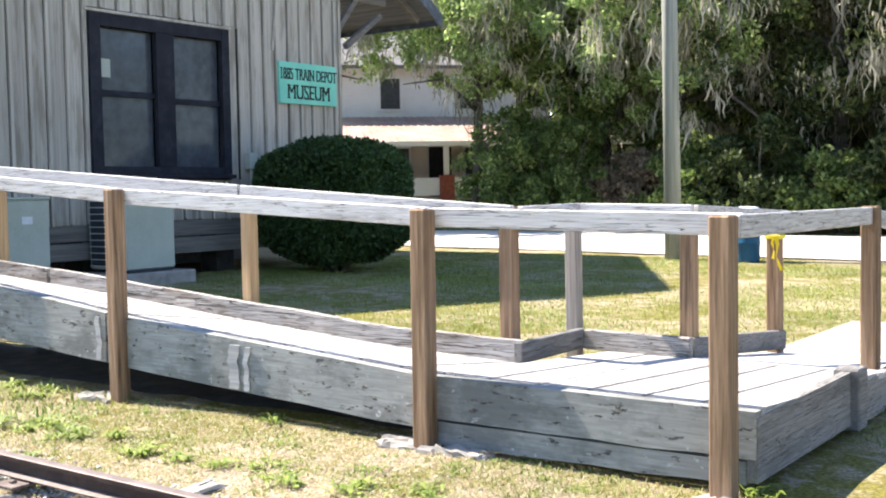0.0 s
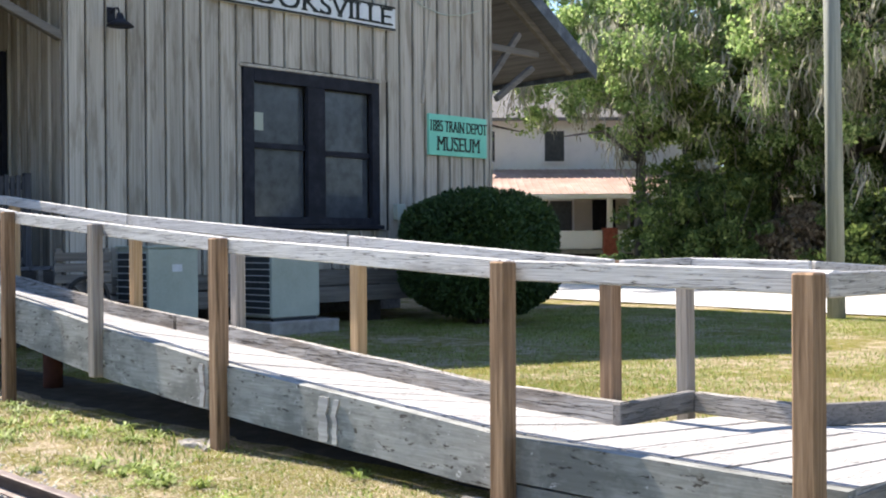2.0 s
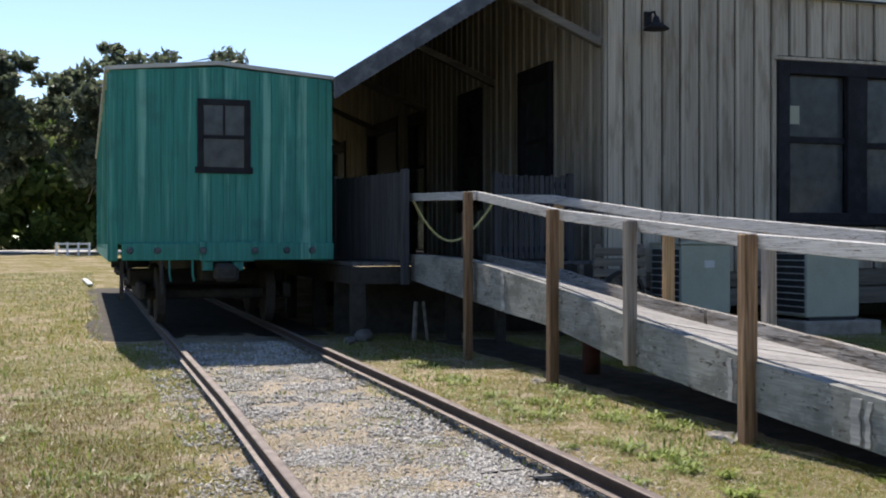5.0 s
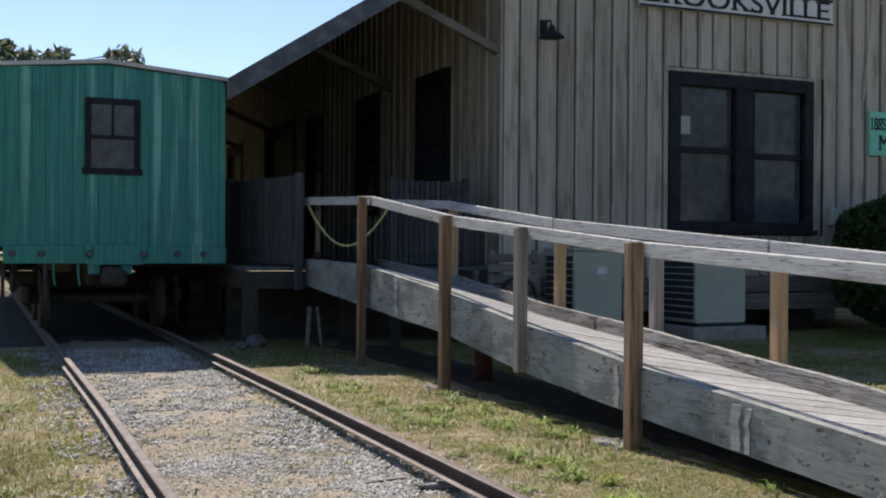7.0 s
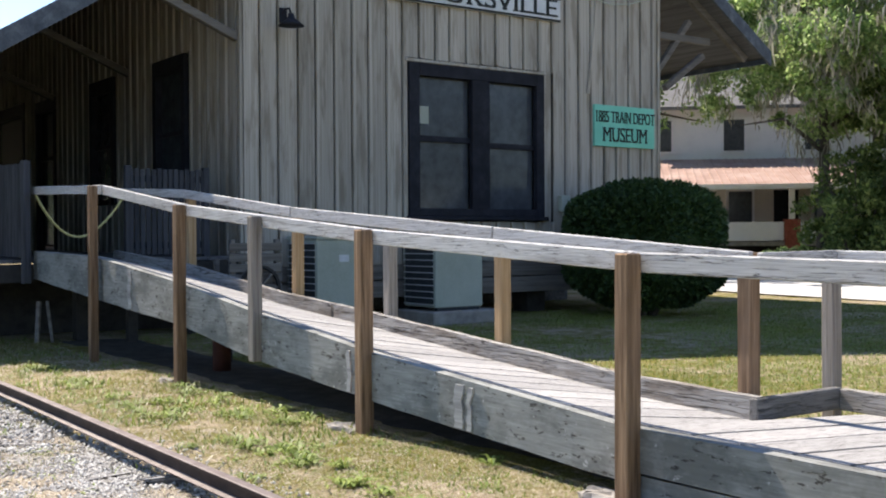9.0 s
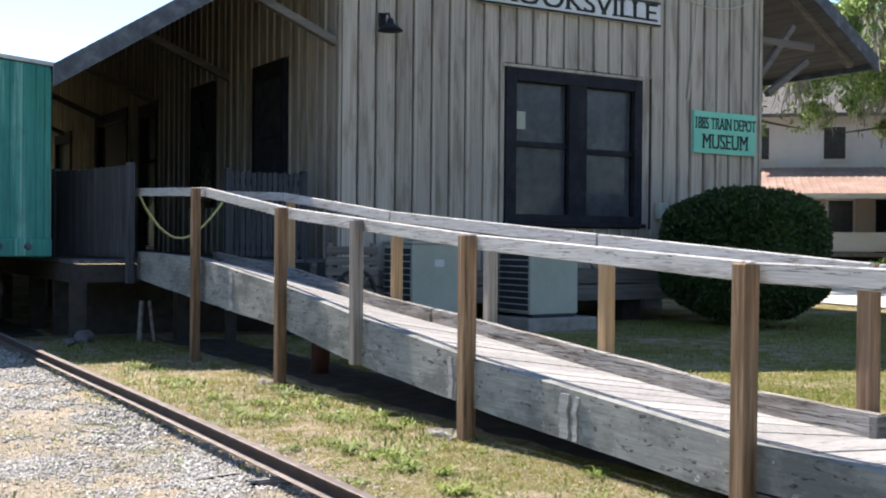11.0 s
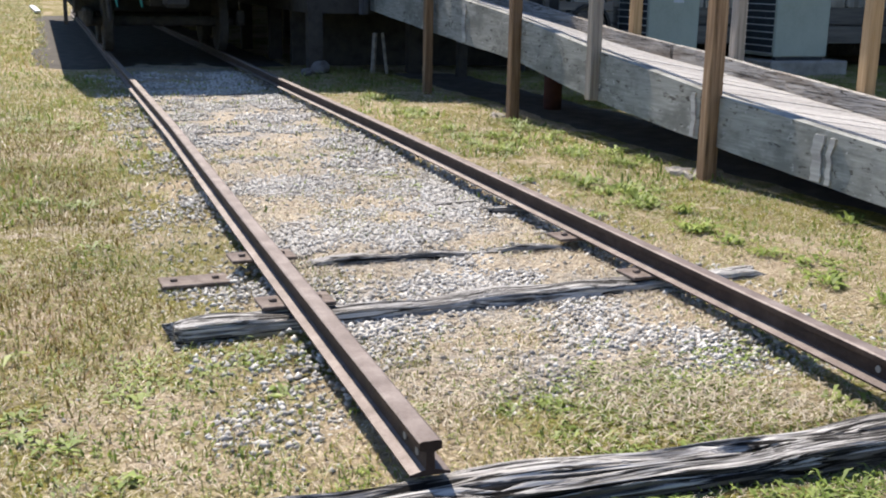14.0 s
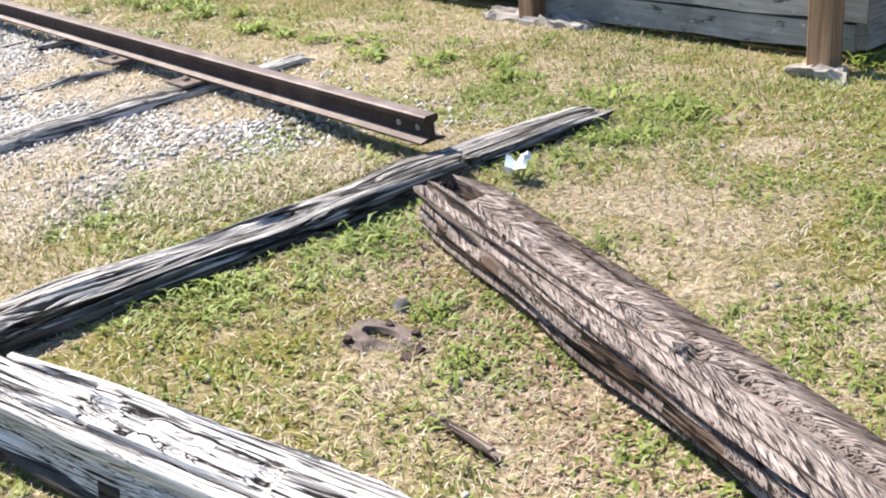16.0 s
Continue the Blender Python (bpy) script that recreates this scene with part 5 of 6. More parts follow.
for k in range(nb):
    y0 = CY0 + (CY1 - CY0) * k / nb
    y1 = CY0 + (CY1 - CY0) * (k + 1) / nb
    car_part("end_board", box(CX, CX + 0.018 + 0.003 * math.sin(k * 4.4), y0 + 0.002, y1 - 0.002, 1.285, 3.53 + 0.11 * (1 - abs((y0 + y1) / 2 - 2.2) / 1.5), 0.002), M_TEAL)
car_part("corner_post", box(CX - 0.12, CX + 0.03, CY0 - 0.03, CY0 + 0.1, 1.06, 3.5, 0.006), M_TEAL)
for xk in np.arange(-30.9, -16, 1.5):
    car_part("side_batten", box(xk, xk + 0.08, CY0 - 0.03, CY0, 1.2, 3.5, 0.004), M_TEAL)
car_part("end_sill", box(CX - 0.2, CX + 0.10, CY0 + 0.15, CY1 + 0.03, 1.06, 1.29, 0.012), M_TEAL)
car_part("side_sill", box(CXB, CX - 0.2, CY0 - 0.02, CY0 + 0.1, 1.04, 1.27, 0.01), M_TEAL)
car_part("side_sill", box(CXB, CX - 0.2, CY1 - 0.1, CY1, 1.04, 1.27, 0.01), M_TEAL)
car_part("sill_plate", box(CX + 0.101, CX + 0.125, 1.95, 2.66, 1.045, 1.30, 0.008), M_TEAL)
for y in (1.98, 2.66):
    car_part("draft_plate", box(CX + 0.126, CX + 0.16, y - 0.045, y + 0.045, 1.13, 1.31, 0.01), M_TEAL, "bolted teal plate")
for y, d in ((1.05, 0), (1.4, 0), (1.98, 0.055), (2.66, 0.055), (3.1, 0), (3.45, 0)):
    b = bmesh.new()
    bmesh.ops.create_cone(b, cap_ends=True, segments=10, radius1=0.05, radius2=0.035, depth=0.05)
    b.transform(pose(CX + 0.12 + d, y, 1.19, 0, 90, 0))
    car_part("bolt_head", b, M_FASCIA, "dull dark bolt head")
car_part("corner_strip", box(CX + 0.019, CX + 0.045, CY1 - 0.06, CY1 + 0.02, 1.29, 3.5, 0.005), M_TEAL)
for y in (1.55, 1.85):
    car_part("grab_rod", tube([(CX + 0.06, y, 1.06), (CX + 0.07, y, 0.9), (CX + 0.07, y + 0.02, 0.78)], 0.014, 6), M_TEAL)
# end window
wy0, wy1, wz0, wz1 = 1.92, 2.62, 2.22, 3.21
F = CX + 0.022
for a in ((wy0, wy0 + 0.08, wz0 + 0.08, wz1 - 0.08), (wy1 - 0.08, wy1, wz0 + 0.08, wz1 - 0.08), (wy0, wy1, wz1 - 0.08, wz1), (wy0 - 0.03, wy1 + 0.03, wz0, wz0 + 0.08)):
    car_part("window_frame", box(F, F + 0.035, *a, 0.004), M_TRIM)
car_part("window_pane", box(F, F + 0.012, wy0 + 0.08, wy1 - 0.08, wz0 + 0.08, wz1 - 0.08), M_GLASS, "dark window pane")
car_part("window_bar", box(F, F + 0.026, 2.255, 2.285, 2.7, wz1 - 0.08), M_TRIM)
car_part("window_bar", box(F, F + 0.028, wy0 + 0.08, wy1 - 0.08, 2.68, 2.73), M_TRIM)
# undercarriage
car_part("centre_sill", box(CXB, CX - 0.25, 2.0, 2.5, 0.78, 1.06), M_DARK)
for s_ in (1.2, 3.3):
    car_part("truss_rod", box(CXB + 3, CX - 3, s_ - 0.03, s_ + 0.03, 0.62, 0.68), M_DARK)
car_part("coupler", box(CX - 0.2, CX + 0.28, 2.14, 2.36, 0.80, 1.02, 0.03), M_DARK)
car_part("coupler_knuckle", box(CX + 0.281, CX + 0.42, 2.1, 2.42, 0.78, 1.0, 0.05), M_DARK)
car_part("draft_bracket", box(CX - 0.05, CX + 0.08, 1.98, 2.12, 0.92, 1.055, 0.01), M_TEAL)
car_part("draft_bracket", box(CX - 0.05, CX + 0.08, 2.38, 2.52, 0.92, 1.055, 0.01), M_TEAL)
car_part("brake_hose", tube([(CX + 0.05, 1.45, 1.05), (CX + 0.12, 1.45, 0.8), (CX + 0.16, 1.47, 0.6)], 0.025, 8), M_DARK)
car_part("step_bracket", bar((CX - 0.1, 0.95, 1.05), (CX - 0.1, 0.95, 0.55), 0.05, 0.05), M_DARK)
for cx in (-17.6, -29.6):
    for dx in (-0.85, 0.85):
        for y in (1.5, 3.02):
            w = bmesh.new()
            bmesh.ops.create_cone(w, cap_ends=True, segments=28, radius1=0.42, radius2=0.40, depth=0.13)
            bmesh.ops.bevel(w, geom=[e for e in w.edges if e.calc_face_angle(0) > 0.8], offset=0.015, segments=1, affect="EDGES")
            w.transform(pose(cx + dx, y, 0.56, 90, 0, 0))
            car_part("wheel", w, M_DARK)
        car_part("axle", tube([(cx + dx, 1.3, 0.56), (cx + dx, 3.2, 0.56)], 0.07, 10), M_DARK)
    for y in (1.25, 3.27):
        car_part("side_frame", box(cx - 1.15, cx + 1.15, y - 0.06, y + 0.06, 0.5, 0.72, 0.03), M_DARK)
    car_part("bolster", box(cx - 0.2, cx + 0.2, 1.1, 3.4, 0.66, 0.9, 0.02), M_DARK)


# ---- vegetation ----


def leaf_mass(centres, radii, per, size, rng, droop=0.25):
    """Small two-triangle leaf sprays scattered in clumps."""
    centres, radii = np.asarray(centres), np.asarray(radii)
    n = len(centres) * per
    idx = np.repeat(np.arange(len(centres)), per)
    d = rng.normal(size=(n, 3))
    d /= np.linalg.norm(d, axis=1)[:, None]
    r = rng.random(n) ** 0.5
    c = centres[idx] + d * (r * radii[idx])[:, None] * np.array([1, 1, 0.75])
    u = rng.normal(size=(n, 3))
    u /= np.linalg.norm(u, axis=1)[:, None]
    u[:, 2] -= droop
    v = np.cross(u, rng.normal(size=(n, 3)))
    v /= np.linalg.norm(v, axis=1)[:, None] + 1e-9
    s = size * (0.6 + 0.8 * rng.random(n))[:, None]
    a, b = c - u * s, c + u * s
    p, q = c + v * s * 0.45, c - v * s * 0.45
    verts = np.stack([a, p, b, q], 1).reshape(-1, 3)
    faces = np.arange(n * 4).reshape(-1, 4)
    return verts, faces


def fast_mesh(name, verts, faces, material):
    me = bpy.data.meshes.new(name)
    k = faces.shape[1]
    me.vertices.add(len(verts))
    me.vertices.foreach_set("co", np.asarray(verts, dtype=np.float32).ravel())
    me.loops.add(faces.size)
    me.loops.foreach_set("vertex_index", faces.astype(np.int32).ravel())
    me.polygons.add(len(faces))
    me.polygons.foreach_set("loop_start", np.arange(len(faces), dtype=np.int32) * k)
    me.update(calc_edges=True)
    me.materials.append(material)
    return new(name, me)


def tree(x, y, h, r, label, mat, seed, low=0.3, clumps=150, per=70, size=0.2, moss=0, category="tree", lean=0.0):
    rng = np.random.default_rng(seed)
    z0 = ground_z(x, y)
    t = root("tree", x, y, z0, label, category, "trees")
    pts = [(0.0, 0, -0.1), (0.15 * lean, 0.05, h * 0.2), (0.5 * lean, 0.1, h * 0.4), (lean, 0, h * 0.62), (lean * 1.1, 0.1, h * 0.74)]
    rad = 0.018 * h
    bm = tube(pts, [rad * 1.4, rad, rad * 0.8, rad * 0.5, rad * 0.2], 10)
    part("trunk", bm, M_BARK, t, "", True)
    tips = []
    for k in range(9):
        f = 0.3 + 0.55 * k / 8
        a = k * 2.4 + seed
        b = Vector((lean * f, 0.1, h * f))
        e = b + Vector((math.cos(a) * r * (0.85 - 0.3 * f), math.sin(a) * r * (0.85 - 0.3 * f), h * (0.0 + 0.08 * math.sin(a * 3))))
        limb = bmesh.new()
        m_ = (b + e) / 2 + Vector((0, 0, 0.06 * h))
        tube([tuple(b), tuple(m_), tuple(e)], [rad * 0.45, rad * 0.28, rad * 0.1], 6, limb)
        part("limb", limb, M_BARK, t, "", True)
        tips.append(e)
    cs, rs = [], []
    while len(cs) < clumps:
        d = rng.normal(size=3)
        d /= np.linalg.norm(d)
        q = rng.random() ** 0.4
        p = np.array([lean * 0.6, 0, h * (low + (1 - low) / 2)]) + d * q * np.array([r, r, h * (1 - low) / 2])
        if noise.noise(Vector(p * 0.45) + Vector((seed, 0, 0))) < -0.28:
            continue
        cs.append(p)
        rs.append(0.045 * h * (0.7 + 0.9 * rng.random()))
    v, f = leaf_mass(cs, rs, per, size, rng)
    o = tagged(fast_mesh("crown", v, f, mat), kind="stuff")
    o.parent = t
    if moss:
        vs, fs = [], []
        for k in range(moss):
            c = cs[int(rng.integers(len(cs)))] + rng.normal(size=3) * 0.4
            L = 0.3 + 0.95 * rng.random() ** 1.6
            n = int(rng.integers(14, 30))
            for _ in range(n):
                p = c + np.array([rng.normal() * 0.17, rng.normal() * 0.17, rng.normal() * 0.2])
                l = L * (0.25 + 0.8 * rng.random())
                w = 0.013 + 0.024 * rng.random()
                a = rng.random() * math.tau
                dx = np.array([math.cos(a) * w, math.sin(a) * w, 0])
                q = p.copy()
                i0 = len(vs)
                for sgm in range(4):
                    ww = (0.5, 1.0, 0.7, 0.15)[sgm]
                    vs += [q - dx * ww, q + dx * ww]
                    q = q + np.array([rng.normal() * 0.12 * l, rng.normal() * 0.12 * l, -l / 3])
                fs += [(i0 + 2 * b, i0 + 2 * b + 1, i0 + 2 * b + 3, i0 + 2 * b + 2) for b in range(3)]
        o = fast_mesh("hanging_moss", np.array(vs), np.array(fs), M_MOSS)
        o.parent = t
        tagged(o, "grey hanging moss strands", kind="stuff")
    return t


def shrub(x, y, h, r, label, mat, seed, clumps=60, per=60, size=0.13, category="shrub"):
    rng = np.random.default_rng(seed)
    t = root("shrub", x, y, ground_z(x, y), label, category, "shrubs")
    bm = bmesh.new()
    for k in range(6):
        a = k * 1.05
        tube([(0.1 * math.cos(a), 0.1 * math.sin(a), -0.05), (0.3 * r * math.cos(a), 0.3 * r * math.sin(a), h * 0.4), (0.6 * r * math.cos(a), 0.6 * r * math.sin(a), h * 0.75)], [0.04, 0.03, 0.012], 5, bm)
    part("stem_cluster", bm, M_BARK, t)
    cs, rs = [], []
    for _ in range(clumps):
        d = rng.normal(size=3)
        d /= np.linalg.norm(d)
        d[2] = abs(d[2]) * 1.0
        q = rng.random() ** 0.35
        cs.append(np.array([0, 0, h * 0.15]) + d * q * np.array([r, r, h * 0.8]))
        rs.append(0.22 * r * (0.7 + 0.8 * rng.random()))
    v, f = leaf_mass(cs, rs, per, size, rng)
    v[:, 2] = np.maximum(v[:, 2], 0.01)
    o = tagged(fast_mesh("foliage", v, f, mat), kind="stuff")
    o.parent = t
    return t


# clipped round bush at the depot corner
def clipped_bush(x, y, r, h, seed):
    rng = np.random.default_rng(seed)
    t = root("clipped_bush", x, y, ground_z(x, y), "dense dark green clipped bush beside the depot corner", "bush")
    bm = bmesh.new()
    for k in range(7):
        a = k * 0.9
        tube([(0.12 * math.cos(a), 0.12 * math.sin(a), -0.05), (0.5 * r * math.cos(a), 0.5 * r * math.sin(a), h * 0.35), (0.75 * r * math.cos(a), 0.75 * r * math.sin(a), h * 0.6)], [0.05, 0.035, 0.015], 6, bm)
    part("stem_cluster", bm, M_BARK, t)
    core = bmesh.new()
    bmesh.ops.create_icosphere(core, subdivisions=3, radius=1)
    for v in core.verts:
        v.co = Vector((math.copysign(abs(v.co.x) ** 0.65, v.co.x) * r * 0.78, math.copysign(abs(v.co.y) ** 0.65, v.co.y) * r * 0.78, h * 0.52 + math.copysign(abs(v.co.z) ** 0.65, v.co.z) * h * 0.38)) + v.co * 0.1 * noise.noise(v.co * 3)
    part("inner_foliage", core, M_BUSH, t)
    n = 46000
    d = rng.normal(size=(n, 3))
    d /= np.linalg.norm(d, axis=1)[:, None]
    e = 0.7
    d2 = np.sign(d) * np.abs(d) ** e
    lump = np.array([1 + 0.09 * noise.noise(Vector(q) * 2.2 + Vector((seed, 0, 0))) for q in d])
    rr = (0.84 + 0.17 * rng.random(n)) * lump
    c = np.stack([d2[:, 0] * r * rr, d2[:, 1] * r * rr, h * 0.52 + d2[:, 2] * h * 0.47 * rr], 1)
    low = c[:, 2] < h * 0.35
    c[low, :2] *= (0.95 + 0.14 * c[low, 2:3] / h)
    c[:, 2] = np.maximum(c[:, 2], 0.03)
    u = rng.normal(size=(n, 3)) * 0.6 + d
    u /= np.linalg.norm(u, axis=1)[:, None]
    w = np.cross(u, rng.normal(size=(n, 3)))
    w /= np.linalg.norm(w, axis=1)[:, None] + 1e-9
    s = 0.024 + 0.026 * rng.random(n)[:, None]
    vs = np.stack([c - u * s, c + w * s * 0.5, c + u * s, c - w * s * 0.5], 1).reshape(-1, 3)
    o = tagged(fast_mesh("leaves", vs, np.arange(n * 4).reshape(-1, 4), M_BUSH), kind="stuff")
    o.parent = t


clipped_bush(-13.3, 14.0, 1.22, 2.22, 5)


# utility pole
pole = root("utility_pole", -9.25, 18.5, 0, "tall grey-green weathered wooden utility pole", "pole")
part("pole_shaft", tube([(0, 0, -0.3), (-0.05, 0, 4.5), (-0.12, 0, 9.5)], [0.15, 0.138, 0.12], 16), M_POLE, pole, "", True)
part("crossarm", box(-1.1, 0.9, -0.24, -0.13, 8.9, 9.02, 0.01), M_POLE, pole)
# blue barrel by the road
bb = root("blue_barrel", -7.85, 18.4, 0, "tall dark blue plastic drum with a pale lid", "barrel")
part("barrel_body", tube([(0, 0, -0.04), (0, 0, 0.02), (0, 0, 0.28), (0, 0, 0.30), (0, 0, 0.33), (0, 0, 0.56), (0, 0, 0.58), (0, 0, 0.61), (0, 0, 0.83), (0, 0, 0.86)], [0.19, 0.205, 0.21, 0.222, 0.21, 0.21, 0.222, 0.21, 0.205, 0.19], 24), M_BLUE, bb, "", True)
part("rim", tube([(0, 0, 0.85), (0, 0, 0.88)], [0.215, 0.215], 24), M_BLUE, bb)
part("lid", tube([(0, 0, 0.881), (0, 0, 0.90), (0, 0, 0.92)], [0.20, 0.19, 0.12], 24), M_PAPER, bb, "pale grey domed lid", True)


# white house with a porch
def house():
    h = root("house", -28.5, 37.5, 0, "white two-storey wooden house with a rusty tin porch roof", "house")
    R = pose(0, 0, 0, 0, 0, 46)
    def hp(name, bm, mat, label="", parent=None):
        bm.transform(R)
        return part(name, bm, mat, parent or h, label)
    hp("upper_wall", box(-5.5, 5.5, 2.2, 8, 3.6, 6.6), M_WHITE)
    hp("lower_wall", box(-5.5, 5.5, 0, 8, 1.0, 3.6), M_BEIGE)
    hp("main_roof", prism([[(-6, 1.7, 6.5), (6, 1.7, 6.5), (6, 1.7, 6.65), (-6, 1.7, 6.65)], [(-6, 5, 8.2), (6, 5, 8.2), (6, 5, 8.35), (-6, 5, 8.35)], [(-6, 8.6, 6.5), (6, 8.6, 6.5), (6, 8.6, 6.65), (-6, 8.6, 6.65)]]), M_SHINGLE)
    hp("porch_floor", box(-7, 7.5, -2.6, 0, 0.85, 1.0), M_CONC)
    hp("porch_roof", prism([[(-7.3, -3.0, 3.05), (7.8, -3.0, 3.05), (7.8, -3.0, 3.15), (-7.3, -3.0, 3.15)], [(-7.3, 2.19, 4.35), (7.8, 2.19, 4.35), (7.8, 2.19, 4.45), (-7.3, 2.19, 4.45)]]), M_TIN, "rusty corrugated tin porch roof")
    for k in range(48):
        x = -7.2 + k * 0.31
        hp("roof_rib", bar((x, -3.0, 3.17), (x, 2.17, 4.47), 0.04, 0.03), M_TIN)
    hp("porch_fascia", box(-7.3, 7.8, -3.05, -3.001, 2.98, 3.17), M_WHITE)
    for x in (-6.8, -3.4, 0.0, 3.4, 6.8):
        hp("brick_pier", box(x - 0.28, x + 0.28, -2.75, -2.2, -0.2, 1.85, 0.02), M_REDBRICK, "red brick porch pier")
        hp("porch_post", box(x - 0.1, x + 0.1, -2.58, -2.38, 1.85, 3.02), M_WHITE)
    for a, b in ((-3.1, -0.3), (0.3, 3.1), (3.7, 6.5)):
        hp("porch_railing", box(a, b, -2.55, -2.45, 1.05, 1.75), M_WHITE, "solid white porch railing")
    for x in (-4.6, -1.6, 1.7, 4.4):
        w = hp("window", box(x - 0.55, x + 0.55, 2.12, 2.198, 4.7, 6.2), M_WHITE)
        o = hp("pane", box(x - 0.42, x + 0.42, 2.1, 2.119, 4.8, 6.1), M_GLASS, "", w)
        w = hp("window", box(x - 0.55, x + 0.55, -0.08, -0.002, 1.5, 3.1), M_WHITE)
        o = hp("pane", box(x - 0.45, x + 0.45, -0.1, -0.081, 1.55, 3.0), M_GLASS, "", w)
    hp("door", box(-0.3, 0.65, -0.09, -0.002, 1.0, 3.05), M_TRIM)
    hp("foundation", box(-5.4, 5.4, 0.1, 7.9, -0.3, 1.0), M_DARK)


house()
# oaks with moss behind the road
tree(-29.5, 27.2, 12.5, 5.6, "bright leafy oak arching beside the house", M_LIME, 11, 0.33, 260, 210, 0.088, 80, lean=1.0)
tree(-47.0, 58.0, 17.0, 7.5, "tall leafy oak behind the house", M_LIME, 23, 0.25, 260, 120, 0.2, 60)
tree(-21.9, 30.9, 10.5, 4.6, "mossy live oak with thin trunk before the house", M_LIME, 21, 0.42, 190, 220, 0.085, 240)
tree(-18.4, 33.4, 9.0, 3.6, "ivy-hung oak before the house", M_OAK, 24, 0.04, 260, 210, 0.095, 160)
tree(-15.6, 33.0, 13.0, 6.0, "mossy live oak with grey hanging moss", M_LIME, 12, 0.22, 260, 230, 0.085, 340)
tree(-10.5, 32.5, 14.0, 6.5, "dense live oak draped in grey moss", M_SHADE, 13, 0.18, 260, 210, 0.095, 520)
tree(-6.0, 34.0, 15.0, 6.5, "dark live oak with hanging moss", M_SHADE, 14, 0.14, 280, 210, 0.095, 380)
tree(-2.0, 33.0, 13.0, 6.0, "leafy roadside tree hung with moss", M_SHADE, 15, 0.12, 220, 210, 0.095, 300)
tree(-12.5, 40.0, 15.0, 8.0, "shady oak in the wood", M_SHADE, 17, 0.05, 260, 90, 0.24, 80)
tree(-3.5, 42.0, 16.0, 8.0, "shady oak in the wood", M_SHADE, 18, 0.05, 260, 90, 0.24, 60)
tree(-21.5, 46.0, 17.0, 8.0, "shady oak in the wood behind the house", M_OAK, 19, 0.1, 240, 90, 0.24, 60)
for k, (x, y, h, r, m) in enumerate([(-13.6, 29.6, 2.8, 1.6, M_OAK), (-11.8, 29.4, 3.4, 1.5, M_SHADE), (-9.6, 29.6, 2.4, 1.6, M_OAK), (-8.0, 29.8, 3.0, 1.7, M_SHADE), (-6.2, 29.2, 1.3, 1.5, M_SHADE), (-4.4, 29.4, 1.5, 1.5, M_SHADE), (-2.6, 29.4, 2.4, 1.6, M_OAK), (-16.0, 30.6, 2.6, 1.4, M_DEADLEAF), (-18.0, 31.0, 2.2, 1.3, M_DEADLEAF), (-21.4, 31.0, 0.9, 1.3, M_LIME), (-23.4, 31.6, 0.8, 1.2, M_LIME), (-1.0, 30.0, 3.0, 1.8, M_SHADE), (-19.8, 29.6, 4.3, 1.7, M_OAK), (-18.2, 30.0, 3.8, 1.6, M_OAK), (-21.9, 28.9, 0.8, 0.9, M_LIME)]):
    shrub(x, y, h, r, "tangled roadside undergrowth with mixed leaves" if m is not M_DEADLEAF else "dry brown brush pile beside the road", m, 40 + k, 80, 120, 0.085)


# far woods closing the view
def far_woods(name, pts, h, label, seed, mat, size=0.5, n=420, per=70):
    rng = np.random.default_rng(seed)
    cs, rs = [], []
    for _ in range(n):
        f = rng.random() * (len(pts) - 1)
        i = int(f)
        p = np.array(pts[i]) + (np.array(pts[i + 1]) - np.array(pts[i])) * (f - i)
        top = h * (0.75 + 0.35 * noise.noise(Vector((p[0] * 0.12, p[1] * 0.12, seed))))
        cs.append([p[0] + rng.normal() * 1.8, p[1] + rng.normal() * 1.8, ground_z(p[0], p[1]) + top * rng.random() ** 0.8])
        rs.append(1.0 + 1.1 * rng.random())
    v, f = leaf_mass(cs, rs, per, size, rng)
    v[:, 2] = np.maximum(v[:, 2], -0.1)
    tagged(fast_mesh(name, v, f, mat), label, "woods", kind="stuff")


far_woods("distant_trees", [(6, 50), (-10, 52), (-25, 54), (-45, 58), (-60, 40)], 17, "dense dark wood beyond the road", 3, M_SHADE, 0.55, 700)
far_woods("distant_trees", [(-98, 22), (-100, 5), (-98, -10), (-90, -30), (-75, -50)], 17, "line of distant trees beyond the field", 4, M_OAK, 0.6, 700)
# unseen trees behind the camera, added so the depot glass mirrors something dark
far_woods("distant_trees", [(-20, -70), (15, -62), (46, -35), (52, 0), (46, 35), (20, 62)], 15, "unseen trees added to darken the window reflections", 6, M_OAK, 0.8, 420, 45)
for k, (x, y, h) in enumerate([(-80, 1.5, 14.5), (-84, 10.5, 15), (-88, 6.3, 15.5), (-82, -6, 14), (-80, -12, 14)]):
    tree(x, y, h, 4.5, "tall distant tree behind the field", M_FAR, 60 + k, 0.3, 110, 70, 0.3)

# white rail fence far across the field
ff = root("field_fence", -68, -1.0, ground_z(-68, -1), "low white board fence across the far field", "fence")
for k in range(4):
    part("fence_post", box(-0.06, 0.06, k * 0.6 - 0.2, k * 0.6 - 0.08, -0.1, 0.75), M_WHITE, ff)
for z in (0.3, 0.62):
    part("fence_board", box(0.06, 0.1, -0.2, 1.75, z, z + 0.1), M_WHITE, ff)


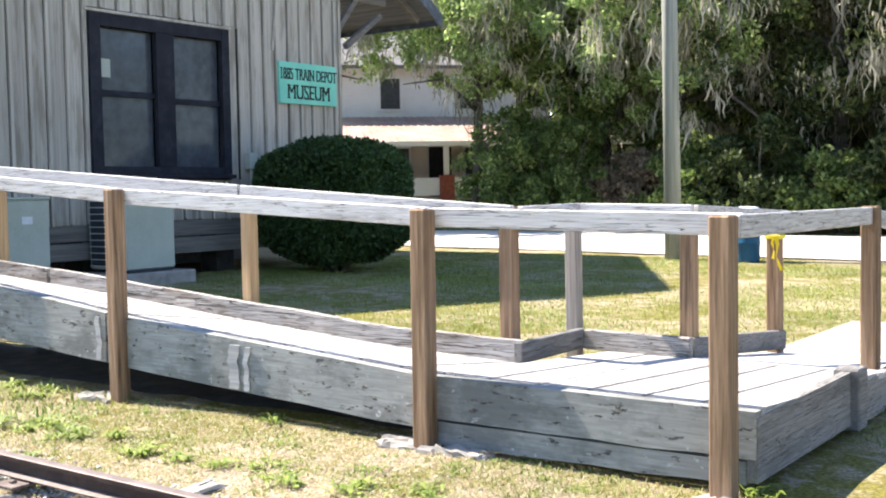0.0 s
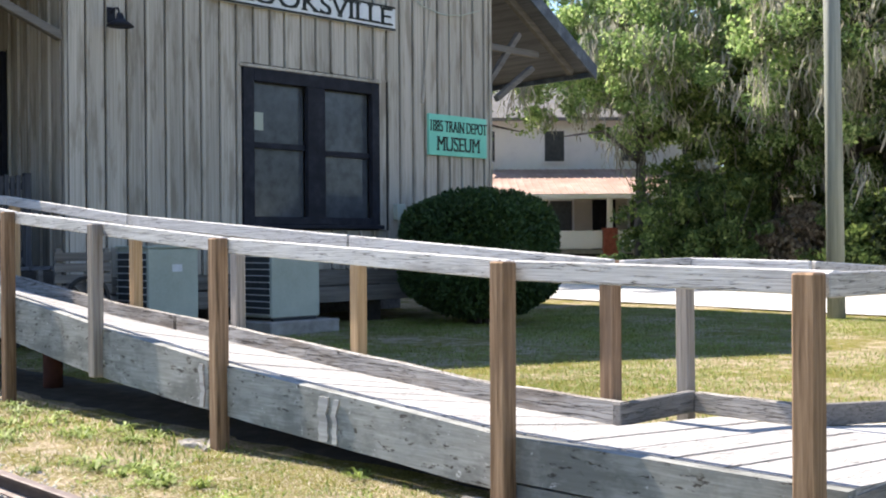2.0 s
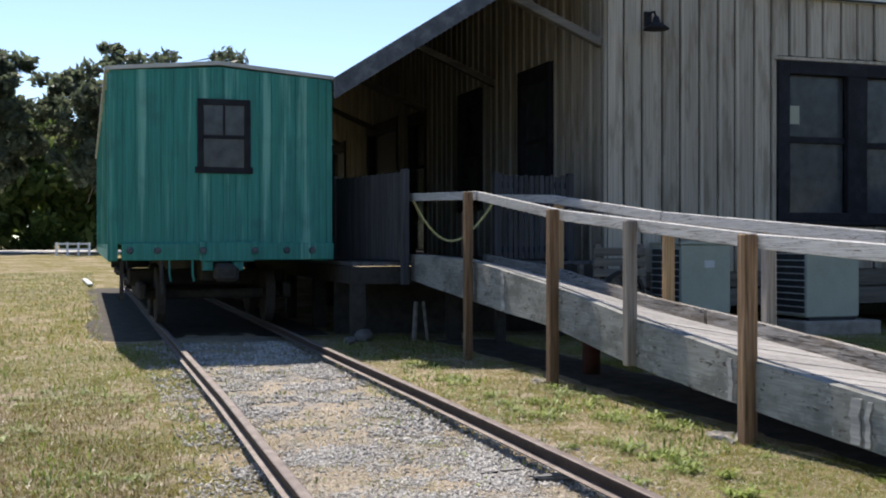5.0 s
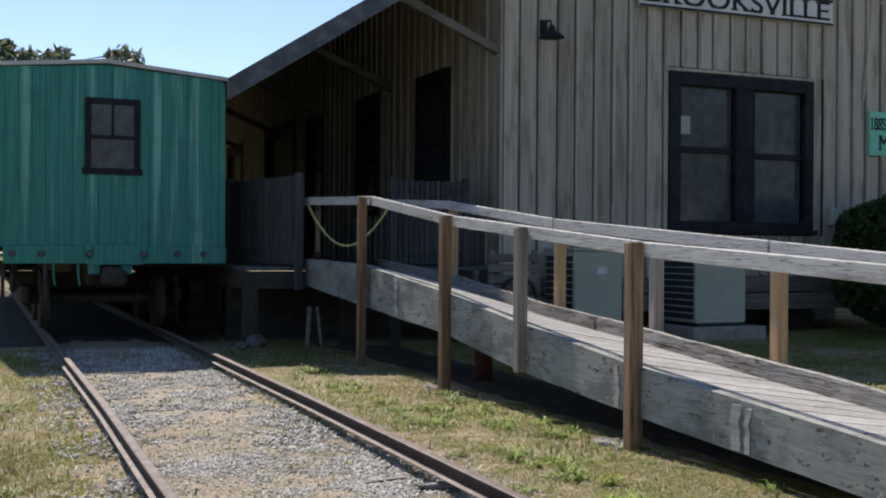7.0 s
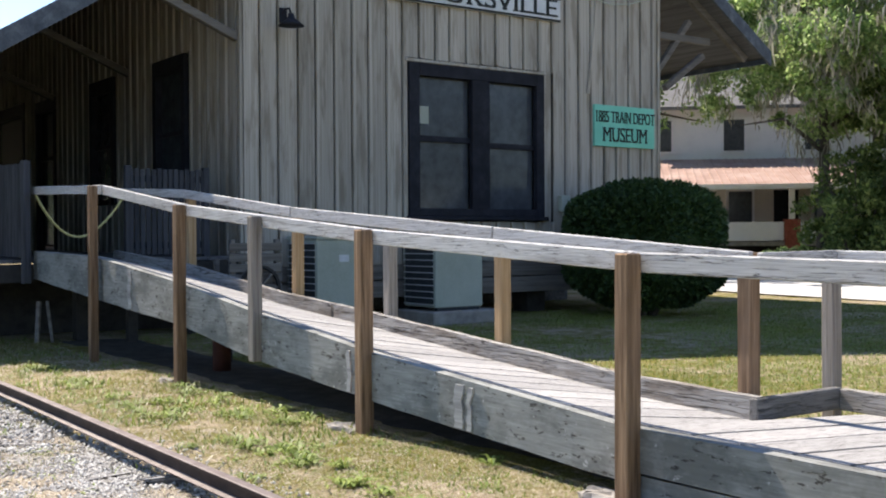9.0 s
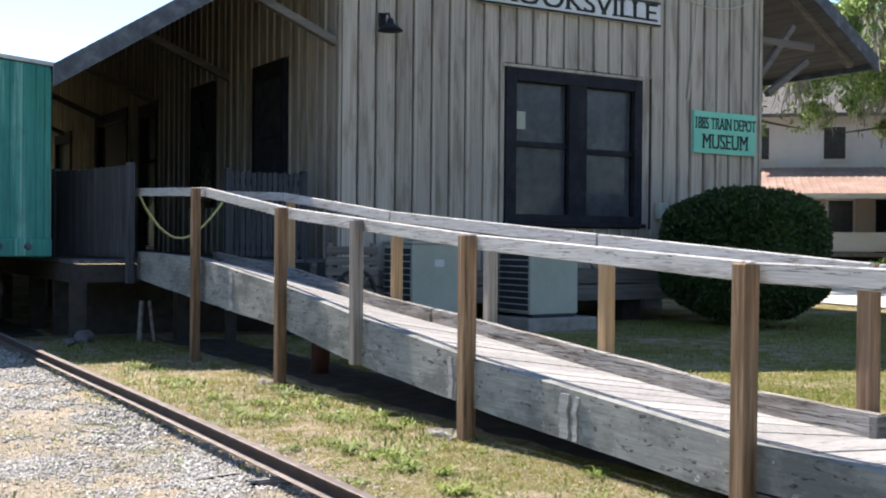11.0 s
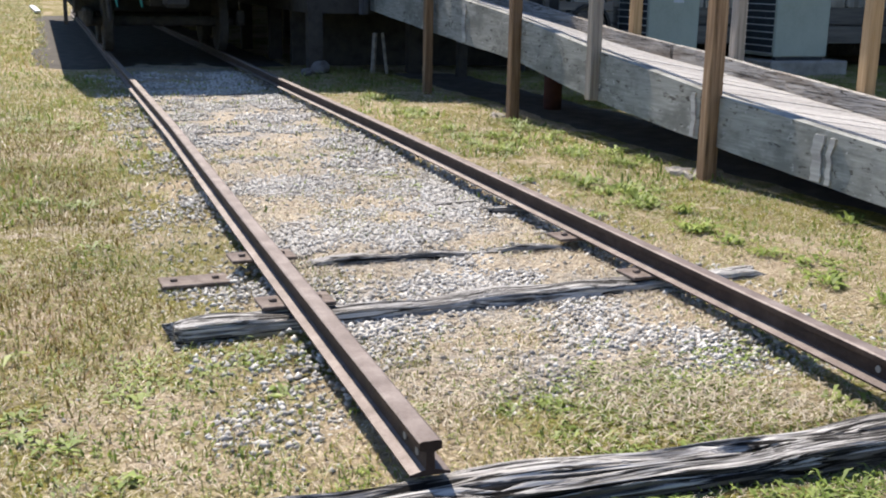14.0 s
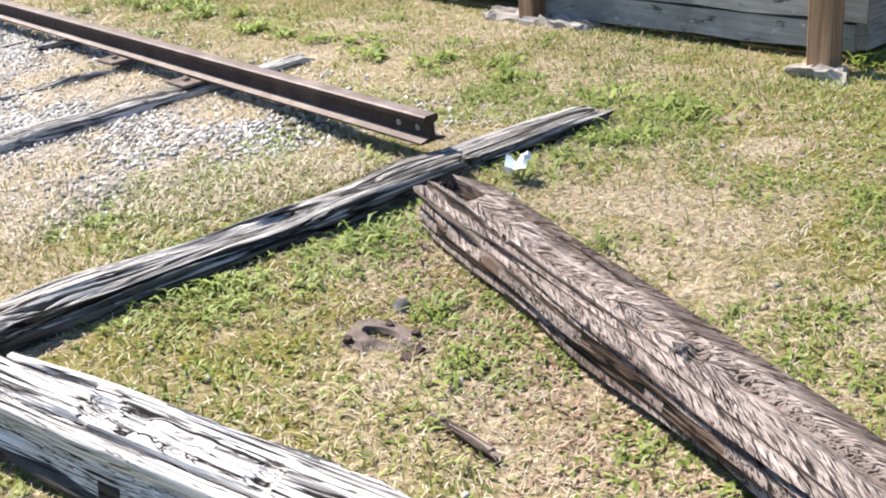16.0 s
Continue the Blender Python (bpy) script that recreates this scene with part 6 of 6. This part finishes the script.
# ---- small things on the ground ----
def rock(x, y, r, seed):
    bm = bmesh.new()
    bmesh.ops.create_icosphere(bm, subdivisions=2, radius=r)
    for v in bm.verts:
        v.co *= 1 + 0.35 * noise.noise(v.co * (1.6 / r) + Vector((seed, 0, 0)))
        v.co.z *= 0.7
    o = part("rock", bm, M_STONE)
    o.location = (x, y, r * 0.35)
    tagged(o, "broken grey rock lying by the track", "rock")


rock(-14.9, 4.0, 0.14, 3.0)
rock(-14.5, 3.75, 0.08, 5.0)
# paper scrap by the log
bm = bmesh.new()
bmesh.ops.create_grid(bm, x_segments=7, y_segments=7, size=0.038)
for v in bm.verts:
    v.co.z = 0.035 + 0.06 * noise.noise(v.co * 22) + 0.25 * abs(v.co.x)
o = part("paper_scrap", bm, M_PAPER)
o.matrix_world = pose(-2.80, 3.02, -0.01, 0, 0, 30)
tagged(o, "crumpled pale blue paper scrap in the grass", "litter")
# loose rusty plate with openings, half sunk in the soil
plate = root("iron_plate", -2.30, 2.12, ground_z(-2.30, 2.12) - 0.006, "rusty cast iron track plate sunk in the grass", "iron plate")
TURN_PLATE = pose(0, 0, 0, 9, 7, 20)


def cast_plate():
    """Oblong casting with an oval opening and a raised lip round it."""
    bm = bmesh.new()
    n = 36
    rings = []
    for f, z in ((0.0, -0.02), (0.0, 0.008), (0.3, 0.011), (0.6, 0.016), (0.85, 0.019), (1.0, 0.012), (1.0, -0.02)):
        ring = []
        for k in range(n):
            a = k * math.tau / n
            c, d = math.cos(a), math.sin(a)
            out = Vector((math.copysign(abs(c) ** 0.6, c) * 0.105, math.copysign(abs(d) ** 0.6, d) * 0.068))
            inn = Vector((-0.02 + c * 0.042, 0.012 + d * 0.014))
            p = out.lerp(inn, f)
            ring.append(bm.verts.new((p.x, p.y, z + 0.007 * noise.noise(Vector((p.x * 26, p.y * 26, f))))))
        rings.append(ring)
    for a, b in zip(rings, rings[1:]):
        for k in range(n):
            bm.faces.new((a[k], a[(k + 1) % n], b[(k + 1) % n], b[k]))
    bmesh.ops.recalc_face_normals(bm, faces=bm.faces)
    bm.transform(TURN_PLATE)
    return bm


part("plate_body", cast_plate(), M_PLATE, plate)
bm = box(0.06, 0.11, -0.06, 0.015, 0.006, 0.028, 0.012)
bm.transform(TURN_PLATE)
part("spike_block", bm, M_RUST, plate, "dark rusted lug")
for dx, dy in ((-0.08, -0.035), (-0.02, 0.05), (0.05, 0.05)):
    bm = bmesh.new()
    bmesh.ops.create_cone(bm, cap_ends=True, segments=10, radius1=0.012, radius2=0.009, depth=0.012)
    bm.transform(TURN_PLATE @ pose(dx, dy, 0.017))
    part("bolt_head", bm, M_RUST, plate)
bm = bmesh.new()
bmesh.ops.create_icosphere(bm, subdivisions=2, radius=0.022)
for v in bm.verts:
    v.co *= 1 + 0.4 * noise.noise(v.co * 40)
o = part("rock", bm, M_STONE)
o.location = (-2.40, 2.245, ground_z(-2.40, 2.245) + 0.008)
tagged(o, "small dark stone beside the iron plate", "rock")
# splinters of wood
for k, (x, y, a, l, w, mt) in enumerate([(-1.98, 1.99, -3, 0.2, 0.03, M_LOGB_PLAIN), (-6.45, 2.62, 100, 0.3, 0.028, M_TIE), (-6.2, 2.86, 75, 0.34, 0.06, M_TIE)]):
    o = part("wood_splinter", rough_log(l, w, w * 0.7, 71.0 + k, 30, 0.006, 0.006, 0.35, 0.0, 0.5, 24), mt)
    o.matrix_world = pose(x, y, ground_z(x, y) - 0.004 + (0.02 if x < -4 else 0), 0, 0, a)
    tagged(o, "brown weathered splinter lying in the grass" if k == 0 else "grey splintered tie fragment on the gravel", "wood scrap", "" if k == 0 else "tie fragments")
o = part("wood_splinter", rough_log(0.34, 0.10, 0.05, 83.0, 30, 0.006, 0.008, 0.3, 0.0, 0.4, 24), M_LOGW)
o.matrix_world = pose(-4.70, 3.2, ground_z(-4.7, 3.3) - 0.012, 0, 0, 96)
tagged(o, "pale flat tie fragment beside the rail", "wood scrap", "tie fragments")
# red pipe under the ramp
o = part("clay_pipe", tube([(0, 0, -0.05), (0, 0, 0.32)], [0.09, 0.09], 14), M_PIPE, None, "", True)
o.location = (-10.6, 5.3, 0)
tagged(o, "short red clay pipe standing under the ramp", "pipe")


# ---- grass, straw, gravel ----
TIE_LINES = (-3.55, -4.2, -4.68, -5.42, -6.2, -7.0, -7.75, -8.5, -9.3, -10.1, -10.9, -11.6, -12.4, -13.2, -14.0)
def field(x, y, s, off):
    return noise.noise(Vector((x * s + off, y * s, off)))


def blades(name, zone, count, length, width, mat, label, seed, keep, flat=0.4, zoff=0.0):
    """Bent single blades, each a tapering strip of two faces, thicker where keep(x, y) is high."""
    rng = np.random.default_rng(seed)
    x0, x1, y0, y1 = zone
    P = rng.random((count, 3))
    vs = []
    X = x0 + (x1 - x0) * P[:, 0]
    Y = y0 + (y1 - y0) * P[:, 1]
    ok = [i for i in range(count) if P[i, 2] < keep(X[i], Y[i])]
    n = len(ok)
    X, Y = X[ok], Y[ok]
    Z = np.array([ground_z(a, b) for a, b in zip(X, Y)]) + zoff
    ang = rng.random(n) * math.tau
    L = length * (0.45 + 0.9 * rng.random(n))
    W = width * (0.6 + 0.7 * rng.random(n))
    tilt = flat + (1 - flat) * rng.random(n)
    hor, ver = np.sin(tilt * 1.5), np.cos(tilt * 1.5)
    dx, dy = np.cos(ang), np.sin(ang)
    base = np.stack([X, Y, Z], 1)
    side = np.stack([-dy, dx, np.zeros(n)], 1) * W[:, None] / 2
    mid = base + np.stack([dx * hor * 0.45, dy * hor * 0.45, ver * 0.6 + 0.06], 1) * L[:, None]
    tip = base + np.stack([dx * hor, dy * hor, ver * 0.9 + 0.02], 1) * L[:, None]
    v = np.stack([base - side, base + side, mid + side * 0.8, mid - side * 0.8, tip + side * 0.15, tip - side * 0.15], 1).reshape(-1, 3)
    k = np.arange(n)[:, None] * 6
    f = np.concatenate([k + np.array([[0, 1, 2, 3]]), k + np.array([[3, 2, 4, 5]])], 1).reshape(-1, 4)
    tagged(fast_mesh(name, v, f, mat), label, "grass", kind="stuff")


def strip(x, y):
    """Straw and grass thicken along the buried ties."""
    d = min(abs(x - q + 0.08 * math.sin(3 * y + q)) for q in TIE_LINES)
    return 0.75 * math.exp(-(d / 0.13) ** 2) * (0.5 + 0.9 * max(0.0, field(x, y, 1.9, 51.0) + 0.25))


def off_track(x, y):
    """1 on open ground, thinner in the ballast and under the ramp."""
    if 1.62 < y < 2.92 and x < -3.35:
        return 0.5 + strip(x, y) + 1.3 * max(0, field(x, y, 1.7, 9.0)) + (0.4 if x > -4.7 else 0) + 0.5 * max(0, abs(y - 2.27) - 0.4)
    if 4.78 < y < 5.8 and x < -2.7:
        return 0.04
    return 1.0


def greens(x, y):
    g = 0.34 + 1.2 * field(x, y, 0.8, 2.0) + 1.3 * field(x, y, 2.9, 5.0)
    if y > 4.0:
        g += 0.25
    if y < 1.3:
        g += 0.45
    return max(0.03, min(1, g)) * off_track(x, y)


def straws(x, y):
    g = (0.75 if y > 1.3 else 0.5) - 0.6 * field(x, y, 0.8, 2.0) + 0.3 * field(x, y, 3.0, 6.0)
    return max(0.1, min(1, g)) * off_track(x, y)


def weeds(x, y):
    g = (field(x, y, 1.5, 17.0) - 0.08) * 1.6 + 1.1 * field(x, y, 6.0, 3.0) + 0.02
    if 3.9 < y < 4.7:
        g += 0.32 + 0.5 * field(x, y, 2.2, 31.0)
    if -3.0 < x < -2.78 and 1.6 < y < 3.4:
        g += 0.35
    return max(0.0, min(1, g)) * off_track(x, y)


NEAR = (-6.5, -0.9, 0.4, 4.75)
blades("grass_near", NEAR, 75000, 0.034, 0.0042, M_BLADE, "short patchy green grass", 101, greens, 0.35)
blades("straw_near", NEAR, 160000, 0.032, 0.0025, M_STRAW, "dry straw thatch lying on the soil", 102, straws, 0.8, 0.002)
blades("weeds_near", NEAR, 65000, 0.024, 0.0085, M_GREEN, "fresh green weeds in clumps", 103, weeds, 0.25)
MID = (-15.5, -6.5, -3.0, 4.75)
blades("grass_middle", MID, 110000, 0.05, 0.006, M_BLADE, "patchy grass along the track", 104, greens, 0.35)
blades("straw_middle", MID, 45000, 0.07, 0.005, M_STRAW, "dry straw along the track", 105, straws, 0.8, 0.002)
blades("weeds_middle", MID, 30000, 0.07, 0.012, M_GREEN, "green weeds along the track", 106, weeds, 0.25)
blades("straw_bed", (-9.0, -3.2, 1.55, 2.97), 60000, 0.034, 0.0034, M_STRAW, "dry straw caught in the gravel bed", 117, lambda x, y: max(0.0, min(1.0, 0.22 + 0.7 * strip(x, y) + 1.7 * field(x, y, 1.6, 9.0) + 0.8 * field(x, y, 4.0, 2.0) + (0.25 if x > -4.3 else 0))), 0.75, 0.02)
blades("green_bed", (-9.0, -3.2, 1.55, 2.97), 26000, 0.03, 0.0045, M_BLADE, "thin grass growing through the gravel bed", 118, lambda x, y: max(0.0, min(1.0, 0.5 * strip(x, y) - 0.05 + 1.2 * field(x, y, 2.1, 29.0))), 0.3, 0.016)
blades("brown_litter", (-2.75, -1.2, 1.75, 2.75), 6500, 0.022, 0.006, M_LITTER, "brown leaf litter beside the timber", 115, lambda x, y: max(0.0, 1 - abs(y - 2.33 + 0.25 * (x + 2.2)) / 0.28 + 0.8 * field(x, y, 4.0, 61.0)), 0.75, 0.003)
blades("olive_grass", (-11.0, -3.3, -2.2, 1.15), 90000, 0.04, 0.005, M_OLIVE, "dull olive grass beside the track", 116, lambda x, y: max(0.0, min(1.0, 0.75 + 0.9 * field(x, y, 1.1, 71.0) + 0.7 * field(x, y, 3.7, 5.0))) * max(0.0, min(1.0, (1.1 - y) / 0.35, (-3.3 - x) / 1.2, (y + 2.2) / 0.9, (x + 11.0) / 1.5)), 0.3)
blades("grass_side", (-6.5, -2.0, -2.5, 0.4), 50000, 0.04, 0.005, M_BLADE, "patchy grass beside the track", 107, greens, 0.35)
blades("straw_side", (-6.5, -2.0, -2.5, 0.4), 14000, 0.055, 0.004, M_STRAW, "dry straw beside the track", 108, straws, 0.8, 0.002)
blades("lawn_grass", (-15.0, -0.5, 5.9, 19.0), 170000, 0.045, 0.007, M_LAWN, "mown lawn grass between ramp and road", 109, lambda x, y: min(1, 0.6 + field(x, y, 0.5, 4.0)), 0.3)
blades("lawn_green", (-15.0, -0.5, 5.9, 19.0), 130000, 0.045, 0.007, M_GREEN, "greener lawn grass between ramp and road", 110, lambda x, y: max(0, min(1, 0.55 + 0.9 * field(x, y, 0.5, 4.0))), 0.3)
blades("field_grass", (-45.0, -15.5, -8.0, 0.75), 60000, 0.09, 0.016, M_BLADE, "field grass beside the railway car", 111, greens, 0.4)


def gravel(name, zone, count, size, seed, keep):
    rng = np.random.default_rng(seed)
    P = rng.random((count, 3))
    X = zone[0] + (zone[1] - zone[0]) * P[:, 0]
    Y = zone[2] + (zone[3] - zone[2]) * P[:, 1]
    ok = [i for i in range(count) if P[i, 2] < keep(X[i], Y[i])]
    X, Y = X[ok], Y[ok]
    n = len(ok)
    Z = np.array([ground_z(a, b) for a, b in zip(X, Y)]) + np.where((Y > 1.3) & (Y < 3.15) & (X < -3.3), 0.018 - 0.05 * np.clip((X + 3.9) / 0.6, 0, 1), 0.0)
    o = np.array([[1, 0, 0], [0, 1, 0], [-1, 0, 0], [0, -1, 0], [0, 0, 0.75], [0, 0, -0.75]])
    s = size * (0.45 + 0.9 * rng.random(n) ** 1.6)
    a = rng.random(n) * math.tau
    j = o[None] * (0.75 + 0.6 * rng.random((n, 6, 1))) + 0.18 * rng.normal(size=(n, 6, 3))
    j *= s[:, None, None]
    c, d = np.cos(a)[:, None], np.sin(a)[:, None]
    v = np.stack([j[:, :, 0] * c - j[:, :, 1] * d + X[:, None], j[:, :, 0] * d + j[:, :, 1] * c + Y[:, None], j[:, :, 2] + Z[:, None] + s[:, None] * 0.3], 2).reshape(-1, 3)
    tri = np.array([[0, 1, 4], [1, 2, 4], [2, 3, 4], [3, 0, 4], [1, 0, 5], [2, 1, 5], [3, 2, 5], [0, 3, 5]])
    f = (np.arange(n)[:, None, None] * 6 + tri[None]).reshape(-1, 3)
    tagged(fast_mesh(name, v, f, M_STONES), "loose pale grey gravel between the rails", "gravel", kind="stuff")


def bed(x, y):
    if 1.56 < y < 2.96:
        return max(0.05, 0.58 - 0.6 * strip(x, y) - 1.9 * field(x, y, 1.6, 9.0) - 1.1 * field(x, y, 4.0, 2.0)) * (1.0 if x < -4.3 else max(0.4, min(1.0, (-3.3 - x) * 1.1)))
    return max(0.03, 0.35 * (y - 0.95) - 0.9 * field(x, y, 2.1, 19.0)) if 0.9 < y < 1.6 else (0.3 if 2.9 < y < 3.2 else 0.06)


gravel("gravel_near", (-7.5, -3.3, 1.0, 3.5), 75000, 0.0115, 201, bed)
gravel("gravel_far", (-15.0, -7.5, 1.1, 3.3), 45000, 0.014, 202, bed)
gravel("pebbles", (-4.5, -1.0, 0.6, 4.6), 900, 0.008, 203, lambda x, y: 0.6)
o = part("white_plank", bar((-37.5, 0.45, 0.13), (-34.0, 0.62, 0.08), 0.16, 0.05, 0.006), M_ROOFW)
tagged(o, "pale weathered plank lying beside the railway car", "plank")


def tufts(name, zone, count, leaves, length, width, seed, keep, label):
    """Low weeds: leaves arching out from one root."""
    rng = np.random.default_rng(seed)
    vs = []
    for _ in range(count):
        x = zone[0] + (zone[1] - zone[0]) * rng.random()
        y = zone[2] + (zone[3] - zone[2]) * rng.random()
        if rng.random() > keep(x, y):
            continue
        z = ground_z(x, y)
        sc = 0.6 + 0.8 * rng.random()
        spread = 0.02 + 0.045 * rng.random()
        for _ in range(int(leaves * sc)):
            a = rng.random() * math.tau
            L = length * sc * (0.5 + 0.7 * rng.random())
            up = 0.25 + 0.8 * rng.random()
            d = np.array([math.cos(a), math.sin(a), 0.0])
            s = np.array([-math.sin(a), math.cos(a), 0.0]) * width * (0.6 + 0.7 * rng.random()) / 2
            p = np.array([x, y, z]) + np.array([rng.normal() * spread, rng.normal() * spread, 0])
            m = p + d * L * 0.45 + np.array([0, 0, L * 0.5 * up])
            t = p + d * L + np.array([0, 0, L * 0.42 * up])
            vs += [p, m + s, t, m - s]
    v = np.array(vs)
    tagged(fast_mesh(name, v, np.arange(len(v)).reshape(-1, 4), M_GREEN), label, "weeds", kind="stuff")


tufts("weed_tufts", (-4.4, -1.2, 0.6, 4.6), 2400, 24, 0.034, 0.009, 301, lambda x, y: max(0.04, min(1, 0.15 + 1.9 * field(x, y, 1.5, 41.0))) * off_track(x, y), "low green weed tufts scattered in dry grass")
tufts("weed_tufts_bed", (-4.5, -3.4, 1.7, 2.95), 260, 24, 0.04, 0.010, 305, lambda x, y: 1.0 if abs(x + 3.86) < 0.09 and 2.15 < y < 2.85 else 0.12, "green grass strip growing in the gravel")
tufts("weed_tufts_ramp", (-12.5, -2.6, 3.7, 4.72), 330, 34, 0.085, 0.016, 302, lambda x, y: max(0.05, min(1, 0.3 + 1.6 * field(x, y, 1.0, 43.0))), "leafy weeds growing along the ramp")
tufts("weed_tufts_track", (-11.0, -3.3, -0.6, 3.6), 300, 26, 0.06, 0.016, 303, lambda x, y: max(0.03, min(1, 0.15 + 1.5 * field(x, y, 1.0, 45.0))), "green weeds along the rails")
tufts("weed_tufts_log", (-3.1, -2.3, 1.9, 3.6), 150, 26, 0.055, 0.009, 304, lambda x, y: 1.0 if abs(x + 2.80) < 0.12 and (y < 2.7 or y > 2.95) else 0.12, "bright grass growing against the old timbers")
